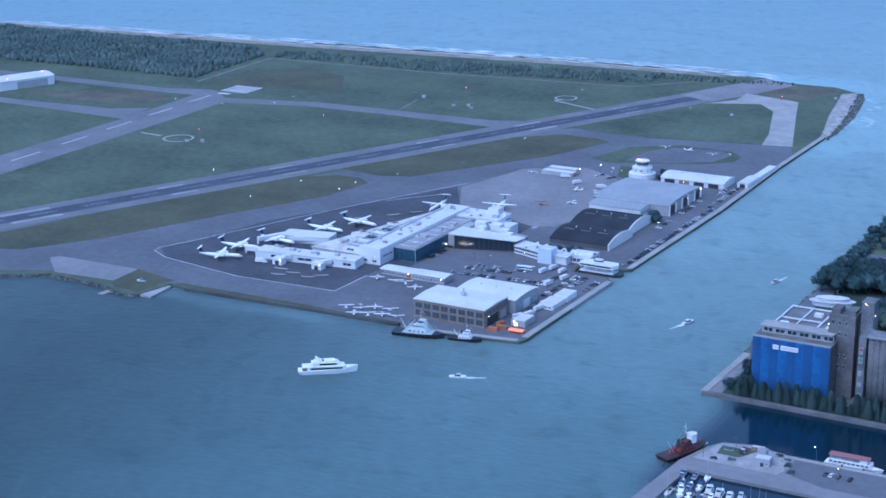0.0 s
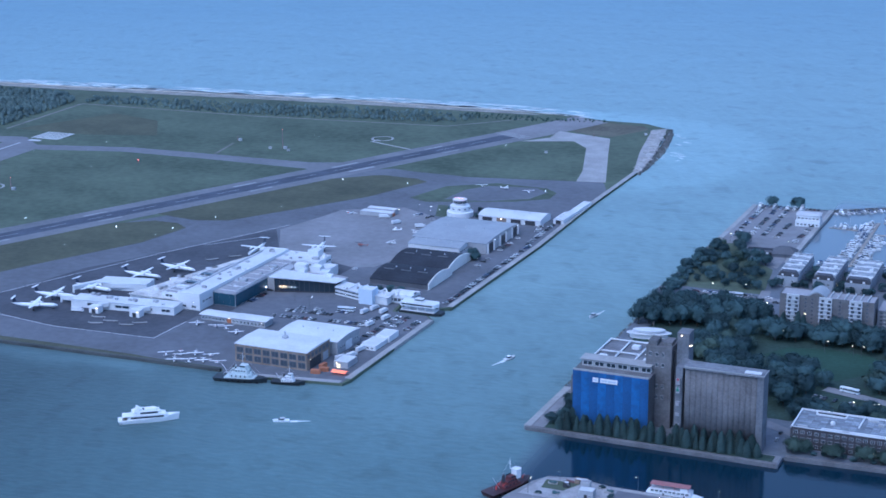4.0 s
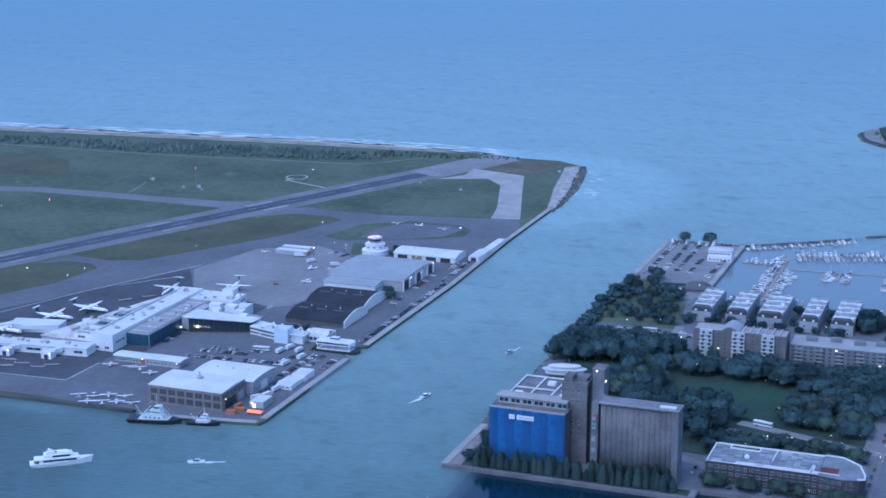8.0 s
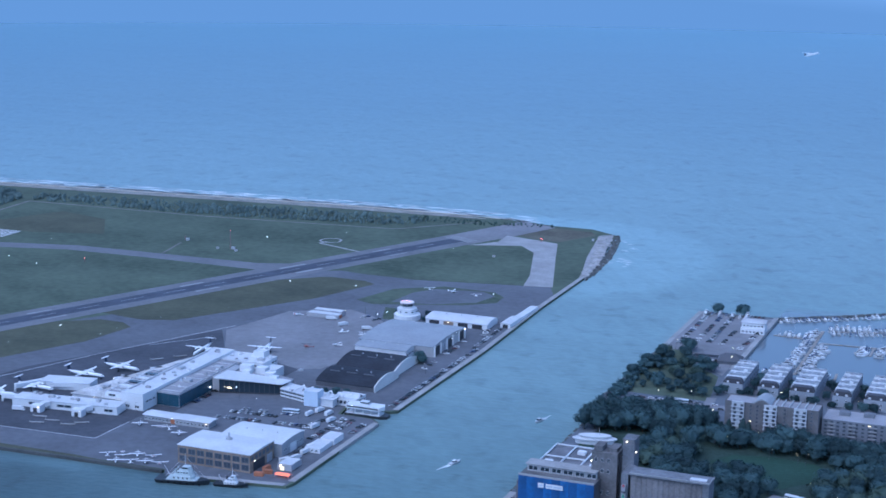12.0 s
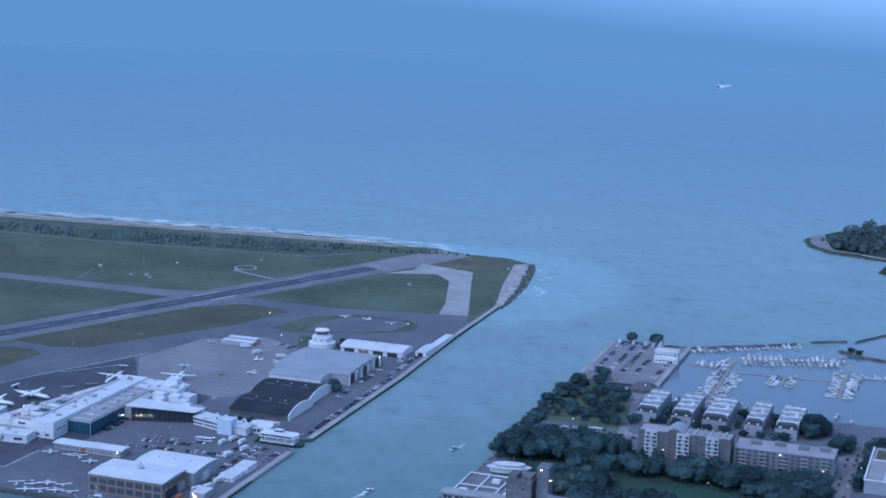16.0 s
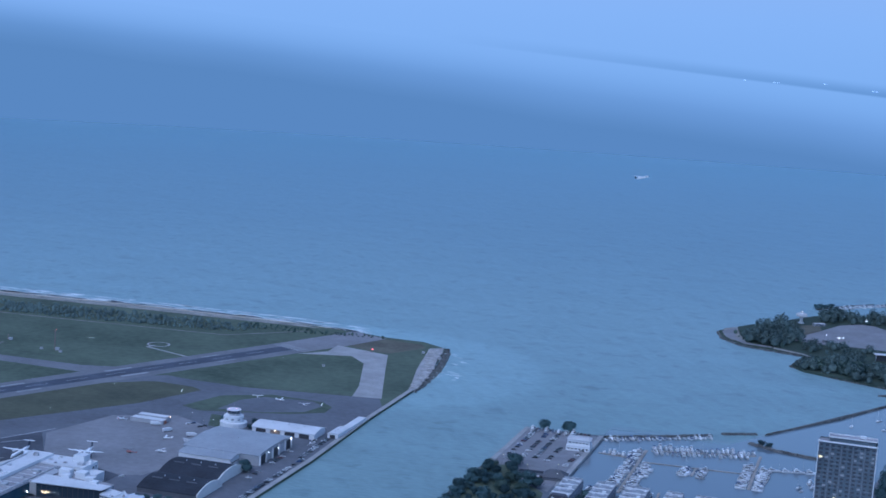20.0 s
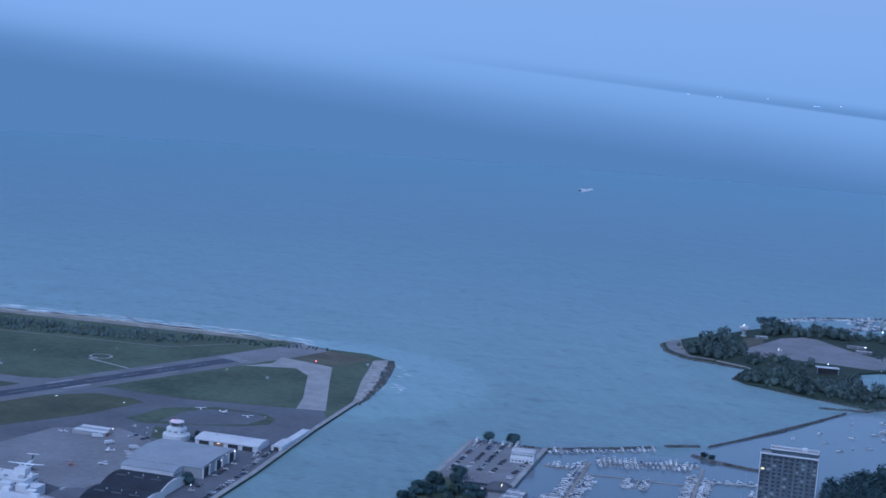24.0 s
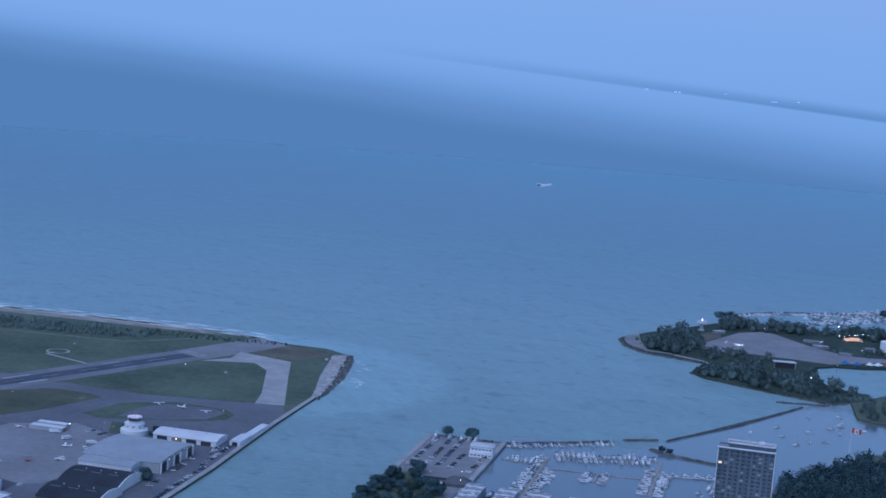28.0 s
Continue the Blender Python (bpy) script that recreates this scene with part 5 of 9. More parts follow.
barrel(h, -23, -7.8, 21, 12, 7.2, 1.2, METAL_ROOF, WHITE, "x")
window_row(h, (21.1, -7), (21.1, 11), 5, 4, 2.4, 1.6, "e")
h = thing("large_grey_hangar", "large grey metal hangar with tall doors", "hangar", (-511, 1200, G))
barrel(h, -32, -34, 32, 34, 8.4, 1.8, METAL_ROOF, GREY_CLAD, "x")
for k in range(5):
    slab_door(h, 32.2, -26 + 13 * k, 0, 11.5, 7.2, "e", STEEL if k % 2 else DARK, "hangar_door")
for k in range(6):
    bm = bmesh.new()
    box(bm, 32.1, -33 + 13 * k, 0, 33.4, -32 + 13 * k, 8.6)
    part("door_pier", bm, WHITE, h)
glow_ball(h, 33.6, 30, 8, 0.45, COOL_LAMP)
glow_ball(h, 33.6, 2, 7, 0.4, COOL_LAMP)
h = thing("arched_white_hangar", "white hangar with rounded roof and open bays", "hangar", (-498, 1276, G))
barrel(h, -28, -13, 28, 13, 4.6, 2.0, WHITE_ROOF, WHITE, "x")
for k in range(4):
    slab_door(h, -20 + 13 * k, -13.1, 0, 9, 3.8, "s", DARK if k != 1 else BRICK, "hangar_door")
glow_ball(h, -7, -13.8, 3.4, 0.4)
h = thing("quay_shed", "long narrow white shed on the quay", "shed", (-458, 1312, G))
barrel(h, -5, -36, 4, -10, 3.6, 1.0, WHITE_ROOF, WHITE, "y", 0.3)
block(h, "low_store", -3.5, -9.7, 3.4, 38, 0, 2.6, WHITE, WHITE_ROOF, 0.2)
slab_door(h, -0.5, -36.1, 0, 4.5, 3.2, "s", DARK)
h = thing("fuel_office", "small flat white building with orange end wall", "shed", (-614, 1252, G))
block(h, "wall", -15, -9, 15, 0, 0, 3.2, GREY_CLAD, WHITE_ROOF, 0.25)
block(h, "rear_wall", -13, 0.1, 14, 8, 0, 4.2, GREY_CLAD, WHITE_ROOF, 0.25)
slab_door(h, 15.1, -4, 0, 5, 2.8, "e", ORANGE)
glow_ball(h, 15.6, 5, 4.4, 0.4)
# far hangar beyond the crossing runway
h = thing("far_hangar", "broad white hangar with shallow bowed roof and a red beacon", "hangar", (-1320, 1335, G), 68)
barrel(h, -34, -14, 30, 20, 10, 2.4, WHITE_ROOF, WHITE, "x")
slab_door(h, 4, -14.1, 0, 36, 8, "s", GREY_CLAD, "hangar_door")
glow_ball(h, 22, 0, 14.0, 0.6, RED_LAMP)
glow_ball(h, -24, -12, 12.6, 0.6, RED_LAMP)
# wharf sheds at the corner
w = thing("wharf_cabin", "small white cabin with a lit doorway", "cabin", (-463, 890, G))
block(w, "wall", -5, -7, 5, 7, 0, 4.0, GREY_CLAD, WHITE_ROOF, 0.2)
slab_door(w, -1.5, -7.1, 0, 2.5, 2.6, "s", LIT)
glow_ball(w, -2.5, -7.6, 3.3, 0.4)
w = thing("wharf_store", "white flat-roofed wharf store", "shed", (-462, 935, G))
block(w, "wall", -6, -14, 5, 5, 0, 3.0, WHITE, WHITE_ROOF, 0.2)
block(w, "annex_wall", -4, 5.2, 6, 20, 0, 4.0, WHITE, WHITE_ROOF, 0.2)
window_row(w, (-5, -14.06), (4, -14.06), 3, 1.6, 1.8, 1.2)
w = thing("tarp_shelter", "low shelter under a glowing orange tarpaulin", "shelter", (-458, 872, G))
bm = bmesh.new()
profile(bm, [(-2.5, 1.8), (0, 2.6), (2.5, 1.8), (2.5, 1.95), (0, 2.75), (-2.5, 1.95)], -5, 5, "x")
part("tarpaulin", bm, mat("lit_orange_tarp", (0.9, 0.2, 0.1), 0.7, emit=0.45, vary=0.1), w)
for x in (-4.8, 4.8):
    for y in (-2.2, 2.2):
        bm = bmesh.new()
        tube(bm, (x, y, 0), (x, y, 1.85), 0.08, n=6)
        part("post", bm, STEEL, w)
def corrugated(bm):
    """A container's shell: one outline with pressed ribs along both long sides."""
    side = []
    for k in range(11):
        x = -2.9 + 0.53 * k
        side += [(x, -1.2), (x + 0.08, -1.28), (x + 0.28, -1.28), (x + 0.36, -1.2)]
    prism(bm, [(-3, -1.2)] + side + [(3, -1.2), (3, 1.2)] + [(x, -y) for x, y in reversed(side)] + [(-3, 1.2)], 0.0, 2.6)


crate_mesh = shared("crate_body", ORANGE, corrugated)
for x, y, a in ((-473, 868, 10), (-470, 874, 12), (-474, 880, 80)):
    k = thing("cargo_container", "rust orange steel container on the wharf", "container", (x, y, G), a, "wharf containers")
    part("body", crate_mesh, None, k)

# ---------------------------------------------------------------- aircraft
PLANE_WHITE = mat("aircraft_white", (0.78, 0.79, 0.8), 0.4, vary=0.04)
NAVY = mat("navy_paint", (0.02, 0.035, 0.07), 0.45, vary=0.1)


def wing(bm, root, tip, c0, c1, th):
    """A tapered wing panel from root to tip, with a lens-shaped section."""
    rings = []
    for p, c in ((root, c0), (tip, c1)):
        x, y, z = p
        rings.append([bm.verts.new(v) for v in ((x + c * 0.5, y, z), (x + c * 0.15, y, z + th * c), (x - c * 0.5, y, z + 0.02), (x + c * 0.15, y, z - th * c * 0.5))])
    bm.faces.new(rings[0])
    bm.faces.new(rings[1][::-1])
    for k in range(4):
        bm.faces.new((rings[0][k], rings[1][k], rings[1][(k + 1) % 4], rings[0][(k + 1) % 4]))


def wheel_pair(bm, x, y, r, z=0.0):
    for s in (-0.3, 0.3):
        tube(bm, (x, y + s - 0.12, z + r), (x, y + s + 0.12, z + r), r, n=10)


def turboprop(name, label, at, turn, gear=True, group="airliners at the gates", pitch=0.0):
    """A twin-engined high-wing airliner, nose to +x, 33 m long."""
    p = thing(name, label, "airliner", at, turn, group)
    if pitch:
        p.matrix_basis = p.matrix_basis @ pose(0, 0, 0, 0, -pitch, 0)
    bm = bmesh.new()
    lathe(bm, [(-16.2, 0.25, 4.2), (-14, 0.7, 3.9), (-9.5, 1.25, 3.3), (-6, 1.35, 3.1), (11, 1.35, 3.1), (13.5, 1.25, 3.0), (15.2, 0.85, 2.8), (16.3, 0.3, 2.6)], 14, "x")
    part("fuselage", bm, PLANE_WHITE, p, smooth=True)
    for s in (-1, 1):
        bm = bmesh.new()
        wing(bm, (0.4, 0, 4.55), (0.4, s * 5.2, 4.6), 3.6, 3.4, 0.08)
        wing(bm, (0.4, s * 5.2, 4.6), (0.1, s * 14.2, 4.85), 3.4, 1.5, 0.08)
        part("wing", bm, PLANE_WHITE, p)
        bm = bmesh.new()
        lathe(bm, [(-4.5, 0.25, 3.9), (-2, 0.75, 3.85), (2.5, 0.85, 3.8), (4.2, 0.6, 3.8), (4.8, 0.2, 3.8)], 10, "x")
        e = part("engine", bm, PLANE_WHITE, p, smooth=True)
        e.location = (0, s * 4.4, 0)
        bm = bmesh.new()
        for k in range(6):
            a = k * math.tau / 6
            tube(bm, (4.5, 0, 3.8), (4.55, 1.95 * math.cos(a), 3.8 + 1.95 * math.sin(a)), 0.13, 0.08, 4)
        part("propeller", bm, DARK, e)
        bm = bmesh.new()
        wing(bm, (-15.3, 0, 8.3), (-15.6, s * 4.6, 8.35), 2.2, 1.2, 0.07)
        part("tailplane", bm, PLANE_WHITE, p)
        if gear:
            bm = bmesh.new()
            tube(bm, (0, s * 4.4, 3.2), (0, s * 4.4, 0.5), 0.14)
            wheel_pair(bm, 0, s * 4.4, 0.5)
            part("main_gear", bm, TYRE, p)
    bm = bmesh.new()
    profile(bm, [(-15.9, 4.4), (-10.2, 4.4), (-13.4, 5.6), (-14.2, 8.4), (-16.4, 8.4)], -0.18, 0.18, "y")
    part("tail_fin", bm, NAVY, p, "dark navy fin")
    bm = bmesh.new()
    for s in (-1, 1):
        box(bm, 14.6, s * 0.7 - 0.35, 3.2, 15.3, s * 0.7 + 0.35, 3.6)
    part("cockpit_glass", bm, GLASS, p)
    if gear:
        bm = bmesh.new()
        tube(bm, (13.2, 0, 2.2), (13.2, 0, 0.4), 0.12)
        wheel_pair(bm, 13.2, 0, 0.4)
        part("nose_gear", bm, TYRE, p)
    return p


AIR_LABEL = "white twin turboprop airliner with navy tail parked at the gate"
first = turboprop("airliner", AIR_LABEL, (-724, 938, G + 0.05), 8)
for x, y, a in ((-709, 964, -5), (-694, 1006, 0), (-680, 1033, -5), (-722, 912, 20), (-650, 1102, -85), (-606, 1124, -80)):
    copy_thing(first, pose(x, y, G + 0.05, 0, 0, a))
turboprop("airliner_climbing", "white twin turboprop airliner climbing out over the lake", (-408, 2415, 141), 62, gear=False, group="airborne airliner", pitch=8)


def light_plane(name, label, at, turn, stripe=None, low=False):
    """A single-engined light aeroplane with a high or low wing, nose to +x."""
    p = thing(name, label, "light aircraft", at, turn, "parked light aircraft")
    bm = bmesh.new()
    lathe(bm, [(-4.6, 0.12, 1.35), (-2, 0.4, 1.2), (0, 0.62, 1.15), (1.6, 0.6, 1.1), (2.8, 0.42, 1.1), (3.3, 0.12, 1.1)], 10, "x")
    part("fuselage", bm, PLANE_WHITE, p, smooth=True)
    z = 0.85 if low else 2.0
    for s in (-1, 1):
        bm = bmesh.new()
        wing(bm, (0.7, 0, z), (0.6, s * 5.4, z + (0.35 if low else 0.1)), 1.6, 1.2, 0.08)
        part("wing", bm, PLANE_WHITE, p)
        bm = bmesh.new()
        wing(bm, (-4.1, 0, 1.5), (-4.3, s * 1.7, 1.5), 1.0, 0.7, 0.06)
        part("tailplane", bm, PLANE_WHITE, p)
        bm = bmesh.new()
        tube(bm, (0.3, s * 0.4, 0.9), (0.3, s * 1.1, 0.3), 0.06)
        tube(bm, (0.3, s * 1.02, 0.25), (0.3, s * 1.18, 0.25), 0.25, n=10)
        part("main_gear", bm, TYRE, p)
    bm = bmesh.new()
    profile(bm, [(-4.9, 1.4), (-3.2, 1.4), (-4.3, 2.7), (-5.0, 2.7)], -0.06, 0.06, "y")
    part("tail_fin", bm, stripe or PLANE_WHITE, p)
    bm = bmesh.new()
    lathe(bm, [(-0.4, 0.3, 1.75), (0.4, 0.5, 1.7), (1.3, 0.45, 1.6), (1.7, 0.2, 1.45)], 8, "x")
    part("canopy", bm, GLASS, p, smooth=True)
    bm = bmesh.new()
    box(bm, 3.3, -0.9, 1.05, 3.38, 0.9, 1.15)
    part("propeller", bm, DARK, p)
    bm = bmesh.new()
    tube(bm, (2.4, 0, 0.9), (2.4, 0, 0.3), 0.05)
    tube(bm, (2.4, -0.1, 0.22), (2.4, 0.1, 0.22), 0.22, n=10)
    part("nose_gear", bm, TYRE, p)
    return p


LIGHT_LABEL = "white single-engined light aeroplane parked on the apron"
high_wing = light_plane("light_aeroplane", LIGHT_LABEL, (-580, 862, G + 0.05), 121)
low_wing = light_plane("low_wing_aeroplane", "white low-wing light aeroplane parked on the apron", (-571, 866, G + 0.05), -56, RED, True)
rng = random.Random(3)
for k, (x, y) in enumerate(((-562, 869), (-552, 872), (-568, 853), (-559, 856), (-550, 859), (-541, 862), (-595, 924), (-572, 924), (-560, 917), (-581, 926), (-576, 1204), (-557, 1204), (-562, 1165), (-637, 1242), (-570, 1378), (-547, 1378), (-522, 1372))):
    # the tied-down rows stand wing to wing
    copy_thing(low_wing if k % 4 == 1 else high_wing, pose(x, y, G + 0.05, 0, 0, (122 if k % 2 else -60) + rng.uniform(-5, 5) if y < 940 else rng.uniform(-30, 200)))

h = thing("helicopter", "small red and white helicopter on its skids", "helicopter", (-582, 1150, G + 0.05), 160)
bm = bmesh.new()
lathe(bm, [(-2.2, 0.5, 1.6), (-1, 1.0, 1.5), (1, 1.1, 1.4), (2.4, 0.8, 1.2), (3.1, 0.2, 1.0)], 10, "x")
part("cabin", bm, mat("faded_red_paint", (0.3, 0.13, 0.125), 0.5, vary=0.12), h, smooth=True)
bm = bmesh.new()
tube(bm, (-1.8, 0, 1.9), (-8.2, 0, 2.2), 0.4, 0.16)
profile(bm, [(-8.4, 1.6), (-7.6, 2.2), (-8.2, 3.4), (-8.8, 3.4)], -0.05, 0.05, "y")
part("tail_boom", bm, mat("faded_red_paint", (0.3, 0.13, 0.125), 0.5, vary=0.12), h)
for a in (20, 140, 260):
    bm = bmesh.new()
    c, s = math.cos(radians(a)), math.sin(radians(a))
    tube(bm, (0, 0, 3.05), (5.2 * c, 5.2 * s, 2.95), 0.14, 0.1, 4)
    part("rotor_blade", bm, DARK, h)
bm = bmesh.new()
tube(bm, (0, 0, 2.3), (0, 0, 3.1), 0.25)
part("mast", bm, STEEL, h)
for s in (-1, 1):
    bm = bmesh.new()
    tube(bm, (-1.8, s * 1.1, 0.08), (2.2, s * 1.1, 0.08), 0.07)
    for x in (-1, 1.2):
        tube(bm, (x, s * 1.1, 0.08), (x, s * 0.6, 0.8), 0.05)
    part("skid", bm, STEEL, h)
bm = bmesh.new()
box(bm, 2.0, -0.6, 1.3, 2.55, 0.6, 1.75)
part("windscreen", bm, GLASS, h)

# ---------------------------------------------------------------- road vehicles
CAR_COLORS = {"black": (0.015, 0.016, 0.02), "white": (0.7, 0.71, 0.72), "silver": (0.35, 0.36, 0.38), "dark grey": (0.06, 0.062, 0.07), "red": (0.11, 0.02, 0.024), "blue": (0.03, 0.06, 0.16)}
CAR_PROTO = {}
tyre_mesh = shared("tyre", TYRE, lambda bm: tube(bm, (0, -0.11, 0), (0, 0.11, 0), 0.33, n=10))


def car(color, at, turn, group):
    if color in CAR_PROTO:
        return tagged(copy_thing(CAR_PROTO[color], pose(*at, 0, 0, turn)), group=group)
    c = thing("car", f"{color} passenger car parked on asphalt", "car", at, turn, group)
    paint = mat(f"{color.replace(' ', '_')}_car_paint", CAR_COLORS[color], 0.3, 0.1, vary=0.05)
    bm = bmesh.new()
    profile(bm, [(-2.25, 0.35), (2.25, 0.35), (2.3, 0.7), (2.1, 0.86), (1.0, 0.95), (-1.9, 0.98), (-2.28, 0.85)], -0.88, 0.88, "y")
    box(bm, -1.42, -0.6, 1.41, 0.22, 0.6, 1.47)
    part("body", bm, paint, c)
    bm = bmesh.new()
    prism(bm, [(-1.85, -0.8), (1.0, -0.8), (1.0, 0.8), (-1.85, 0.8)], 0.95, 1.4, [(-1.45, -0.62), (0.25, -0.62), (0.25, 0.62), (-1.45, 0.62)])
    part("glasshouse", bm, GLASS, c)
    for x in (-1.4, 1.4):
        for y in (-0.8, 0.8):
            w = part("wheel", tyre_mesh, None, c)
            w.location = (x, y, 0.33)
    CAR_PROTO[color] = c
    return c


CAR_POOL = ["black", "dark grey", "silver", "white", "white", "black", "dark grey", "blue", "silver", "dark grey", "white", "black", "silver", "white", "red", "black"]
rng = random.Random(8)


def park(rows, group, z):
    """Rows of parked cars: from, to, spacing, heading, share of filled places."""
    for (x0, y0), (x1, y1), step, head, fill in rows:
        n = int(math.hypot(x1 - x0, y1 - y0) / step)
        for k in range(n + 1):
            if rng.random() < fill:
                u = k / max(n, 1)
                car(rng.choice(CAR_POOL), (x0 + (x1 - x0) * u + rng.uniform(-0.3, 0.3), y0 + (y1 - y0) * u + rng.uniform(-0.3, 0.3), z), head + rng.uniform(-3, 3) + rng.choice((0, 180)), group)


park((((-556, 962), (-492, 968), 3.0, 88, 0.75), ((-556, 976), (-520, 979), 3.0, 88, 0.8), ((-548, 984), (-505, 988), 3.2, 88, 0.5), ((-492, 952), (-486, 985), 3.2, 5, 0.7),
      ((-476, 945), (-474, 992), 3.2, 5, 0.75), ((-468, 962), (-467, 992), 3.0, 5, 0.7), ((-456.5, 968), (-456.5, 992), 3.0, 20, 0.6),
      ((-471, 905), (-471, 930), 3.4, 10, 0.5), ((-588, 985), (-588, 1014), 3.2, 0, 0.7)), "cars at the terminal", G + 0.05)
park((((-456, 1034), (-456, 1200), 3.4, 35, 0.8), ((-459, 1205), (-461, 1270), 3.6, 35, 0.7), ((-472, 1120), (-472, 1160), 4, 5, 0.5), ((-473, 1166), (-473, 1236), 4.2, 5, 0.55), ((-466, 1244), (-469, 1262), 3.5, 30, 0.6),
      ((-560, 1236), (-545, 1258), 4, 40, 0.8), ((-575, 1240), (-566, 1262), 4, 40, 0.6), ((-585, 1248), (-578, 1266), 4, 40, 0.6)), "cars along the quay", G + 0.08)
park((((-298, 1129), (-246, 1132), 6.5, 3, 0.7), ((-294, 1124), (-250, 1126.5), 7.5, 3, 0.6)), "cars on the side street", M + 0.09)


def truck(name, label, at, turn, body, length=9.0, group="vans and lorries"):
    """A box-bodied lorry or van with cab, box and wheels."""
    t = thing(name, label, "truck", at, turn, group)
    bm = bmesh.new()
    profile(bm, [(length / 2 - 2, 0.5), (length / 2, 0.5), (length / 2, 1.5), (length / 2 - 0.5, 2.3), (length / 2 - 2, 2.4)], -1.05, 1.05, "y")
    part("cab", bm, body, t)
    bm = bmesh.new()
    box(bm, length / 2 - 0.42, -0.95, 1.5, length / 2 - 0.1, 0.95, 2.1)
    part("windscreen", bm, GLASS, t)
    bm = bmesh.new()
    box(bm, -length / 2, -1.2, 0.8, length / 2 - 2.1, 1.2, 3.2)
    box(bm, -length / 2 + 0.1, -0.5, 0.5, length / 2 - 2.1, 0.5, 0.8)
    part("cargo_box", bm, WHITE, t)
    for x in (-length / 2 + 1.4, length / 2 - 1.2):
        for y in (-1.0, 1.0):
            w = part("wheel", tyre_mesh, None, t)
            w.matrix_basis = pose(x, y, 0.45) @ Matrix.Diagonal((1.35, 1.35, 1.35, 1))
    return t


lorry = truck("lorry", "white box lorry on the terminal road", (-497, 1002, G + 0.05), 80, WHITE)
for x, y, a in ((-500, 992, 85), (-488, 998, 85), (-466, 905, 75), (-466, 918, 80), (-470, 898, 60), (-467, 930, 78), (-690, 918, 12), (-484, 968, 80), (-480, 985, 80), (-604, 1240, 20), (-562, 1222, 30), (-586, 1226, 60)):
    copy_thing(lorry, pose(x, y, G + 0.05, 0, 0, a))


def bus(at, turn, group="buses"):
    b = thing("bus", "long pale city bus on the road", "bus", at, turn, group)
    bm = bmesh.new()
    box(bm, -6, -1.25, 0.4, 6, 1.25, 1.5)
    box(bm, -6, -1.25, 2.5, 6, 1.25, 3.1)
    for k in range(8):
        for y in (-1.25, 1.13):
            box(bm, -6 + 1.66 * k, y, 1.5, -5.8 + 1.66 * k, y + 0.12, 2.5)
    part("body", bm, mat("pale_bus_paint", (0.6, 0.66, 0.7), 0.4, vary=0.05), b)
    bm = bmesh.new()
    box(bm, -5.9, -1.18, 1.5, 5.95, 1.18, 2.5)
    part("window_band", bm, GLASS, b)
    bm = bmesh.new()
    box(bm, -3, -0.8, 3.1, 1.5, 0.8, 3.4)
    part("roof_unit", bm, WHITE, b)
    for x in (-3.8, 4.0):
        for y in (-1.15, 1.15):
            w = part("wheel", tyre_mesh, None, b)
            w.matrix_basis = pose(x, y, 0.48) @ Matrix.Diagonal((1.4, 1.2, 1.4, 1))
    return b


city_bus = bus((-514, 991, G + 0.05), 8)
copy_thing(city_bus, pose(-157, 960, M + 0.11, 0, 0, -15))
copy_thing(city_bus, pose(-90, 872, M + 0.11, 0, 0, 90))
copy_thing(city_bus, pose(-270, 1128, M + 0.11, 0, 0, 4))
cart = thing("baggage_cart", "low grey baggage cart on the apron", "cart", (-640, 905, G + 0.05), 20, "apron carts")
bm = bmesh.new()
box(bm, -5, -0.9, 0.4, 5, 0.9, 0.7)
box(bm, -5, -0.9, 0.7, -4.8, 0.9, 1.6)
part("bed", bm, CONCRETE, cart)
for x in (-4, 4):
    for y in (-0.8, 0.8):
        part("wheel", tyre_mesh, None, cart).location = (x, y, 0.33)
for x, y, a in ((-655, 908, 15), (-668, 912, 12), (-634, 912, 30), (-662, 900, 18), (-690, 1050, 40), (-672, 1070, 50), (-660, 1085, 45)):
    copy_thing(cart, pose(x, y, G + 0.05, 0, 0, a))

# ---------------------------------------------------------------- boats
HULL = mat("white_gelcoat", (0.62, 0.635, 0.655), 0.35, vary=0.14, per_object=0.6)
YACHT_WHITE = mat("yacht_white_gelcoat", (0.8, 0.8, 0.8), 0.3, vary=0.03)
BLACK_HULL = mat("black_hull_paint", (0.02, 0.025, 0.03), 0.5, vary=0.15)
TEAK = mat("grey_teak", (0.22, 0.19, 0.16), 0.8, vary=0.15)
# Dark soles carry the shade inside the boat wells in their colour.
TEAK_DARK = mat("shade_dark_teak", (0.06, 0.06, 0.065), 0.8, vary=0.2)
CANVAS = mat("grey_blue_canvas", (0.06, 0.09, 0.16), 0.8, vary=0.1, per_object=0.3)


def island_mix(name, dark, pale):
    """A paint that differs from piece to piece of one mesh."""
    m = bpy.data.materials.new(name)
    m.use_nodes = True
    nt = m.node_tree
    geo = nt.nodes.new("ShaderNodeNewGeometry")
    ramp = nt.nodes.new("ShaderNodeValToRGB")
    ramp.color_ramp.elements[0].position, ramp.color_ramp.elements[0].color = 0.15, (*dark, 1)
    ramp.color_ramp.elements[1].position, ramp.color_ramp.elements[1].color = 0.8, (*pale, 1)
    nt.links.new(geo.outputs["Random Per Island"], ramp.inputs[0])
    nt.links.new(ramp.outputs[0], nt.nodes["Principled BSDF"].inputs["Base Color"])
    nt.nodes["Principled BSDF"].inputs["Roughness"].default_value = 0.45
    return m


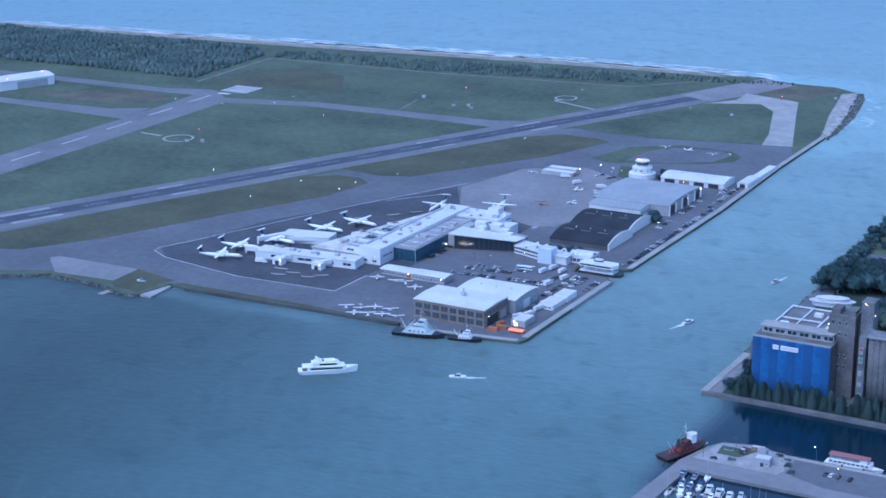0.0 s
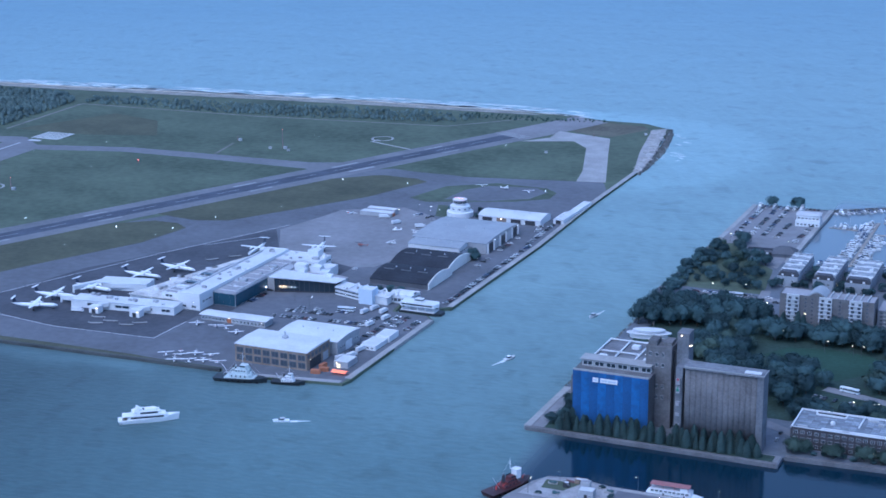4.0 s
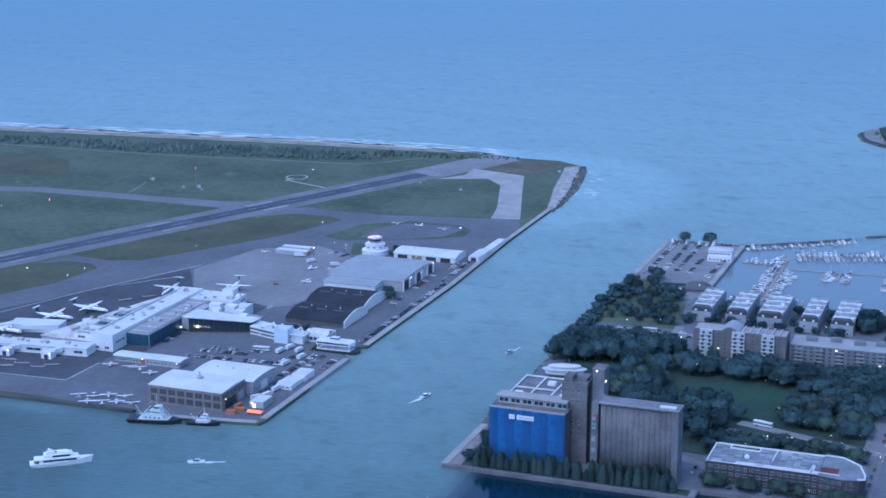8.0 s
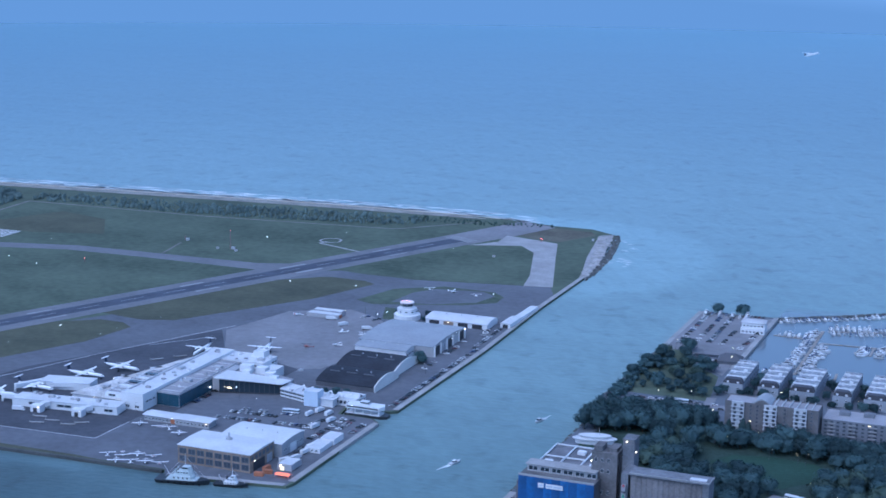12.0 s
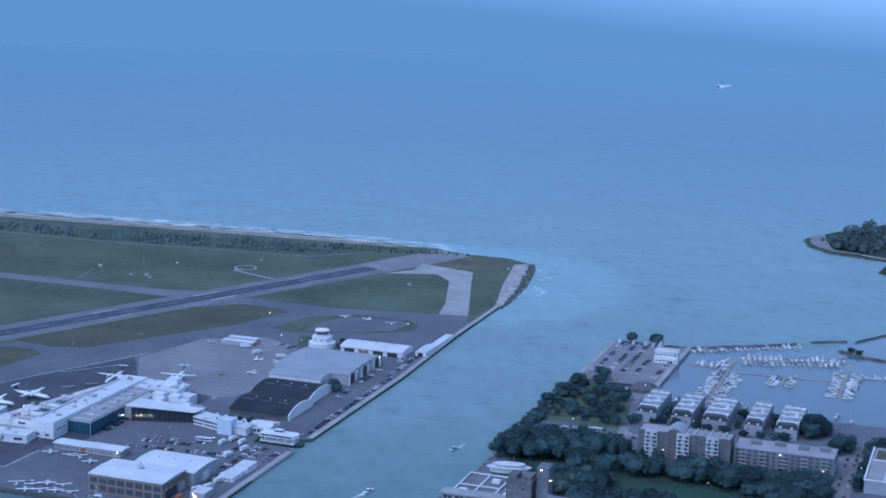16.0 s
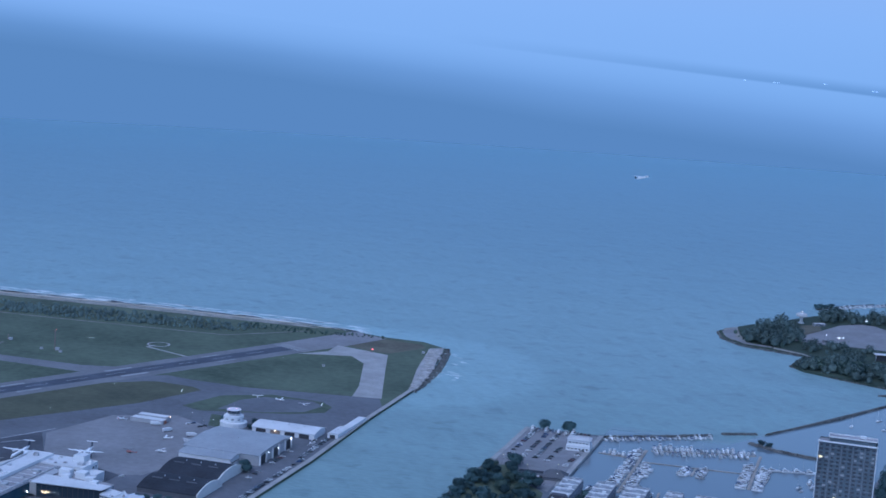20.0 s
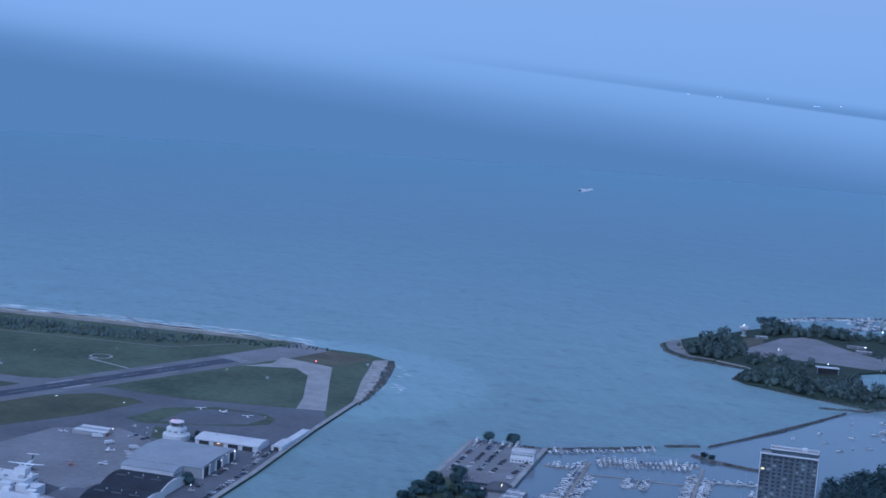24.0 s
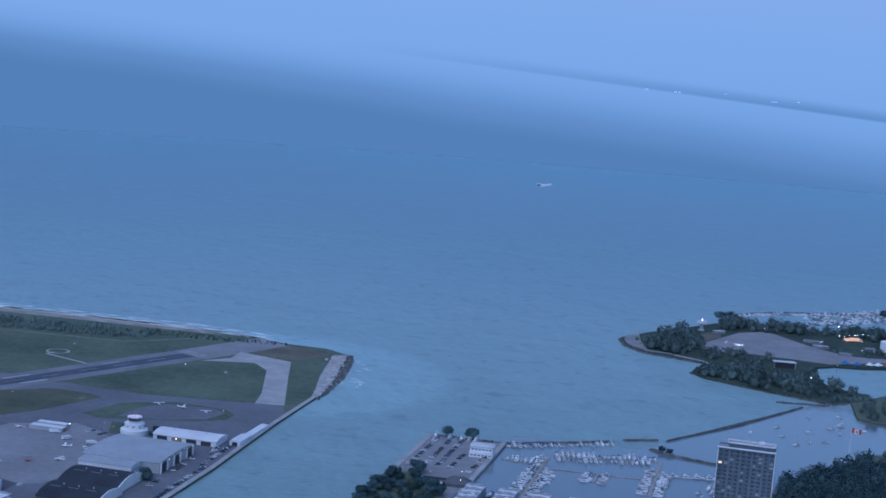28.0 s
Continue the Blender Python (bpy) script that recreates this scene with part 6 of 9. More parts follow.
def hull(bm, length, beam, low, deck, sheer=0.0, bow=0.35):
    """A boat's hull, bow to +x, with flared sides and a raked stem."""
    rings = []
    for u in (-0.5, -0.2, 0.15, 0.5 - bow * 0.45, 0.44, 0.5):
        w = beam / 2 * (1 if u < 0.15 else max(0.02, 1 - ((u - 0.15) / 0.35) ** 1.8))
        z = deck + sheer * max(0, u) * 2
        rings.append([bm.verts.new(v) for v in ((u * length * 0.94, -w * 0.7, low), (u * length, -w, z), (u * length, w, z), (u * length * 0.94, w * 0.7, low))])
    for p, q in zip(rings, rings[1:]):
        for k in range(4):
            bm.faces.new((p[k], p[(k + 1) % 4], q[(k + 1) % 4], q[k]))
    bm.faces.new(rings[0])
    bm.faces.new(rings[-1][::-1])


def motor_yacht(at, turn):
    y = thing("motor_yacht", "white two-deck motor yacht with open flybridge under way", "yacht", at, turn)
    bm = bmesh.new()
    hull(bm, 36, 7.4, -0.6, 2.5, 1.7)
    part("hull", bm, YACHT_WHITE, y)
    for name, x0, x1, w, z0, z1, taper in (("main_deck", -12.5, 13, 3.3, 2.5, 4.7, 0.92), ("bridge_deck", -7, 9.5, 2.8, 5.0, 6.9, 0.86)):
        bm = bmesh.new()
        prism(bm, [(x0, -w), (x1 - 3, -w), (x1, -w * 0.4), (x1, w * 0.4), (x1 - 3, w), (x0, w)], z0, z1, [(x0 + 0.5, -w * taper), (x1 - 5, -w * taper), (x1 - 3.5, -w * 0.4), (x1 - 3.5, w * 0.4), (x1 - 5, w * taper), (x0 + 0.5, w * taper)])
        part(name, bm, YACHT_WHITE, y)
        bm = bmesh.new()
        box(bm, x0 - 3, -w - 0.3, z1, x1 - 3.2, w + 0.3, z1 + 0.25)
        part("deck_edge", bm, YACHT_WHITE, y)
        for s in (-1, 1):
            bm = bmesh.new()
            box(bm, x0 + 2, s * w * 0.97 - 0.12, z0 + 0.6, x1 - 4.5, s * w * 0.97 + 0.12, z0 + 1.6)
            part("window_band", bm, GLASS, y)
    bm = bmesh.new()
    box(bm, -5.5, -1.4, 7.2, -2.5, 1.4, 8.0)
    part("sun_deck_bar", bm, DARK, y)
    bm = bmesh.new()
    for u, v in (((-8.5, -2.5), (3.2, -2.5)), ((-8.5, 2.5), (3.2, 2.5)), ((3.2, -2.5), (5.2, 0)), ((3.2, 2.5), (5.2, 0))):
        prism(bm, strip(u, v, 0.2), 7.15, 8.1)
    part("flybridge_bulwark", bm, YACHT_WHITE, y)
    bm = bmesh.new()
    prism(bm, [(-15.5, -2.6), (-12.8, -2.6), (-12.8, 2.6), (-15.5, 2.6)], 2.5, 2.62)
    prism(bm, [(-14.6, -1.6), (-13.4, -1.6), (-13.4, 1.6), (-14.6, 1.6)], 2.62, 3.3)
    part("aft_deck_seat", bm, TEAK, y)
    bm = bmesh.new()
    prism(bm, [(-5.5, -1.8), (-3.5, -1.8), (-3.5, 1.8), (-5.5, 1.8)], 8.0, 9.9, [(-7.4, -1.5), (-6.4, -1.5), (-6.4, 1.5), (-7.4, 1.5)])
    tube(bm, (-6.9, 0, 9.9), (-7.2, 0, 11.4), 0.1, n=6)
    part("radar_arch", bm, YACHT_WHITE, y)
    bm = bmesh.new()
    for s in (-1, 1):
        for k in range(9):
            x = 7 + 1.0 * k
            tube(bm, (x, s * (3.1 - 0.33 * k), 3.1 + 0.1 * k), (x, s * (3.1 - 0.33 * k), 4.1 + 0.1 * k), 0.05, n=4)
    part("rail", bm, STEEL, y)
    bm = bmesh.new()
    box(bm, -17.4, -3.2, 0.6, -15.5, 3.2, 1.0)
    part("swim_platform", bm, TEAK, y)
    return y


motor_yacht((-527, 762, 0), 36)


def tug(name, label, at, turn, size, hullmat, house, group="harbour tugs", low=1.0):
    t = thing(name, label, "tug", at, turn, group)
    bm = bmesh.new()
    hull(bm, size, size * 0.3, -0.5, size * 0.06 + 0.4, 0.9)
    part("hull", bm, hullmat, t)
    s = size / 26
    for name, x0, x1, w, z0, z1 in ((n_, a_, b_, w_, 1.6 + (p_ - 1.6) * low, 1.6 + (q_ - 1.6) * low) for n_, a_, b_, w_, p_, q_ in (("deckhouse", -5, 4.5, 2.7, 1.6, 3.9), ("boat_deck", -2.5, 3.5, 2.0, 4.0, 6.0), ("wheelhouse", 0, 3, 1.6, 6.1, 8.2))):
        bm = bmesh.new()
        prism(bm, [(x0 * s, -w * s), (x1 * s, -w * s), ((x1 + 0.9) * s, 0), (x1 * s, w * s), (x0 * s, w * s)], z0 * s, z1 * s)
        part(name, bm, house, t)
        bm = bmesh.new()
        for side in (-1, 1):
            for k in range(4):
                u = x0 + (x1 - x0) * (k + 0.6) / 4.4
                box(bm, (u - 0.35) * s, (side * (w + 0.02) - 0.04) * s, (z0 + 1.1) * s, (u + 0.35) * s, (side * (w + 0.02) + 0.04) * s, (z0 + 1.8) * s)
        part("window_line", bm, GLASS, t)
    bm = bmesh.new()
    tube(bm, (1 * s, 0, 9.0 * s), (1 * s, 0, 14 * s), 0.16, 0.08, 6)
    tube(bm, (1 * s, -1.5 * s, 11.5 * s), (1 * s, 1.5 * s, 11.5 * s), 0.08, n=4)
    tube(bm, (1 * s, 0, 13 * s), (-9 * s, 0, 2.4 * s), 0.03, n=4)
    tube(bm, (1 * s, 0, 13 * s), (10.5 * s, 0, 3.2 * s), 0.03, n=4)
    tube(bm, (-5.5 * s, 0, 1.8 * s), (-9.5 * s, 0, 8.0 * s), 0.14, n=5)
    part("mast", bm, WHITE, t)
    bm = bmesh.new()
    tube(bm, (-3 * s, 0, 4.6 * s), (-3.2 * s, 0, 7.5 * s), 0.8 * s, 0.7 * s, 10)
    part("funnel", bm, DARK, t)
    bm = bmesh.new()
    for k in range(7):
        for w in (-1, 1):
            tube(bm, (-9 * s + 3 * k * s, w * size * 0.15, 1.0 * s), (-9 * s + 3 * k * s, w * size * 0.15 + w * 0.25, 1.0 * s), 0.5 * s, n=8)
    part("fender_row", bm, TYRE, t)
    return t


PALE_GREEN = mat("pale_green_paint", (0.5, 0.56, 0.57), 0.5, vary=0.08)
work_tug = tug("work_tug", "black-hulled work tug with pale green deckhouse", (-512, 842.6, 0), 10, 35, BLACK_HULL, PALE_GREEN)
for side in (-1, 1):  # pale derrick legs and a broad boat deck
    bm = bmesh.new()
    for x0, x1 in ((-10.5, -3), (-7, -3), (9.5, 4.5), (7, 4.5)):
        tube(bm, (x0, side * 3.6, 2.4), (x1, side * 0.8, 10.5), 0.22, 0.16, 6)
    for z in (4.4, 6.4, 8.4):
        u = (z - 2.4) / 8.1
        tube(bm, (-10.5 + 7.5 * u, side * (3.6 - 2.8 * u), z), (9.5 - 5 * u, side * (3.6 - 2.8 * u), z), 0.12, n=5)
    part("derrick_frame", bm, PALE_GREEN, work_tug)
bm = bmesh.new()
box(bm, -10, -3.7, 2.3, 9.5, 3.7, 3.3)
part("bulwark_house", bm, PALE_GREEN, work_tug)
tug("harbour_tug", "small black tug with white wheelhouse at the wharf", (-482, 849, 0), 10, 22, BLACK_HULL, WHITE)
fire_tug = tug("fire_tug", "dark red fire tug with white wheelhouse moored at the pier end", (-296.5, 752, 0), 67, 32, mat("dark_maroon_hull", (0.045, 0.018, 0.02), 0.55, vary=0.2), mat("dark_red_paint", (0.10, 0.028, 0.03), 0.55, vary=0.15), "harbour tugs", 0.6)

bm = bmesh.new()
prism(bm, [(4.2, -2.0), (7.4, -2.0), (8.4, 0), (7.4, 2.0), (4.2, 2.0)], 5.0, 9.6)
prism(bm, [(3.9, -2.3), (7.6, -2.3), (8.8, 0), (7.6, 2.3), (3.9, 2.3)], 9.7, 10.0)
part("upper_wheelhouse", bm, WHITE, fire_tug, "white upper wheelhouse")
for x, y, z in ((10.6, 0, 3.0), (-5.6, 1.6, 3.0), (-5.6, -1.6, 3.0), (-9.2, 0, 2.8)):
    bm = bmesh.new()
    tube(bm, (x, y, 1.6), (x, y, z + 1.2), 0.35, n=8)
    tube(bm, (x, y, z + 1.2), (x + 1.8, y, z + 1.9), 0.22, 0.16, 8)
    part("water_cannon", bm, RED, fire_tug)

fb = thing("car_ferry", "white double-ended car ferry in its slip", "ferry", (-468, 1013, 0), 0)
bm = bmesh.new()
prism(bm, [(-13, -5), (15, -5), (19, -3), (19, 3), (15, 5), (-13, 5)], -0.5, 2.0)
part("hull", bm, BLACK_HULL, fb)
bm = bmesh.new()
box(bm, -12, -4.9, 2.0, 14, 4.9, 2.3)
for x in (-11, -5, 1, 7, 13):
    for y in (-4.6, 4.2):
        box(bm, x, y, 2.3, x + 0.5, y + 0.4, 5.6)
part("car_deck", bm, WHITE, fb)
bm = bmesh.new()
prism(bm, [(-12, -5), (14, -5), (16, 0), (14, 5), (-12, 5)], 5.6, 8.2)
part("saloon", bm, WHITE, fb)
for s in (-5.03, 5.03):
    bm = bmesh.new()
    box(bm, -11, s - 0.05, 6.4, 13, s + 0.05, 7.4)
    part("window_band", bm, GLASS, fb)
bm = bmesh.new()
box(bm, -2, -2, 8.3, 4, 2, 10.6)
part("wheelhouse", bm, WHITE, fb)
bm = bmesh.new()
box(bm, -2.05, -2.05, 9.2, 4.05, 2.05, 10.1)
part("wheelhouse_glass", bm, GLASS, fb)

tb = thing("tour_boat", "white double-deck tour boat with red roof", "tour boat", (-213, 776.6, 0), 1)
bm = bmesh.new()
hull(bm, 30, 6, -0.4, 1.5, 0.3)
part("hull", bm, HULL, tb)
bm = bmesh.new()
box(bm, -13, -2.7, 1.6, 9, 2.7, 4.0)
part("lower_saloon", bm, WHITE, tb)
for s in (-2.73, 2.73):
    for k in range(9):
        window(tb, -11.5 + 2.3 * k, s, 2.9, 1.8, 1.2, "s" if s < 0 else "n")
bm = bmesh.new()
box(bm, -13, -2.6, 6.0, 8, 2.6, 6.25)
for x in (-12.5, -6, 0, 7.3):
    for y in (-2.4, 2.2):
        box(bm, x, y, 4.0, x + 0.2, y + 0.2, 6.0)
part("canopy", bm, mat("faded_red_roof", (0.27, 0.12, 0.12), 0.75, vary=0.15), tb, "faded red deck roof")
bm = bmesh.new()
box(bm, 3, -2.0, 4.1, 7, 2.0, 5.9)
part("wheelhouse", bm, WHITE, tb)


cb = thing("harbour_cruise_boat", "white two-deck harbour cruise boat at the pier", "tour boat", (-149, 778.6, 0), 3)
bm = bmesh.new()
hull(bm, 18, 4.8, -0.4, 1.4, 0.6)
part("hull", bm, YACHT_WHITE, cb)
for name, x0, x1, z0, z1, w_ in (("lower_saloon", -7.5, 4.5, 1.4, 3.6, 2.1), ("upper_saloon", -6.5, 2.5, 3.8, 5.8, 1.8)):
    bm = bmesh.new()
    prism(bm, [(x0, -w_), (x1, -w_), (x1 + 1.6, 0), (x1, w_), (x0, w_)], z0, z1, [(x0 + 0.2, -w_ * 0.94), (x1 - 0.6, -w_ * 0.94), (x1 + 0.6, 0), (x1 - 0.6, w_ * 0.94), (x0 + 0.2, w_ * 0.94)])
    part(name, bm, YACHT_WHITE, cb)
    for q in (-w_, w_):
        bm = bmesh.new()
        box(bm, x0 + 0.8, q - 0.06, z0 + 0.8, x1 - 0.8, q + 0.06, z0 + 1.6)
        part("window_band", bm, GLASS, cb)
bm = bmesh.new()
box(bm, -7.2, -2.0, 5.8, 3.0, 2.0, 5.95)
tube(bm, (-1, 0, 5.9), (-1.2, 0, 8.4), 0.08, n=5)
part("deck_roof", bm, YACHT_WHITE, cb)


def runabout(at, turn, name="motor_boat", label="small white motor boat under way", wake=True):
    b = thing(name, label, "motor boat", at, turn, "boats under way")
    bm = bmesh.new()
    hull(bm, 10, 3.2, -0.3, 1.1, 0.4)
    part("hull", bm, HULL, b)
    bm = bmesh.new()
    prism(bm, [(-2, -1.1), (1.8, -1.1), (1.8, 1.1), (-2, 1.1)], 1.1, 2.2, [(-1.8, -0.9), (0.6, -0.9), (0.6, 0.9), (-1.8, 0.9)])
    part("cabin_glass", bm, GLASS, b)
    bm = bmesh.new()
    box(bm, -2.2, -1.1, 2.2, 0.6, 1.1, 2.32)
    tube(bm, (-1.2, 0, 2.3), (-1.3, 0, 3.4), 0.08, n=5)
    part("hardtop", bm, HULL, b)
    if wake:
        bm = bmesh.new()
        for s in (-1, 1):
            prism(bm, [(-4.8, s * 0.4), (-4.6, s * 1.2), (-10, s * 1.5), (-9.5, s * 0.9)], -0.1, 0.05)
        prism(bm, [(-5, -0.9), (-5, 0.9), (-17, 0.35), (-17, -0.35)], -0.1, 0.12)
        part("wash", bm, mat("white_foam", (0.6, 0.65, 0.68), 0.9, vary=0.25, fine=2.0), b, "white foam wash")
    return b


small = runabout((-455, 791, 0), 205)
for x, y, a in ((-372, 945, 70), (-351, 1050, -100)):
    copy_thing(small, pose(x, y, 0, 0, 0, a))


def marina_boats():
    """Two patterns of moored boat: a cabin cruiser and a yacht with its mast."""
    c = thing("cabin_cruiser", "white cabin cruiser moored in the marina", "motor boat", (-200, 1300, 0), 0, "moored boats")
    bm = bmesh.new()
    hull(bm, 10.5, 3.4, -0.3, 1.3, 0.4)
    part("hull", bm, HULL, c)
    bm = bmesh.new()
    prism(bm, [(-3.6, -1.4), (1.6, -1.4), (3.0, 0), (1.6, 1.4), (-3.6, 1.4)], 1.3, 2.7, [(-3.2, -1.2), (0.6, -1.2), (1.4, 0), (0.6, 1.2), (-3.2, 1.2)])
    part("cabin", bm, HULL, c)
    bm = bmesh.new()
    prism(bm, [(-3.4, -1.3), (-0.8, -1.3), (-0.8, 1.3), (-3.4, 1.3)], 2.75, 3.6, [(-3.3, -1.1), (-1.2, -1.1), (-1.2, 1.1), (-3.3, 1.1)])
    prism(bm, [(-5.1, -1.45), (-3.65, -1.45), (-3.65, 1.45), (-5.1, 1.45)], 1.32, 2.3, [(-4.9, -1.3), (-3.7, -1.3), (-3.7, 1.3), (-4.9, 1.3)])
    part("canvas_cover", bm, CANVAS, c, "dark blue canvas cockpit cover")
    bm = bmesh.new()
    box(bm, -2.9, -1.44, 1.75, 1.5, 1.44, 2.45)
    part("window_band", bm, GLASS, c)
    w = thing("flybridge_cruiser", "white flybridge cruiser with pale canopy in the marina", "motor boat", (-200, 1320, 0), 0, "moored boats")
    bm = bmesh.new()
    hull(bm, 12.5, 3.9, -0.3, 1.6, 0.5)
    part("hull", bm, HULL, w)
    bm = bmesh.new()
    prism(bm, [(-4.4, -1.6), (1.8, -1.6), (3.4, 0), (1.8, 1.6), (-4.4, 1.6)], 1.6, 3.2, [(-4.0, -1.4), (0.8, -1.4), (1.8, 0), (0.8, 1.4), (-4.0, 1.4)])
    box(bm, -3.6, -1.3, 3.2, -0.6, 1.3, 3.9)
    box(bm, -3.4, -1.2, 4.9, -0.8, 1.2, 5.0)
    for a in (-3.3, -0.95):
        for q in (-1.15, 1.05):
            box(bm, a, q, 3.9, a + 0.1, q + 0.1, 4.9)
    part("cabin", bm, HULL, w)
    bm = bmesh.new()
    box(bm, -3.3, -1.1, 3.92, -0.9, 1.1, 4.0)
    part("bridge_sole", bm, TEAK_DARK, w, "dark flybridge sole")
    bm = bmesh.new()
    box(bm, -6.0, -1.6, 1.62, -4.45, 1.6, 1.72)
    part("cockpit", bm, TEAK_DARK, w, "dark cockpit sole")
    bm = bmesh.new()
    box(bm, -3.6, -1.64, 2.1, 1.6, 1.64, 2.95)
    part("window_band", bm, GLASS, w)
    s = thing("sailing_boat", "white sailing boat with bare mast moored in the marina", "sailing boat", (-200, 1310, 0), 0, "moored boats")
    bm = bmesh.new()
    hull(bm, 9.5, 2.9, -0.3, 1.0, 0.3)
    part("hull", bm, HULL, s)
    bm = bmesh.new()
    prism(bm, [(-0.8, -0.8), (2.4, -0.6), (2.4, 0.6), (-0.8, 0.8)], 1.0, 1.6, [(-0.6, -0.6), (2.0, -0.4), (2.0, 0.4), (-0.6, 0.6)])
    part("coachroof", bm, HULL, s)
    bm = bmesh.new()
    prism(bm, [(-4.4, -0.8), (-1.0, -1.0), (-1.0, 1.0), (-4.4, 0.8)], 1.02, 1.1)
    part("cockpit", bm, TEAK_DARK, s, "dark cockpit sole")
    bm = bmesh.new()
    tube(bm, (1.0, 0, 1.0), (1.0, 0, 12.0), 0.07, 0.045, 5)
    part("mast", bm, STEEL, s)
    bm = bmesh.new()
    tube(bm, (0.9, 0, 2.3), (-3.0, 0, 2.2), 0.16, 0.12, 6)
    part("boom_cover", bm, CANVAS, s)
    return c, w, s


cruiser, flybridge, sailer = marina_boats()
rng = random.Random(21)
DOCK = mat("weathered_dock_planks", (0.28, 0.26, 0.24), 0.9, vary=0.2, fine=1.5)


def dock(a, b, w, label="weathered grey floating dock"):
    d = thing("floating_dock", label, "dock", (0, 0, 0), 0, "marina docks")
    a, b = Vector(a), Vector(b)
    n = max(1, round((b - a).length / 6))
    for k in range(n):
        p, q = a.lerp(b, k / n), a.lerp(b, (k + 0.96) / n)
        bm = bmesh.new()
        prism(bm, strip(p, q, w), -0.2, 0.5 + 0.02 * (k % 2))
        part("deck_section", bm, DOCK, d)
    return d


dock((-209, 1243), (-211, 1386), 2.6)
dock((-247, 1356), (-213, 1353), 1.8)
dock((-207, 1386), (-120, 1417), 2.2)
dock((-207, 1345), (-115, 1352), 1.8)
dock((-163, 1322), (-163, 1350), 1.8)
dock((-115, 1305), (-117, 1417), 2.4)
dock((-178, 1240), (-179, 1258), 1.8)
dock((-140, 1234), (-140, 1262), 1.8)


def moor(points, head, z=0.0, sails=0.3, grow=1.0):
    for x, y in points:
        m = pose(x + rng.uniform(-0.5, 0.5), y + rng.uniform(-0.5, 0.5), z, 0, 0, head + rng.choice((0, 180)) + rng.uniform(-4, 4))
        k = rng.uniform(0.62, 0.95) * grow
        copy_thing(sailer if rng.random() < sails else rng.choice((cruiser, flybridge, flybridge)), m @ Matrix.Diagonal((k, k, k, 1)))


moor([(-217, 1250 + 4.6 * k) for k in range(29)] + [(-203, 1250 + 4.6 * k) for k in range(20)], 0)
moor([(-243 + 4.4 * k, 1361 - 0.35 * k) for k in range(7)], 90)
moor([(-205 + 4.3 * k, 1394 + 1.52 * k) for k in range(20)] + [(-201 + 4.3 * k, 1380 + 1.52 * k) for k in range(18)], 110)
moor([(-170, 1320 + 4.4 * k) for k in range(7)] + [(-156, 1320 + 4.4 * k) for k in range(7)], 0)
moor([(-122, 1305 + 4.5 * k) for k in range(17)] + [(-108, 1305 + 4.5 * k) for k in range(15)], 0)
moor([(-250 + 4.2 * k, 1403 + 2.75 * k) for k in range(21)], 125)
moor([(-102 + 5 * k, 1374 + 1.2 * k) for k in range(7)], 20)
moor([(-184, 1246), (-172, 1247), (-146, 1246), (-134, 1248), (-120, 1240), (-75, 1322), (-67, 1335), (-70, 1350), (-64, 1345), (-78, 1330), (-232, 1242), (-240, 1244), (-223, 1240), (-100, 1238), (-192, 1240), (-162, 1240), (-245, 1252), (-228, 1248), (-110, 1246)], 70, 0, 0.15)
for x, y in ((-26, 1617), (4, 1679), (6, 1612), (-19, 1580), (-5, 1551), (35, 1657), (26, 1639), (59, 1650), (34, 1621), (-49, 1579), (7, 1568), (21, 1577), (34, 1700)):
    moor([(x, y)], rng.uniform(0, 360), 0, 0.8)
moor([(-98 + 6.2 * k, 2296 + 7.6 * k) for k in range(9)], 140, 0, 0.3, 1.3)
rng_far = random.Random(4)
bm = bmesh.new()
for k in range(15):
    for j in range(12):
        if rng_far.random() < 0.8:
            x = -20 + 9.5 * k + 1.2 * j + rng_far.uniform(-2, 2)
            y = 2262 + 9.8 * k + 11 * j + rng_far.uniform(-2, 2)
            l, w = rng_far.uniform(3, 5.2), rng_far.uniform(1.1, 1.7)
            prism(bm, [(x - l, y - w), (x + l * 0.4, y - w), (x + l, y), (x + l * 0.4, y + w), (x - l, y + w)], -0.3, 1.5)
            prism(bm, [(x - l * 0.6, y - w * 0.8), (x + l * 0.3, y - w * 0.7), (x + l * 0.3, y + w * 0.7), (x - l * 0.6, y + w * 0.8)], 1.5, rng_far.uniform(2.6, 4.2), [(x - l * 0.5, y - w * 0.6), (x + l * 0.1, y - w * 0.5), (x + l * 0.1, y + w * 0.5), (x - l * 0.5, y + w * 0.6)])
            if rng_far.random() < 0.3:
                tube(bm, (x, y, 1.5), (x, y, 12), 0.12, 0.08, 4)
for k in range(26):
    u = k / 25
    x, y = -88 + 180 * u, 2318 + 118 * u + 8 * math.sin(3 * u)
    l = rng_far.uniform(3, 6)
    prism(bm, [(x - l, y - 1.3), (x + l * 0.5, y - 1.3), (x + l, y), (x + l * 0.5, y + 1.3), (x - l, y + 1.3)], -0.3, 1.4)
    prism(bm, [(x - 2, y - 1), (x + 1.4, y - 1), (x + 1.4, y + 1), (x - 2, y + 1)], 1.4, 2.8)
tagged(new("far_marina_boats", mesh_of("far_marina_boats", bm, island_mix("mixed_boat_paint", (0.1, 0.12, 0.15), (0.6, 0.62, 0.64)))), "crowded white boats in the far marina", "boats", kind="stuff")
moor([(-283 + 5.5 * k, 716 - 1.0 * k) for k in range(10)] + [(-284 + 5.5 * k, 703) for k in range(10)] + [(-286 + 6 * k, 728) for k in range(3)], 100, 0, 0.25, 1.15)
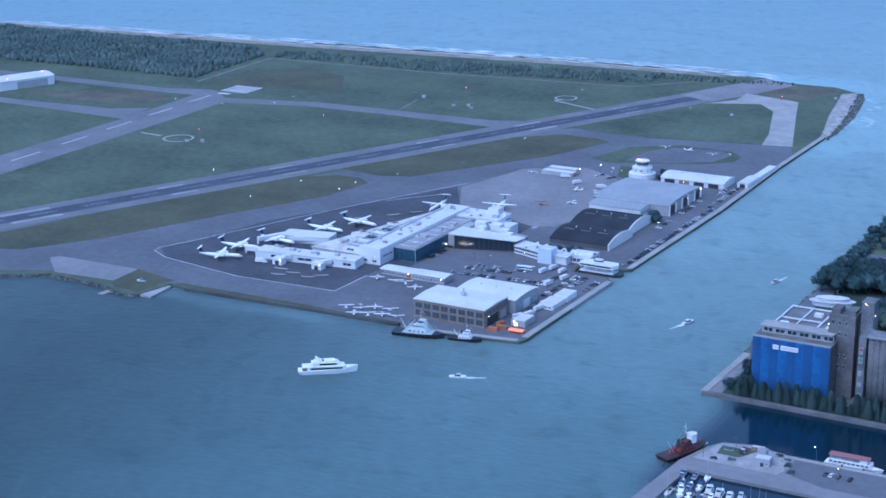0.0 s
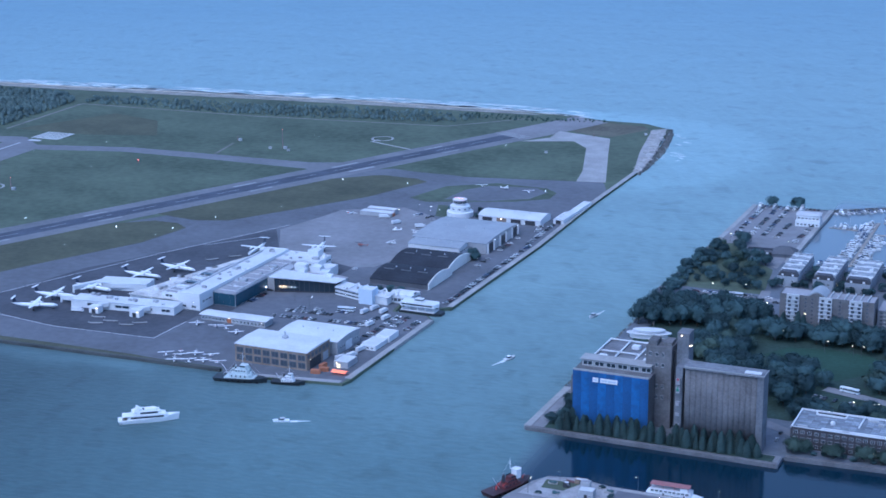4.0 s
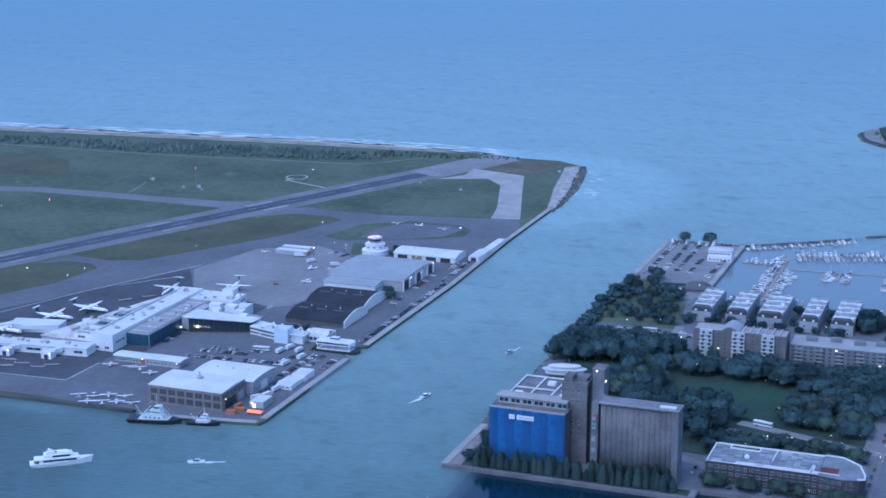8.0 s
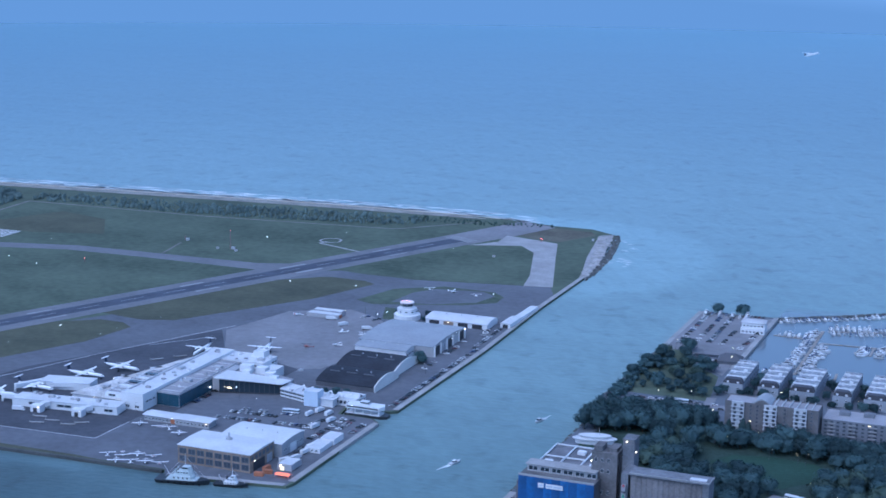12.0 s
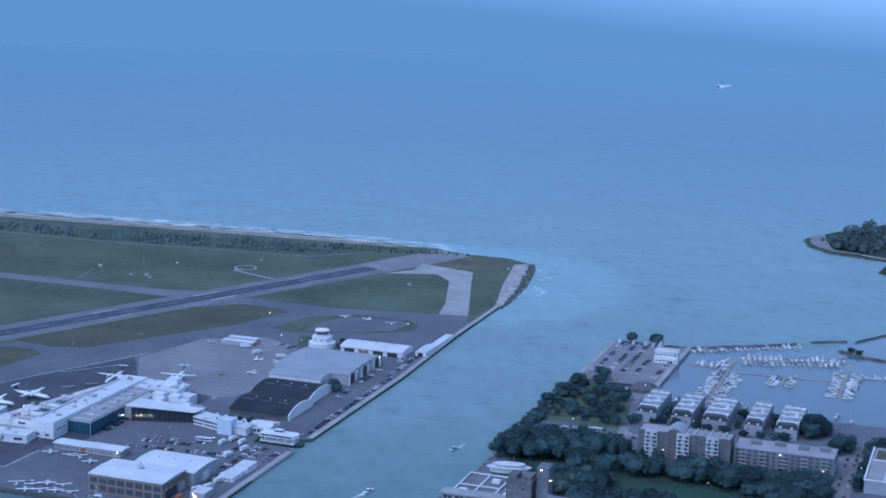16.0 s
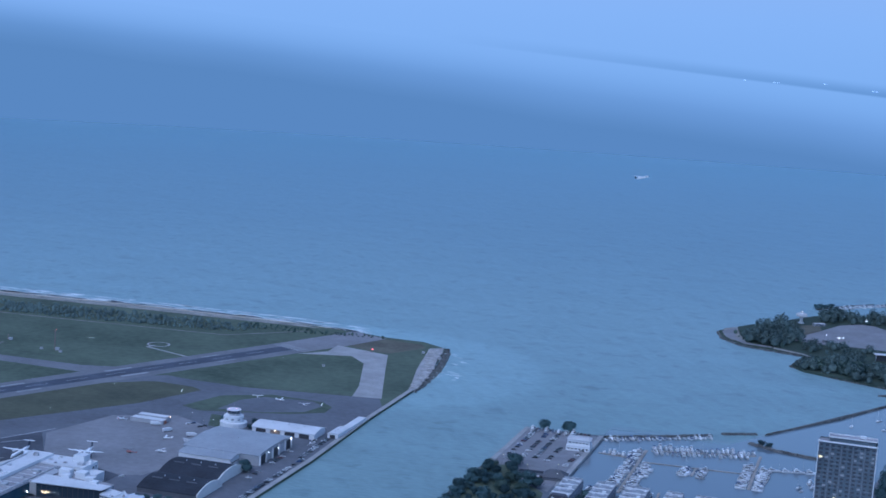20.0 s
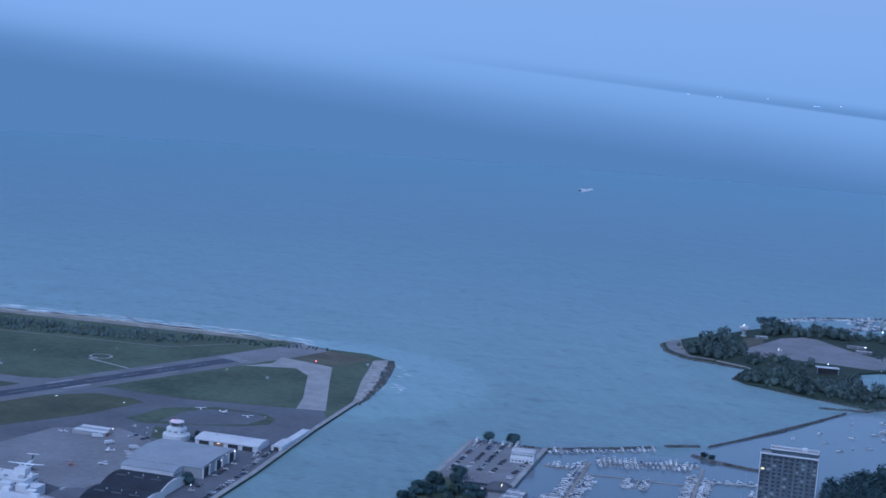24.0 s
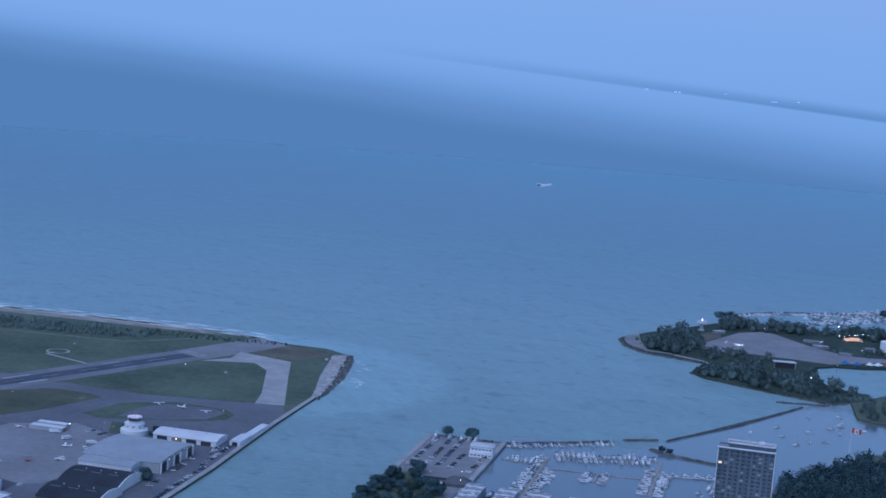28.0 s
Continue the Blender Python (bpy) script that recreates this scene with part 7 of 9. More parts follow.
moor([(-738, 842)], 20, G + 0.4, 0.0)
dock((-748, 811), (-747, 822), 5.0, "small pale floating dock by the boat ramp")
dock((-288, 709), (-225, 704), 2.0)

# ---------------------------------------------------------------- silos on the quay
BLUE = mat("blue_mesh_wrap", (0.02, 0.098, 0.27), 0.7, vary=0.22, coarse=0.1, fine=0.4)
s = thing("grain_silos", "derelict concrete grain silos partly wrapped in blue mesh", "silo", (0, 0, M))
bm = bmesh.new()
box(bm, -229, 847.9, 0, -185.8, 857, 43.3)
part("silo_core", bm, OLD_CONCRETE, s)
bin_mesh = shared("silo_bin", OLD_CONCRETE, lambda bm: tube(bm, (0, 0, 0), (0, 0, 43.4), 2.2, n=16), True)
for k in range(13):
    part("silo_bin", bin_mesh, None, s).location = (-227.2 + 3.12 * k, 849.3, 0)
    part("silo_bin", bin_mesh, None, s).location = (-227.2 + 3.12 * k, 855.6, 0)
bm = bmesh.new()
box(bm, -188.2, 846.6, 0, -184.6, 858.2, 43.4)
part("end_pier", bm, mat("pale_weathered_concrete", (0.145, 0.152, 0.168), 0.9, vary=0.22, coarse=0.12, fine=0.8), s)
bm = bmesh.new()
box(bm, -229.6, 846.2, 43.4, -184.2, 858.8, 44.2)
part("silo_roof", bm, mat("stained_roof_concrete", (0.17, 0.18, 0.2), 0.9, vary=0.28, coarse=0.12, fine=0.5), s)
bm = bmesh.new()
box(bm, -229.4, 846.3, 44.2, -184.4, 846.6, 44.7)
box(bm, -184.7, 846.6, 44.2, -184.4, 858.4, 44.7)
part("parapet", bm, CONCRETE, s)
bm = bmesh.new()
box(bm, -196, 849, 44.2, -187, 852.6, 44.8)
part("roof_hatch", bm, WHITE_ROOF, s)
wrap = mat("blue_wrap_fold", (0.017, 0.077, 0.215), 0.75, vary=0.2, coarse=0.06)
bm = bmesh.new()
box(bm, -295.2, 849.2, 0, -250.2, 868, 33)
part("wrapped_block", bm, OLD_CONCRETE, s)
n = 9
for k in range(n):
    bm = bmesh.new()
    x0, x1 = -295.2 + 45 * k / n, -295.2 + 45 * (k + 1) / n
    bow = [(x0 + (x1 - x0) * q / 6, 848.9 - 0.35 * math.sin(math.pi * q / 6)) for q in range(7)]
    prism(bm, bow + [(x1, 849.2), (x0, 849.2)], 1, 33.0)
    part("blue_wrap", bm, BLUE if k % 2 else wrap, s, "blue mesh wrap over a round silo bin")
    bm = bmesh.new()
    prism(bm, bow + [(x1, 849.2), (x0, 849.2)], 33.0, 34.1)
    part("silo_rim", bm, CONCRETE, s)
for x0, x1 in ((-283, -279.6), (-278.4, -268.2)):
    bm = bmesh.new()
    box(bm, x0, 847.9, 27.5, x1, 848.1, 30.2)
    part("notice_panel", bm, WHITE, s, "white notice panel with unreadable text")
for k, (a, b) in enumerate(((-282.5, -280.2), (-277.8, -274.4), (-273.6, -269))):
    bm = bmesh.new()
    box(bm, a, 847.8, 28.4, b, 847.88, 29.2)
    part("text_bar", bm, mat("grey_text_bar", (0.42, 0.46, 0.55), 0.8), s)
bm = bmesh.new()
box(bm, -293, 858, 33, -252, 866, 37.0)
box(bm, -294, 857, 37.0, -251.6, 867, 37.5)
part("gallery", bm, CONCRETE, s)
for k in range(6):
    window(s, -289.4 + 7.0 * k, 857.94, 35.0, 6.0, 2.6, "s", None, dark_frame)
bm = bmesh.new()
box(bm, -256, 862, 0, -241, 877, 48.6)
box(bm, -255, 863, 48.6, -250, 872, 51.6)
box(bm, -247, 865, 48.6, -242, 875, 50.6)
part("headhouse", bm, OLD_CONCRETE, s)
for k in range(6):
    for x in (-253.4, -249.6, -246):
        if (k + int(x)) % 3:
            window(s, x, 861.94, 12 + 6.4 * k, 1.6, 2.4, "s", None, dark_frame)
bm = bmesh.new()
box(bm, -240.9, 866, 0, -238.6, 876, 46)
part("stair_slot", bm, DARK, s)
bm = bmesh.new()
box(bm, -238.5, 864, 0, -231.8, 874, 57.0)
box(bm, -238.7, 863.8, 57.0, -231.6, 874.2, 57.6)
part("elevator_shaft", bm, mat("pale_weathered_concrete", (0.36, 0.35, 0.34)), s)
bm = bmesh.new()
prism(bm, [(-234.4, 846.0), (-230.4, 846.0), (-230.4, 863.9), (-234.4, 863.9)], 0, 43, [(-234.4, 848.0), (-230.4, 848.0), (-230.4, 863.9), (-234.4, 863.9)])
part("conveyor_leg", bm, mat("pale_weathered_concrete", (0.36, 0.35, 0.34)), s)
for k, (z0, z1) in enumerate(((33.5, 37), (28.5, 32), (21, 23.5), (15, 17), (9, 10.5))):
    bm = bmesh.new()
    prism(bm, [(-233.5, 845.6), (-231.3, 845.6), (-231.3, 847.4), (-233.5, 847.4)], z0, z1)
    part("mural_patch", bm, mat("faded_mural_paint", (0.27, 0.27, 0.29), 0.85, vary=0.25, fine=1.2), s)
bm = bmesh.new()
tube(bm, (-232.4, 845.9, 36.5), (-232.4, 845.5, 36.5), 0.8, n=12)
part("mural_disc", bm, mat("faded_mural_red", (0.3, 0.08, 0.1), 0.8), s)
bm = bmesh.new()
prism(bm, [(-233.4, 845.56), (-231.4, 845.56), (-231.4, 845.9), (-233.4, 845.9)], 29.6, 32.2, [(-232.6, 845.56), (-232.2, 845.56), (-232.2, 845.9), (-232.6, 845.9)])
part("mural_leaf", bm, mat("faded_mural_green", (0.06, 0.2, 0.14), 0.8), s)
glow_ball(s, -236, 863.4, 56.4, 0.4)
glow_ball(s, -231.2, 866, 50.0, 0.4)
roofhouse = thing("malting_house", "low concrete malting house with white roof beams", "industrial building", (0, 0, M))
block(roofhouse, "wall", -307, 880, -264, 955, 0, 17, OLD_CONCRETE, mat("stained_grey_roof", (0.15, 0.155, 0.17), 0.9, vary=0.3, coarse=0.1, fine=0.6))
for a, b in (((-306, 905), (-306, 954)), ((-293, 905), (-293, 954)), ((-306, 930), (-280, 930)), ((-280, 905), (-280, 954)), ((-306, 953), (-265, 953))):
    bm = bmesh.new()
    prism(bm, strip(a, b, 0.8), 17.5, 18.3)
    part("roof_beam", bm, WHITE, roofhouse)
for x, y in ((-272, 920), (-286, 942), (-300, 918), (-272, 940)):
    roof_unit(roofhouse, x, y, 17.1, 5, 4, 2, WHITE)
glow_ball(roofhouse, -275, 926, 19.6, 0.35)
glow_ball(roofhouse, -273, 922, 19.6, 0.35)

fp = thing("ferry_pavilion", "white oval ferry pavilion with layered roof", "ferry terminal", (-300, 1016, M), 14)
for z0, z1, a, b, m in ((0, 2.8, 13, 4.6, WHITE), (2.9, 3.5, 15, 5.6, WHITE_ROOF), (3.6, 5.0, 9.5, 3.6, WHITE), (5.1, 5.6, 11, 4.4, WHITE_ROOF)):
    bm = bmesh.new()
    prism(bm, [(a * math.cos(k * math.tau / 24), b * math.sin(k * math.tau / 24)) for k in range(24)], z0, z1)
    part("wall" if m is WHITE else "roof", bm, m, fp)
bm = bmesh.new()
tube(bm, (3, 0, 5.6), (3, 0, 11), 0.12, 0.08, 6)
part("mast", bm, STEEL, fp)

# ---------------------------------------------------------------- brick school with roof terraces
SCHOOL = mat("brown_brick", (0.066, 0.063, 0.072), 0.9, vary=0.2, coarse=0.15, fine=1.6)
b = thing("brick_school", "long brown brick school with panelled flat roof", "school", (-130, 876, M))
block(b, "wall", -42, -14, 20, 16, 0, 11.4, SCHOOL, mat("school_gravel_roof", (0.175, 0.195, 0.228), 0.9, vary=0.2, coarse=0.1, fine=0.8), 0.7)
bm = bmesh.new()
END = [(20.1, -14), (34, -16), (42, -14), (45, -8), (42, 6), (30, 16), (20.1, 16)]
prism(bm, END, 0, 11.4)
part("end_wing", bm, SCHOOL, b)
bm = bmesh.new()
prism(bm, [(20.1, -14.6), (34, -16.6), (42.6, -14.4), (45.6, -8), (42.6, 6.4), (30.4, 16.6), (20.1, 16.6)], 11.5, 12.2)
part("end_roof", bm, mat("school_gravel_roof", (0.22, 0.225, 0.245)), b)
for fl in range(3):
    window_row(b, (-41, -14.06), (20, -14.06), 16, 2.0 + 3.7 * fl, 2.3, 1.9, "s", None, dark_frame)
for k in range(5):
    window(b, 0.5 + 3.6 * k, -14.12, 2.2, 2.3, 1.7, "s", lit_pane, dark_frame)
window_row(b, (-42.06, 15), (-42.06, -13), 6, 5.8, 2.3, 1.9, "w", None, dark_frame)
for (a, c) in (((-42, -13.6), (20, -13.6)), ((-41.6, -14), (-41.6, 16)), ((-42, 15.6), (20, 15.6)), ((-6.3, 15), (-6.9, -1.6)), ((-32.5, 10.4), (-32.8, 15.4)), ((-32.5, 10.4), (-16, 10)), ((-16, 10), (-16, 15)), ((15.8, -0.7), (14.7, -13.4)),
               ((-24.9, -10.5), (-25.4, -13.4)), ((-24.9, -10.5), (15, -10.6)), ((16.5, -10.4), (31, -11.6)), ((16.5, -1.8), (16.5, -10.4))):
    bm = bmesh.new()
    prism(bm, strip(a, c, 0.7), 11.5, 12.4)
    part("white_coping", bm, WHITE, b)
for a, c in zip([(20.1, 16), (30, 15.4), (40, 6), (44.4, -8), (44.8, -14)], [(30, 15.4), (40, 6), (44.4, -8), (44.8, -14), (41, -15)]):
    bm = bmesh.new()
    prism(bm, strip(a, c, 0.8), 12.2, 12.8)
    part("white_coping", bm, WHITE, b)
panel = shared("solar_panel", mat("grey_roof_panel", (0.23, 0.26, 0.305), 0.45, vary=0.16, coarse=0.3, per_object=0.5), lambda bm: profile(bm, [(-0.7, 0.1), (0.7, 0.45), (0.7, 0.52), (-0.7, 0.17)], -1.9, 1.9, "x"))
panel_rng = random.Random(8)
for i in range(14):
    for j in range(8):
        x, y = -38.5 + 4.1 * i, -8.8 + 2.9 * j
        if panel_rng.random() < 0.8 and not (x > -34 and x < -14 and y > 8) and abs(x + 6.6) > 2.2 and not (x > 12 and y < 1) and math.hypot(x + 21.2, y + 1.2) > 3.5:
            part("roof_panel", panel, None, b).location = (x, y, 11.5)
bm = bmesh.new()
box(bm, -32.2, 10.6, 11.47, -16.4, 15.2, 11.5)
part("sunken_court", bm, DARK_ROOF, b)
for x, y, w, d in ((-1, 11.5, 6, 2.4), (8, 12, 5, 2), (4, 6, 3, 2), (-12, -12, 4, 1.6), (-36, -11.6, 5, 1.6)):
    roof_unit(b, x, y, 11.5, w, d, 1.3)
for k in range(6):
    x = 22 + 3.2 * k
    y = -14.3 - 0.14 * (x - 20.1) if x < 34 else -15.7
    for z in (2.0, 5.7, 9.3):
        window(b, x, y - 0.06, z, 1.9, 1.8, "s", None, dark_frame)
bm = bmesh.new()
bmesh.ops.create_icosphere(bm, subdivisions=2, radius=1.5, matrix=Matrix.Translation((-21.2, -1.2, 12.2)))
part("roof_dome", bm, WHITE, b)
bm = bmesh.new()
box(bm, 20.4, -10, 12.25, 30, -2.6, 12.5)
part("roof_court", bm, mat("rust_red_screen", (0.11, 0.045, 0.045), 0.8), b)

# ---------------------------------------------------------------- flats and houses
# Brick and render colours lean to blue, with the haze put in.
PINK = mat("rose_brick", (0.142, 0.14, 0.146), 0.9, vary=0.15, coarse=0.15, fine=1.6)
GREYBRICK = mat("grey_brick", (0.175, 0.188, 0.212), 0.9, vary=0.15, coarse=0.15, fine=1.6)
ap = thing("apartment_house", "rose brick apartment house with cream balcony stacks", "apartment building", (-195, 1082, M))
block(ap, "wall", -31, -8, 32, 9, 0, 22.4, PINK, GREY_ROOF, 0.7)
CREAM = mat("cream_render", (0.45, 0.47, 0.49), 0.8, vary=0.08, coarse=0.2)
for cx in (-22, 0, 20):
    bm = bmesh.new()
    box(bm, cx - 4.2, -9.6, 0, cx + 4.2, -8, 23.4)
    part("balcony_bay", bm, CREAM, ap)
    for fl in range(8):
        bm = bmesh.new()
        box(bm, cx - 4.6, -10.6, 2.7 * fl + 1.0, cx + 4.6, -9.6, 2.7 * fl + 1.25)
        part("balcony", bm, CREAM, ap)
        for x in (-2.3, 2.3):
            small_window(ap, cx + x + 0.5 * (fl % 2), -9.66, 2.7 * fl + 2.3, 2.0, 1.7, "s")
for x in (-13.5, -9, 9.5, 27.5):
    for fl in range(8):
        small_window(ap, x, -8.06, 2.7 * fl + 2.2, 1.8, 1.5, "s", (fl * 5 + int(x)) % 17 == 2)
for fl in range(8):
    for y in (-4, 3):
        small_window(ap, -31.06, y, 2.7 * fl + 2.2, 1.6, 1.5, "w")
bm = bmesh.new()
arch = [(-12 + 12 * q / 8, 23.2 + 3.4 * math.sin(math.pi * q / 8)) for q in range(9)]
profile(bm, arch + [(u, v - 0.8) for u, v in arch[::-1]], -8, 9, "y")
part("arched_roof", bm, METAL_ROOF, ap)
bm = bmesh.new()
profile(bm, [(-11.6, 22.5)] + [(u, v - 0.9) for u, v in arch[1:-1]] + [(-0.4, 22.5)], -8.3, -8.0, "y")
part("gable_panel", bm, PINK, ap)
for k in range(6):
    bm = bmesh.new()
    box(bm, 2 + 5 * k, -7.5, 22.5, 2.5 + 5 * k, 8.5, 23.7)
    part("roof_screen", bm, CREAM, ap)

a2 = thing("grey_apartment_slab", "long grey brick apartment slab with flat roof", "apartment building", (-129, 1094, M), 1)
block(a2, "wall", -33, -12, 34, 14, 0, 15.6, GREYBRICK, GREY_ROOF, 0.7)
for fl in range(6):
    for k in range(16):
        small_window(a2, -30.5 + 4.1 * k, -12.06, 2.6 * fl + 1.7, 2.2, 1.5, "s", (fl * 16 + k) % 41 == 5)
for k in range(5):
    for fl in range(6):
        bm = bmesh.new()
        box(bm, -29 + 13.5 * k, -13.4, 2.6 * fl + 0.6, -24 + 13.5 * k, -12, 2.6 * fl + 0.8)
        box(bm, -29 + 13.5 * k, -13.4, 2.6 * fl + 0.8, -24 + 13.5 * k, -13.25, 2.6 * fl + 1.6)
        part("balcony", bm, CONCRETE, a2)
for x, y in ((-20, 4), (-4, 6), (12, 3), (26, 6)):
    roof_unit(a2, x, y, 15.7, 7, 5, 2.4, GREYBRICK)
for k in range(10):
    window(a2, 34.06, -9 + 2.2 * k, 8, 1.4, 1.4, "e")

rowmat = mat("pale_render", (0.3, 0.325, 0.36), 0.85, vary=0.12)
SLATE = mat("dark_slate_roof", (0.055, 0.057, 0.07), 0.7, vary=0.2, fine=1.5)


def terrace_row(x0, x1, y0, y1):
    """A row of narrow town houses end-on to the street, with roof terraces."""
    w = x1 - x0
    r = thing("town_house_row", "pale town house row with walled roof terraces and slate end", "town houses", ((x0 + x1) / 2, (y0 + y1) / 2, M), 0, "marina town houses")
    d = (y1 - y0) / 2
    bm = bmesh.new()
    box(bm, -w / 2, -d, 0, w / 2, d, 8.0)
    part("wall", bm, rowmat, r)
    bm = bmesh.new()
    profile(bm, [(-w / 2, 8.1), (w / 2, 8.1), (w / 2 - 2.2, 11.6), (-w / 2 + 2.2, 11.6)], -d + 0.3, -d + 6, "y")
    part("mansard_end", bm, SLATE, r)
    bm = bmesh.new()
    box(bm, -w / 2, -d + 6.1, 8.0, w / 2, d, 10.0)
    part("upper_floor", bm, mat("terrace_roof_grey", (0.3, 0.325, 0.36), 0.85, vary=0.28, coarse=0.12, fine=0.6), r)
    n = int((2 * d - 6) / 6.2)
    for k in range(n + 1):
        y = -d + 6.4 + (2 * d - 7.0) * k / n
        bm = bmesh.new()
        box(bm, -w / 2 + 0.2, y - 0.1, 10.0, w / 2 - 0.2, y + 0.1, 10.9)
        part("terrace_wall", bm, WHITE if k % 2 else rowmat, r)
        if k < n:
            bm = bmesh.new()
            box(bm, w / 2 - 3 - 2.2 * (k % 2), y + 1.2 + 0.5 * (k % 3), 10.0, w / 2 - 0.6 - 2.2 * (k % 2), y + 3.2, 11.2 + 0.7 * (k % 2))
            part("stair_hut", bm, WHITE if k % 3 == 0 else rowmat, r)
            bm = bmesh.new()
            box(bm, -w / 2 + 1.2 + 1.1 * (k % 4), y + 1.0, 10.0, -w / 2 + 2.6 + 1.3 * (k % 4), y + 2.6, 10.7 + 0.4 * (k % 2))
            part("roof_box", bm, GREYBRICK if k % 2 else WHITE, r)
            for z in (2.0, 5.0, 8.9):
                small_window(r, w / 2 + 0.06, y + 2.5, z, 2.0, 1.5, "e")
    for x in (-w / 4, w / 4):
        for z in (1.8, 4.8):
            window(r, x, -d - 0.06, z, 1.8, 1.6, "s")
    for x in (-w / 4, w / 4):
        bm = bmesh.new()
        box(bm, x - 0.8, -d + 0.1, 8.4, x + 0.8, -d + 1.4, 9.8)
        part("dormer", bm, WHITE, r)
    return r


for x0, x1 in ((-248, -233), (-222, -207), (-199, -181), (-168, -155), (-146, -130)):
    terrace_row(x0, x1, 1166, 1224)

pv = thing("marina_clubhouse", "two-tier white marina clubhouse with pale hipped roof", "clubhouse", (-263.5, 1352, M), 4)
block(pv, "wall", -10, -8, 10, 8, 0, 4.2, WHITE, WHITE_ROOF, 0.5)
block(pv, "upper_wall", -9.6, -4, 9.6, 8, 4.3, 8.4, WHITE)
bm = bmesh.new()
prism(bm, [(-10.4, -5), (10.4, -5), (10.4, 8.6), (-10.4, 8.6)], 8.9, 10.0, [(-8, -2.6), (8, -2.6), (8, 6), (-8, 6)])
part("roof", bm, mat("pale_shingle", (0.46, 0.47, 0.49), 0.85, vary=0.15), pv)
window_row(pv, (-9.4, -8.06), (9.4, -8.06), 6, 2.0, 2.0, 1.4)
window_row(pv, (-9, -4.06), (9, -4.06), 6, 6.2, 2.0, 1.4)
bt = thing("boathouse", "long grey boathouse with hipped end", "boathouse", (-272, 1250, M), 6)
block(bt, "wall", -18, -4, 2, 5, 0, 3.4, GREYBRICK, DARK_ROOF, 0.2)
bm = bmesh.new()
box(bm, 2.2, -8, 0, 20, 8, 2.6)
part("hall_wall", bm, GREYBRICK, bt)
bm = bmesh.new()
prism(bm, [(1.4, -9), (21, -9), (21, 9), (1.4, 9)], 2.7, 7.0, [(7, -1.5), (15, -1.5), (15, 1.5), (7, 1.5)])
part("hall_roof", bm, mat("grey_shingle", (0.1, 0.105, 0.12), 0.85, vary=0.12), bt)
for k in range(7):
    slab_door(bt, -16.4 + 2.8 * k, -4.1, 0, 2.2, 2.3, "s", WHITE if k % 2 else DARK)

tw = thing("apartment_tower", "slab apartment tower with balconies and white frames", "apartment building", (-38, 1198, M))
TOWER = mat("slate_tower_panel", (0.112, 0.146, 0.172), 0.7, vary=0.2, coarse=0.25, fine=1.0)
PIER = mat("grey_tower_pier", (0.17, 0.205, 0.235), 0.75, vary=0.12)
block(tw, "wall", -20.5, -8, 20.5, 8, 0, 71.5, TOWER, GREY_ROOF, 0.9)
curtained = two_tone(WIN_TRIM, shared("curtained_pane", mat("pale_curtain", (0.3, 0.32, 0.34), 0.7, vary=0.15), lambda bm: box(bm, -0.4, 0, -0.4, 0.4, 0.02, 0.4)))
flat_rng = random.Random(52)
for fl in range(9, 24):
    z = 2.95 * fl + 1.0
    for k in range(10):
        x = -18.2 + 4.05 * k
        o = small_window(tw, x, -8.06, z + 1.4, flat_rng.choice((2.2, 2.8, 3.0)), 1.9, "s", (fl * 10 + k) % 97 == 6)
        if flat_rng.random() < 0.12:
            o.data = curtained
    for k in range(5):
        if flat_rng.random() < 0.6:
            x = -16.2 + 8.1 * k
            bm = bmesh.new()
            box(bm, x - 1.9, -9.2, z, x + 1.9, -8.1, z + 0.15)
            box(bm, x - 1.9, -9.2, z + 0.15, x + 1.9, -9.1, z + 0.9)
            part("balcony", bm, flat_rng.choice((TOWER, PIER)), tw)
    for y in (-4, 3):
        small_window(tw, -20.56, y, z + 1.4, 2.2, 1.7, "w")
for x in (-12.15, -4.05, 4.05, 12.15):
    bm = bmesh.new()
    box(bm, x - 0.3, -8.5, 0, x + 0.3, -8, 71.5)
    part("pier", bm, PIER, tw)
for x in (-20.5, 20.1):
    bm = bmesh.new()
    box(bm, x, -9.8, 0, x + 0.5, -8, 74)
    part("white_fin", bm, WHITE, tw)
bm = bmesh.new()
box(bm, -20.9, -10, 72.6, 20.9, -8.6, 73.4)
part("roof_rail", bm, WHITE, tw)
bm = bmesh.new()
box(bm, -13, -2, 71.6, 19, 6, 75.0)
part("penthouse", bm, TOWER, tw)
bm = bmesh.new()
box(bm, -14, -3, 75.0, 20, 7, 75.4)
part("penthouse_roof", bm, GREY_ROOF, tw)
bm = bmesh.new()
box(bm, -14.1, -3.2, 75.0, 20.1, -2.9, 76.0)
box(bm, -14.1, 6.9, 75.0, 20.1, 7.2, 76.0)
box(bm, -14.2, -3.2, 75.0, -13.9, 7.2, 76.0)
box(bm, 19.9, -3.2, 75.0, 20.2, 7.2, 76.0)
part("roof_coping", bm, WHITE, tw)
roof_unit(tw, 10, 2, 75.8, 4, 3, 1.6, WHITE)

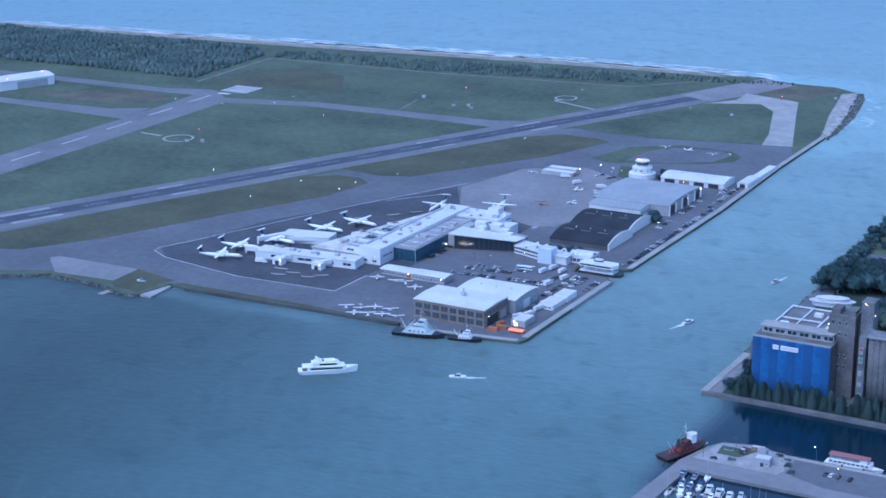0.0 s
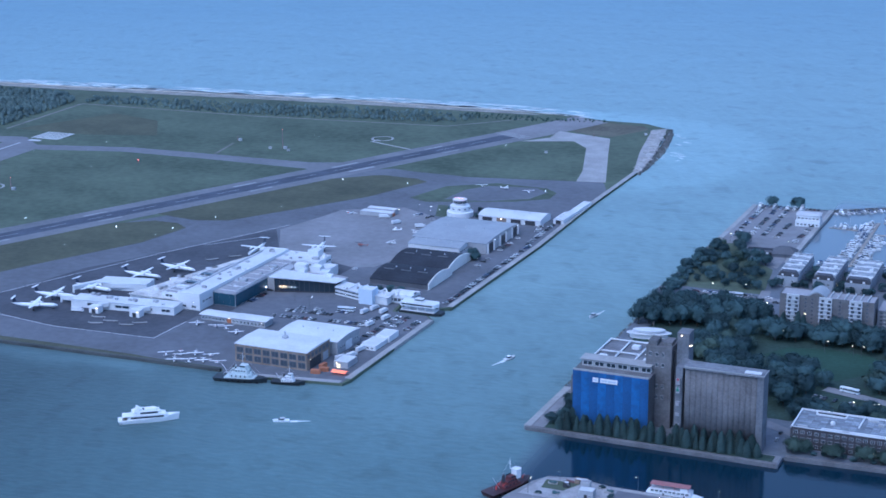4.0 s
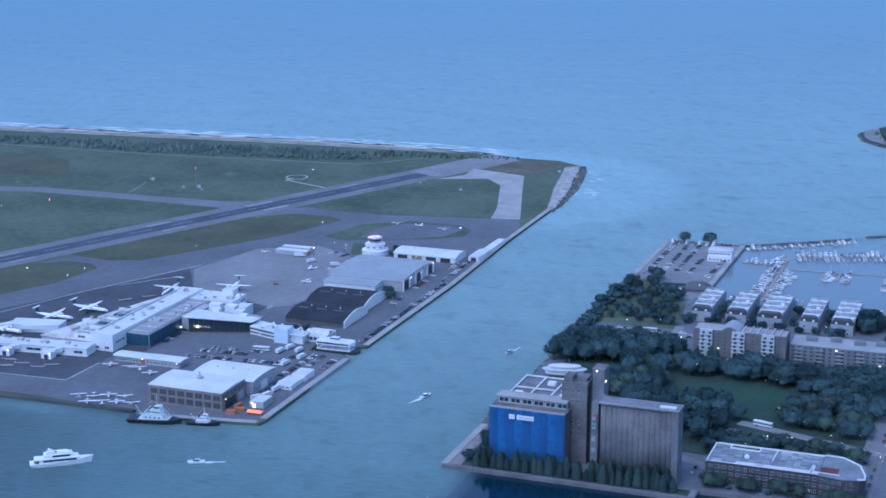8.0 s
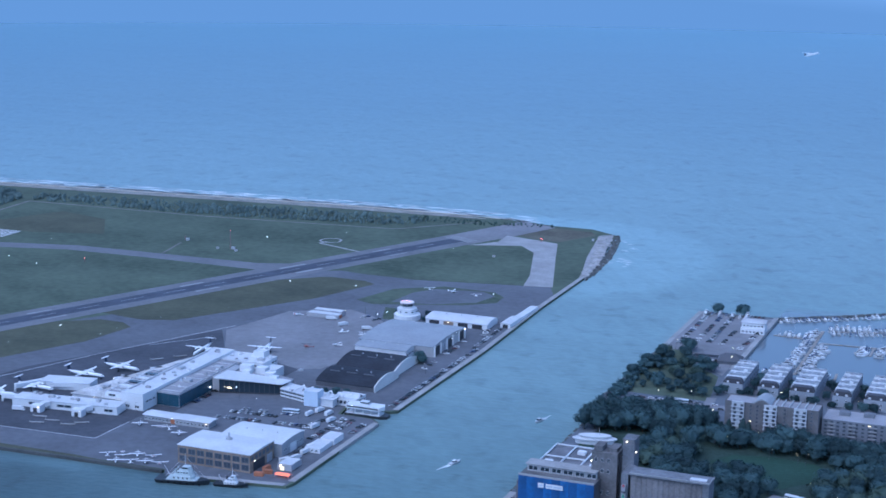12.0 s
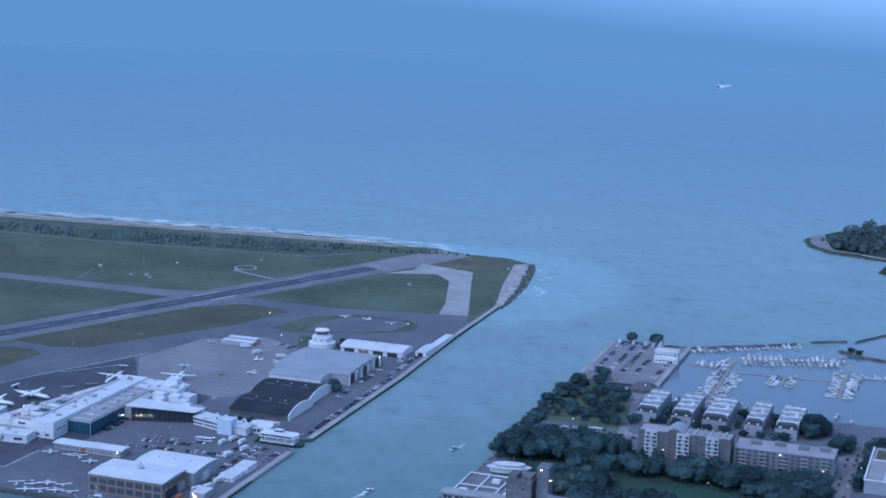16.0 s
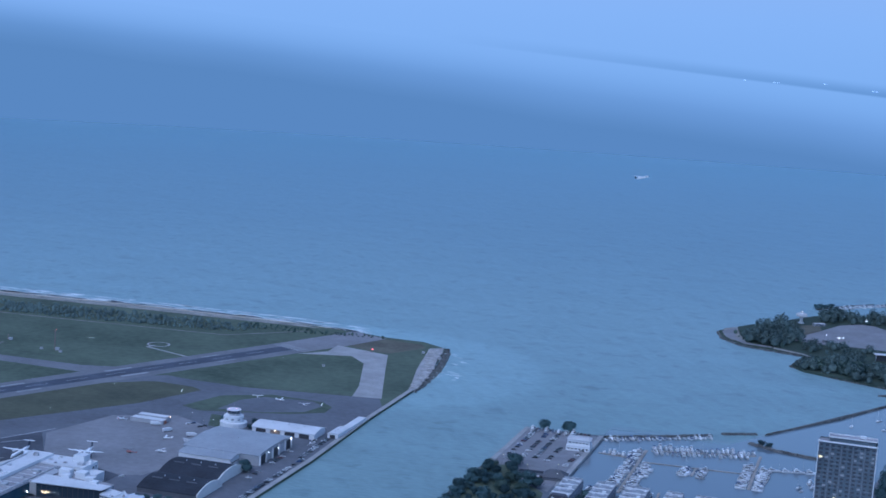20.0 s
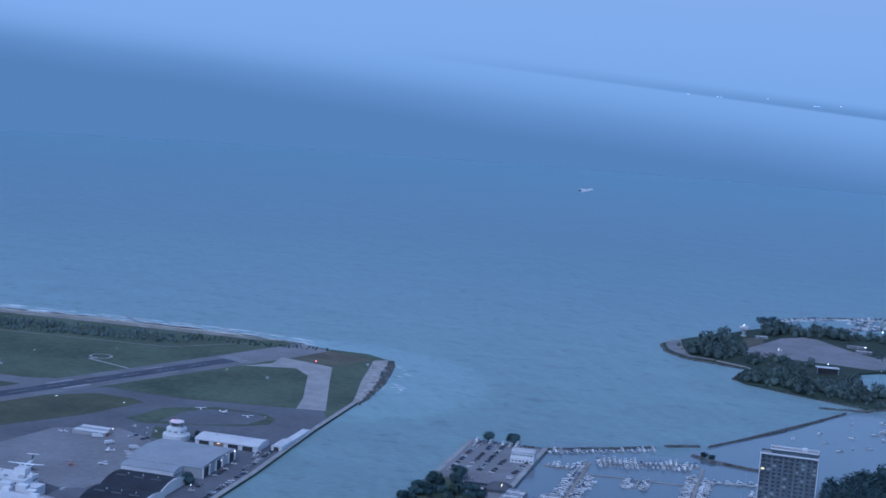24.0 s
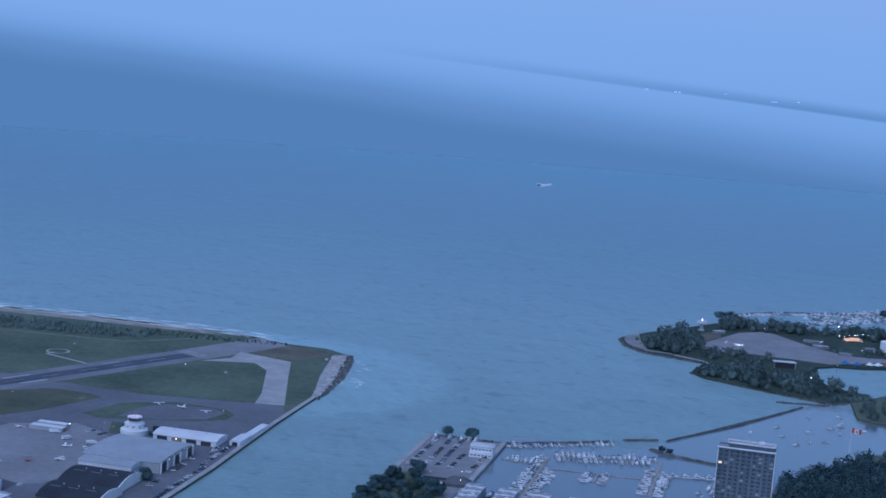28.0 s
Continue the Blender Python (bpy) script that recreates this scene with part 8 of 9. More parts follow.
# stepped flats at the foot of the tower: a white-framed block and a planted podium
sf = thing("stepped_flats", "stepped apartment block with white frames and roof terraces", "apartment building", (0, 0, M))
block(sf, "wall", -64.5, 1146, 40, 1187, 0, 28, TOWER, GREY_ROOF, 1.0)
block(sf, "podium_wall", -74, 1070, 40, 1145.8, 0, 8, rowmat, GREY_ROOF, 0.9)
for x0, y0, x1, y1, z in ((-65.1, 1145.4, 40, 1146.4, 28.9), (-65.1, 1146.5, -64.1, 1187, 28.9), (-74.6, 1069.4, 40, 1070.4, 8.8), (-74.6, 1070.5, -73.6, 1145.8, 8.8), (-60, 1160, 40, 1160.8, 28.1), (-52, 1147, -51.2, 1186, 28.1), (-73, 1118, 38, 1118.8, 8.1), (-62, 1071, -61.2, 1145, 8.1)):
    bm = bmesh.new()
    box(bm, x0, y0, z, x1, y1, z + 0.8)
    part("white_coping", bm, WHITE, sf)
for k in range(9):
    x = -64.4 + 12 * k
    bm = bmesh.new()
    box(bm, x, 1144.6, 8.2, x + 0.9, 1145.9, 28.8)
    part("white_fin", bm, WHITE, sf)
for fl in range(6):
    z = 10.6 + 3.0 * fl
    for k in range(14):
        small_window(sf, -61.5 + 4.0 * k, 1145.9, z, 2.6, 1.9, "s", (fl * 7 + k) % 31 == 4)
    for k in range(9):
        small_window(sf, -64.56, 1149 + 4.2 * k, z, 2.4, 1.8, "w")
for k in range(12):
    small_window(sf, -74.06, 1074 + 6 * k, 4.0, 2.6, 2.0, "w")
for x0, y0, x1, y1 in ((-71, 1121, -64, 1142), (-59, 1121, -49, 1142), (-46, 1121, -30, 1142)):
    bm = bmesh.new()
    box(bm, x0, y0, 8.07, x1, y1, 8.5)
    part("planting_bed", bm, OLIVE, sf, "olive roof planting bed")
for x, y, z, w_, d_, h_ in ((-40, 1168, 28.1, 9, 6, 3.0), (-56, 1176, 28.1, 4, 4, 2.0), (-24, 1170, 28.1, 6, 5, 2.6), (-56, 1100, 8.1, 5, 3, 2.2), (-50, 1106, 8.1, 4, 3, 2.4), (-44, 1100, 8.1, 5, 4, 2.2)):
    roof_unit(sf, x, y, z, w_, d_, h_, WHITE)

# pier sheds
for k, (x, y, w, d, h, m) in enumerate(((-254, 755, 8, 6, 4, GREY_CLAD), (-257, 762, 5, 4, 5, GREY_CLAD), (-262, 770, 7, 3, 2.2, BRICK), (-268, 763, 3, 3, 2.4, DARK))):
    sh = thing("pier_shed", "small flat-roofed pier shed", "shed", (x, y, 1.7), 4, "pier sheds")
    block(sh, "wall", -w / 2, -d / 2, w / 2, d / 2, 0, h, m, WHITE_ROOF if k != 1 else GREY_ROOF, 0.25)
    slab_door(sh, 0, -d / 2 - 0.1, 0, 1.6, 2.2)
    window(sh, w / 4 + 0.5, -d / 2 - 0.06, 1.7, 1.2, 1.0)

# western park: stage, pavilion, tents, silo tower, beacon
st = thing("lakeside_stage", "white-roofed lakeside stage with dark opening", "stage", (-29, 1930, 2.2), 10)
bm = bmesh.new()
box(bm, -11, -1, 0, 11, 9, 6.0)
part("stage_house", bm, DARK, st)
bm = bmesh.new()
profile(bm, [(-4, 7.2), (10, 6.2), (10, 6.9), (-4, 8.0)], -13, 13, "x")
part("roof", bm, WHITE_ROOF, st)
for x in (-12, 12):
    bm = bmesh.new()
    tube(bm, (x, -3, 0), (x, -3, 7.2), 0.35, n=8)
    part("post", bm, STEEL, st)
wt_ = thing("white_rotunda", "tall white rotunda in the park", "pavilion", (92, 2122, 2.2))
bm = bmesh.new()
lathe(bm, [(0, 9, 0), (12, 9, 0), (12.6, 9.8, 0), (13.6, 9.4, 0), (15, 3, 0)], 18, "z")
part("drum", bm, WHITE, wt_)
for k in range(12):
    a = k * math.tau / 12
    bm = bmesh.new()
    box(bm, -0.4, -0.35, 0, 0.4, 0.35, 12)
    o = part("column", bm, WHITE, wt_)
    o.matrix_basis = pose(9.3 * math.cos(a), 9.3 * math.sin(a), 0, 0, 0, math.degrees(a))
bc = thing("harbour_beacon", "white harbour beacon with a broad drum head", "beacon", (-141, 2130, 2.2))
bm = bmesh.new()
lathe(bm, [(0, 4, 0), (1.2, 3.8, 0), (1.3, 2.2, 0), (7.5, 1.9, 0), (9.0, 7.0, 0), (9.6, 7.2, 0), (12.4, 6.6, 0), (12.8, 5.8, 0), (13.0, 2.0, 0), (15.4, 1.6, 0), (16.4, 0.2, 0)], 16, "z")
part("tower", bm, mat("weathered_white_render", (0.42, 0.43, 0.45), 0.8, vary=0.12), bc)
glow_ball(bc, 0, -1.9, 14.4, 0.5, COOL_LAMP)
for k, (x, y, w, m) in enumerate(((40, 1998, 10, "blue"), (54, 1996, 9, "blue"), (92, 2012, 14, "red"), (104, 2014, 10, "red"), (78, 2008, 12, "white"), (68, 2004, 8, "white"), (112, 2020, 10, "white"))):
    tn = thing("event_tent", f"{m} pyramid event tent on the shore", "tent", (x, y, 2.2), 15 * k, "event tents")
    bm = bmesh.new()
    prism(bm, [(-w / 2, -4), (w / 2, -4), (w / 2, 4), (-w / 2, 4)], 2.4, 5.4, [(-0.3, -0.2), (0.3, -0.2), (0.3, 0.2), (-0.3, 0.2)])
    part("canopy", bm, {"blue": mat("blue_tent", (0.03, 0.12, 0.35), 0.7), "red": mat("red_tent", (0.4, 0.05, 0.06), 0.7), "white": WHITE}[m], tn)
    for sx in (-1, 1):
        for sy in (-1, 1):
            bm = bmesh.new()
            tube(bm, (sx * (w / 2 - 0.2), sy * 3.8, 0), (sx * (w / 2 - 0.2), sy * 3.8, 2.5), 0.08, n=5)
            part("post", bm, STEEL, tn)
mq = thing("lit_marquee", "warm lit marquee among the park trees", "tent", (48, 2168, 2.2), 42)
for k in range(3):
    bm = bmesh.new()
    profile(bm, [(-4, 3.0), (0, 5.6 + 0.8 * (k == 1)), (4, 3.0), (4, 3.15), (0, 5.8 + 0.8 * (k == 1)), (-4, 3.15)], -12 + 8 * k, -4.4 + 8 * k, "x")
    part("canopy", bm, mat("lit_amber_canvas", (1.0, 0.5, 0.26), 0.7, emit=0.32, vary=0.1), mq)
    for x in (-11.6, -4.8):
        for y in (-3.8, 3.8):
            bm = bmesh.new()
            tube(bm, (x + 8 * k, y, 0), (x + 8 * k, y, 3.1), 0.1, n=5)
            part("post", bm, STEEL, mq)
for k, (x, y, w, d) in enumerate(((-89, 2002, 20, 6), (-101, 2008, 10, 5), (-118, 2124, 16, 6), (0, 2130, 24, 6), (50, 2178, 24, 8), (70, 2120, 14, 7), (10, 2098, 20, 6), (40, 2062, 16, 6))):
    pb = thing("park_pavilion", "low pale park pavilion with flat roof", "pavilion", (x, y, 2.2), 12 * (k % 3), "park pavilions")
    block(pb, "wall", -w / 2, -d / 2, w / 2, d / 2, 0, 3.0, GREYBRICK, GREY_ROOF if k % 2 else WHITE_ROOF, 0.3)
    window_row(pb, (-w / 2, -d / 2 - 0.06), (w / 2, -d / 2 - 0.06), max(3, w // 4), 1.8, 2.0, 1.6, "s", lit_pane if k == 4 else None)
fl = thing("flagpole", "tall white flagpole with red and white flag", "flag", (42, 1500, M))
bm = bmesh.new()
tube(bm, (0, 0, 0), (0, 0, 33), 0.3, 0.15, 8)
part("pole", bm, WHITE, fl)
for k, m in enumerate((RED, WHITE, RED)):
    bm = bmesh.new()
    x0, x1 = (0.2, 2.4, 6.4, 8.6)[k], (0.2, 2.4, 6.4, 8.6)[k + 1]
    lo = [(x0 + (x1 - x0) * q / 5, 0.35 * math.sin((x0 + (x1 - x0) * q / 5) * 1.1)) for q in range(6)]
    prism(bm, lo + [(u, v + 0.06) for u, v in lo[::-1]], 27.6 - 0.12 * x0, 32 - 0.12 * x0)
    part("flag_band", bm, m, fl)
bm = bmesh.new()
bmesh.ops.create_icosphere(bm, subdivisions=1, radius=1.0, matrix=Matrix.Translation((4.4, -0.2, 28.9)) @ Matrix.Diagonal((1.1, 0.25, 1.2, 1)))
part("leaf_emblem", bm, RED, fl)

# cars on the city side
park((((-312, 1290), (-312, 1392), 3.2, 5, 0.7), ((-300, 1300), (-300, 1385), 3.2, 5, 0.65), ((-290, 1300), (-290, 1390), 3.4, 5, 0.6), ((-279, 1300), (-278, 1345), 3.4, 5, 0.65), ((-262, 1290), (-259, 1345), 4.0, 5, 0.6)), "cars on the mole", M + 0.08)
park((((-314, 1401), (-262, 1403), 3.2, 90, 0.7), ((-290, 1240), (-258, 1246), 3.4, 90, 0.4), ((-320, 1117), (-210, 1126), 5.6, 4, 0.6), ((-300, 1130), (-180, 1138), 11, 4, 0.5), ((-178, 946), (-150, 938), 3.2, 75, 0.7), ((-181, 868), (-181, 890), 5, 90, 0.6)), "cars on the city side", M + 0.12)
park((((-85, 862), (-85, 1150), 12, 90, 0.55), ((-91, 905), (-91, 1180), 14, 90, 0.5), ((-165, 957), (-80, 932), 9, -16, 0.6)), "cars in the street", M + 0.13)
park((((60, 2120), (180, 2130), 4, 90, 0.6), ((60, 2108), (180, 2116), 4, 90, 0.6)), "cars in the park", 2.3)
moor([(-314 + 6.0 * k, 1396) for k in range(7)], 80, M + 0.45, 0.2)
# planters, cars and bollards on the ferry pier
park((((-222, 757), (-190, 757), 3.2, 88, 0.4), ((-176, 770), (-110, 773), 7, 4, 0.5)), "cars on the pier", 1.78)
bollard_mesh = shared("bollard", DARK, lambda bm: lathe(bm, [(0, 0.4, 0), (0.7, 0.35, 0), (0.75, 0.55, 0), (1.0, 0.5, 0)], 8, "z"))
for k in range(18):
    bo = thing("bollard", "black iron mooring bollard on the pier edge", "bollard", (-240 + 11 * k, 770.9 + 0.3 * k, 1.72), 0, "pier bollards")
    part("post", bollard_mesh, None, bo)
for x, y, w, d in ((-276, 764, 5, 2), (-250, 768, 4, 2), (-245, 764, 5, 2), (-242, 758, 3, 5), (-238, 750, 3, 5), (-270, 752, 4, 2), (-279, 749, 4, 2)):
    pl = thing("planter", "low concrete planter with dark shrubs", "planter", (x, y, 1.72), 8, "pier planters")
    bm = bmesh.new()
    box(bm, -w / 2, -d / 2, 0, w / 2, d / 2, 0.7)
    part("trough", bm, CONCRETE, pl)
    bm = bmesh.new()
    for k in range(int(w * d)):
        u, v = rng.uniform(-w / 2.4, w / 2.4), rng.uniform(-d / 2.4, d / 2.4)
        bmesh.ops.create_icosphere(bm, subdivisions=1, radius=rng.uniform(0.5, 0.9), matrix=Matrix.Translation((u, v, 1.0)))
    part("shrubs", bm, LEAF, pl)

# ---------------------------------------------------------------- trees
def lump(rng, rx, ry, rz, count, size, centre=(0, 0, 0), core=True):
    """Leaf clumps: many small tilted cards round a lobed, gappy volume, over a rough inner mass. The leaves are shaded with the clump they sit on."""
    verts, faces, normals = [], [], []
    lobes = [(0, 0, 0, 0.86)] * 3 + [(rng.uniform(-0.62, 0.62) * rx, rng.uniform(-0.62, 0.62) * ry, rng.uniform(-0.4, 0.5) * rz, rng.uniform(0.24, 0.4)) for _ in range(15)]

    def card(p, s, out):
        a = Vector((rng.uniform(-1, 1), rng.uniform(-1, 1), rng.uniform(-0.5, 0.5))).normalized()
        b = a.cross(Vector((rng.uniform(-1, 1), rng.uniform(-1, 1), rng.uniform(-1, 1)))).normalized()
        k = len(verts)
        up = a.cross(b)
        flip = up.dot(out) < 0
        bend = up * s * 0.35
        for u, v, w in ((-0.5, -0.3, 0), (0.1, -0.55, 0.4), (0.55, 0.05, 0), (0.0, 0.5, 0.5)):
            verts.append(tuple(p + a * u * s + b * v * s + bend * w))
            normals.append(tuple((out + up * (-0.12 if flip else 0.12) + Vector((0, 0, 0.6))).normalized()))
        faces.append((k + 3, k + 2, k + 1, k) if flip else (k, k + 1, k + 2, k + 3))

    for _ in range(count):
        lx, ly, lz, lr = rng.choice(lobes)
        d = Vector((rng.gauss(0, 1), rng.gauss(0, 1), rng.gauss(0, 1) + 0.25)).normalized()
        out = (d + Vector((lx / rx, ly / ry, lz / rz + 0.1)) * 1.1).normalized()
        d = d * rng.uniform(0.72, 1.22) * lr
        card(Vector((centre[0] + lx + d.x * rx, centre[1] + ly + d.y * ry, centre[2] + lz + d.z * rz)), size * rng.uniform(0.6, 1.3), out)
    if core:
        for lx, ly, lz, lr in lobes[2:]:
            bm = bmesh.new()
            bmesh.ops.create_icosphere(bm, subdivisions=1, radius=1.0)
            k = len(verts)
            for v in bm.verts:
                q = v.co * lr * rng.uniform(0.66, 0.94)
                verts.append((centre[0] + lx + q.x * rx, centre[1] + ly + q.y * ry, centre[2] + lz + q.z * rz))
                normals.append(tuple((v.co.normalized() + Vector((0, 0, 0.6))).normalized()))
            faces.extend(tuple(k + v.index for v in f.verts) for f in bm.faces)
            bm.free()
    return verts, faces, normals


def tree_kind(name, label, seed, height, radius, leaf, trunk_share=0.3, count=420, size=0.8, cone=False):
    rng = random.Random(seed)
    t = thing(name, label, "tree", (0, 0, -50), 0, "trees")
    bm = bmesh.new()
    tube(bm, (0, 0, 0), (0.1, 0.05, height * 0.45), 0.022 * height, 0.014 * height, 8)
    for k in range(5):
        a = k * 1.26 + rng.uniform(-0.3, 0.3)
        z = height * rng.uniform(0.28, 0.45)
        tube(bm, (0, 0, z), (radius * 0.55 * math.cos(a), radius * 0.55 * math.sin(a), z + height * 0.2), 0.014 * height, 0.006 * height, 5)
    part("trunk", bm, BARK, t)
    if cone:
        verts, faces, normals = [], [], []
        # a ragged tapering shell of leaf sprays over a solid inner cone
        wave = [rng.uniform(0, 6.3) for _ in range(3)]

        def girth(u, a):
            return radius * (1 - u) ** 0.55 * min(1.0, 0.72 + 1.6 * u) * (0.84 + 0.1 * math.sin(3 * a + wave[0] + 5 * u) + 0.09 * math.sin(5 * a + wave[1] - 17 * u) + 0.06 * math.sin(31 * u + wave[2]))

        rings = [(u, height * (0.04 + 0.94 * u)) for u in (0.0, 0.12, 0.28, 0.44, 0.6, 0.76, 0.9, 0.985)]
        for u, z in rings:
            for q in range(10):
                a = q * math.tau / 10
                g = girth(u, a) * rng.uniform(0.7, 0.86)
                verts.append((g * math.cos(a), g * math.sin(a), z))
                normals.append(tuple(Vector((math.cos(a), math.sin(a), 0.75)).normalized()))
        for k in range(len(rings) - 1):
            for q in range(10):
                faces.append((10 * k + q, 10 * k + (q + 1) % 10, 10 * k + 10 + (q + 1) % 10, 10 * k + 10 + q))
        for _ in range(count):
            u, a = rng.random() ** 1.5, rng.uniform(0, math.tau)
            g = girth(u, a) * rng.uniform(0.76, 1.12)
            p = Vector((g * math.cos(a), g * math.sin(a), height * (0.03 + 0.97 * u) + rng.uniform(-0.3, 0.3)))
            out = Vector((math.cos(a), math.sin(a), 0.8)).normalized()
            e = Vector((rng.uniform(-1, 1), rng.uniform(-1, 1), rng.uniform(-0.8, 0.8))).normalized()
            f = out.cross(e).normalized()
            size_k, n = size * rng.uniform(0.6, 1.25), len(verts)
            for i, j, o in ((-0.5, -0.3, 0.0), (0.1, -0.55, 0.15), (0.55, 0.05, 0.0), (0.0, 0.5, 0.2)):
                verts.append(tuple(p + (e * i + f * j + out * o) * size_k))
                normals.append(tuple((out + Vector((rng.uniform(-0.2, 0.2), rng.uniform(-0.2, 0.2), 0.2))).normalized()))
            faces.append((n, n + 1, n + 2, n + 3))
    else:
        crown_h = height * (1 - trunk_share) / 2
        verts, faces, normals = lump(rng, radius, radius, crown_h, count, size, (0, 0, height - crown_h))
    part("crown", tris("crown", verts, faces, leaf, normals), None, t)
    return t


BROAD = [tree_kind("broadleaf_tree", "dark green broadleaf tree with dense crown", k, 12.0, 6.2, LEAF, 0.06, 2500, 0.58) for k in (1, 2, 3)]
TALL = [tree_kind("tall_tree", "tall dark green tree with uneven crown", k, 15.0, 5.2, LEAF, 0.05, 2500, 0.58) for k in (4, 5)]
PALE = [tree_kind("willow_tree", "pale green willow with drooping crown", k, 10.5, 6.2, WILLOW, 0.02, 2400, 0.55) for k in (6, 7)]
CONE = [tree_kind("cone_tree", "slim dark green pointed tree", k, 10.0, 3.1, CONIFER, 0.04, 1500, 0.42, True) for k in (8, 9)]
SHRUB = [tree_kind("shrub", "low dark green bushy shrub", k, 3.6, 2.6, LEAF, 0.0, 320, 0.5) for k in (10, 11)]
TREE_RNG = random.Random(77)


def plant(pool, places, z, low=0.75, high=1.2):
    for x, y in places:
        k = TREE_RNG.uniform(low, high)
        copy_thing(TREE_RNG.choice(pool), pose(x, y, z - 0.05, 0, 0, TREE_RNG.uniform(0, 360)) @ Matrix.Diagonal((k * TREE_RNG.uniform(0.98, 1.28), k * TREE_RNG.uniform(0.98, 1.28), k * TREE_RNG.uniform(0.85, 1.1), 1)))


# the dense row behind the ferry pavilion, park trees, bank trees
plant(TALL + BROAD, scatter([(-316, 1036), (-313, 1074), (-296, 1088), (-240, 1094), (-236, 1072), (-262, 1056)], 66, TREE_RNG, 6.0), M, 1.0, 1.2)
plant(BROAD + PALE[:1], scatter([(-322, 1146), (-319, 1262), (-304, 1276), (-294, 1258), (-282, 1216), (-264, 1204), (-258, 1146)], 40, TREE_RNG, 8.0), M, 0.45, 0.9)
plant(BROAD, [(-301, 1276), (-297, 1268), (-268, 1216), (-276, 1222)], M, 0.75, 0.95)
plant(SHRUB, scatter([(-324, 1120), (-322, 1270), (-314, 1270), (-312, 1120)], 30, TREE_RNG, 3.0), M, 1.0, 1.9)
plant(BROAD + PALE[:1], scatter([(-264, 985), (-264, 1046), (-236, 1056), (-232, 1012), (-236, 985)], 20, TREE_RNG, 7.5), M, 0.85, 1.2)
plant(BROAD, scatter([(-228, 1042), (-226, 1060), (-96, 1066), (-92, 1022), (-128, 1016), (-142, 1030), (-152, 1040)], 56, TREE_RNG, 7.0), M, 0.85, 1.3)
plant(CONE, scatter([(-230, 1052), (-228, 1066), (-164, 1066), (-164, 1054)], 7, TREE_RNG, 5.0), M, 1.2, 1.7)
plant(BROAD + PALE, scatter([(-146, 960), (-152, 976), (-140, 1000), (-128, 1014), (-94, 1022), (-92, 955)], 26, TREE_RNG, 8.5), M, 0.75, 1.15)
plant(BROAD, scatter([(-248, 930), (-246, 984), (-190, 984), (-172, 966), (-180, 940), (-188, 915)], 30, TREE_RNG, 8.5), M, 0.85, 1.25)
plant(PALE + BROAD, scatter([(-180, 904), (-176, 930), (-150, 934), (-92, 920), (-92, 898)], 22, TREE_RNG, 8.0), M, 0.6, 1.0)
plant(PALE, [(-142, 973), (-125, 998), (-106, 977)], M, 1.2, 1.45)
plant(CONE, [(-300 + 5.0 * k + TREE_RNG.uniform(-1.2, 1.2), 838.6 + TREE_RNG.uniform(-0.5, 1.2)) for k in range(24)], M, 0.72, 1.15)
plant(CONE, [(-298 + 6.4 * k + TREE_RNG.uniform(-2, 2), 843.6) for k in range(18)], M, 0.95, 1.3)
plant(BROAD, [(-306, 845), (-302, 852), (-300, 862), (-304, 872)], M, 0.6, 0.85)
plant(SHRUB + PALE, [(-168 + 5.4 * k, 854 + 2 * (k % 2)) for k in range(16)], M, 0.65, 1.0)
plant(BROAD, [(-306, 1402), (-284, 1406), (-282, 1402)], M, 0.75, 1.0)
plant(BROAD, scatter([(-252, 1170), (-128, 1162), (-126, 1156), (-252, 1158)], 14, TREE_RNG, 6.0), M, 0.5, 0.7)
plant(BROAD, [(-228, 1185), (-227, 1205), (-203, 1180), (-203, 1200), (-174, 1180), (-174, 1205), (-150, 1190), (-150, 1205), (-125, 1185), (-125, 1210)], M, 0.5, 0.75)
plant(BROAD, [(-122, 1196), (-118, 1204), (-114, 1194), (-125, 1186), (-112, 1186), (-120, 1178)], M, 0.9, 1.15)
plant(BROAD, [(-98, 1152), (-94, 1158), (-101, 1146), (-96, 1164)], M, 0.85, 1.1)
plant(BROAD, scatter([(-79, 1070), (-79, 1180), (-69, 1180), (-76, 1146), (-77, 1070)], 16, TREE_RNG, 5.0), M, 0.5, 0.75)
plant(BROAD, [(-482, 1148), (-485, 1151), (-480, 1145)], G, 0.6, 0.8)
plant(SHRUB, [(-521 + 4 * k, 1040 + (k % 2)) for k in range(9)], G, 0.7, 1.2)
plant(BROAD, [(-521, 1043), (-512, 1040), (-504, 1043), (-497, 1046)], G, 0.4, 0.55)
plant(BROAD, [(-531, 1270), (-560, 1282), (-533, 1284)], G, 0.4, 0.55)
plant(BROAD, [(95, 2420), (105, 2425), (112, 2432)], 1.2, 1.0, 1.4)
plant(SHRUB, [(-130 + 4 * k, 2270 + 5.6 * k) for k in range(5)], 0.6, 1.3, 2.2)
plant(SHRUB, [(-120, 1457), (-114, 1452)], 0.4, 1.2, 1.8)


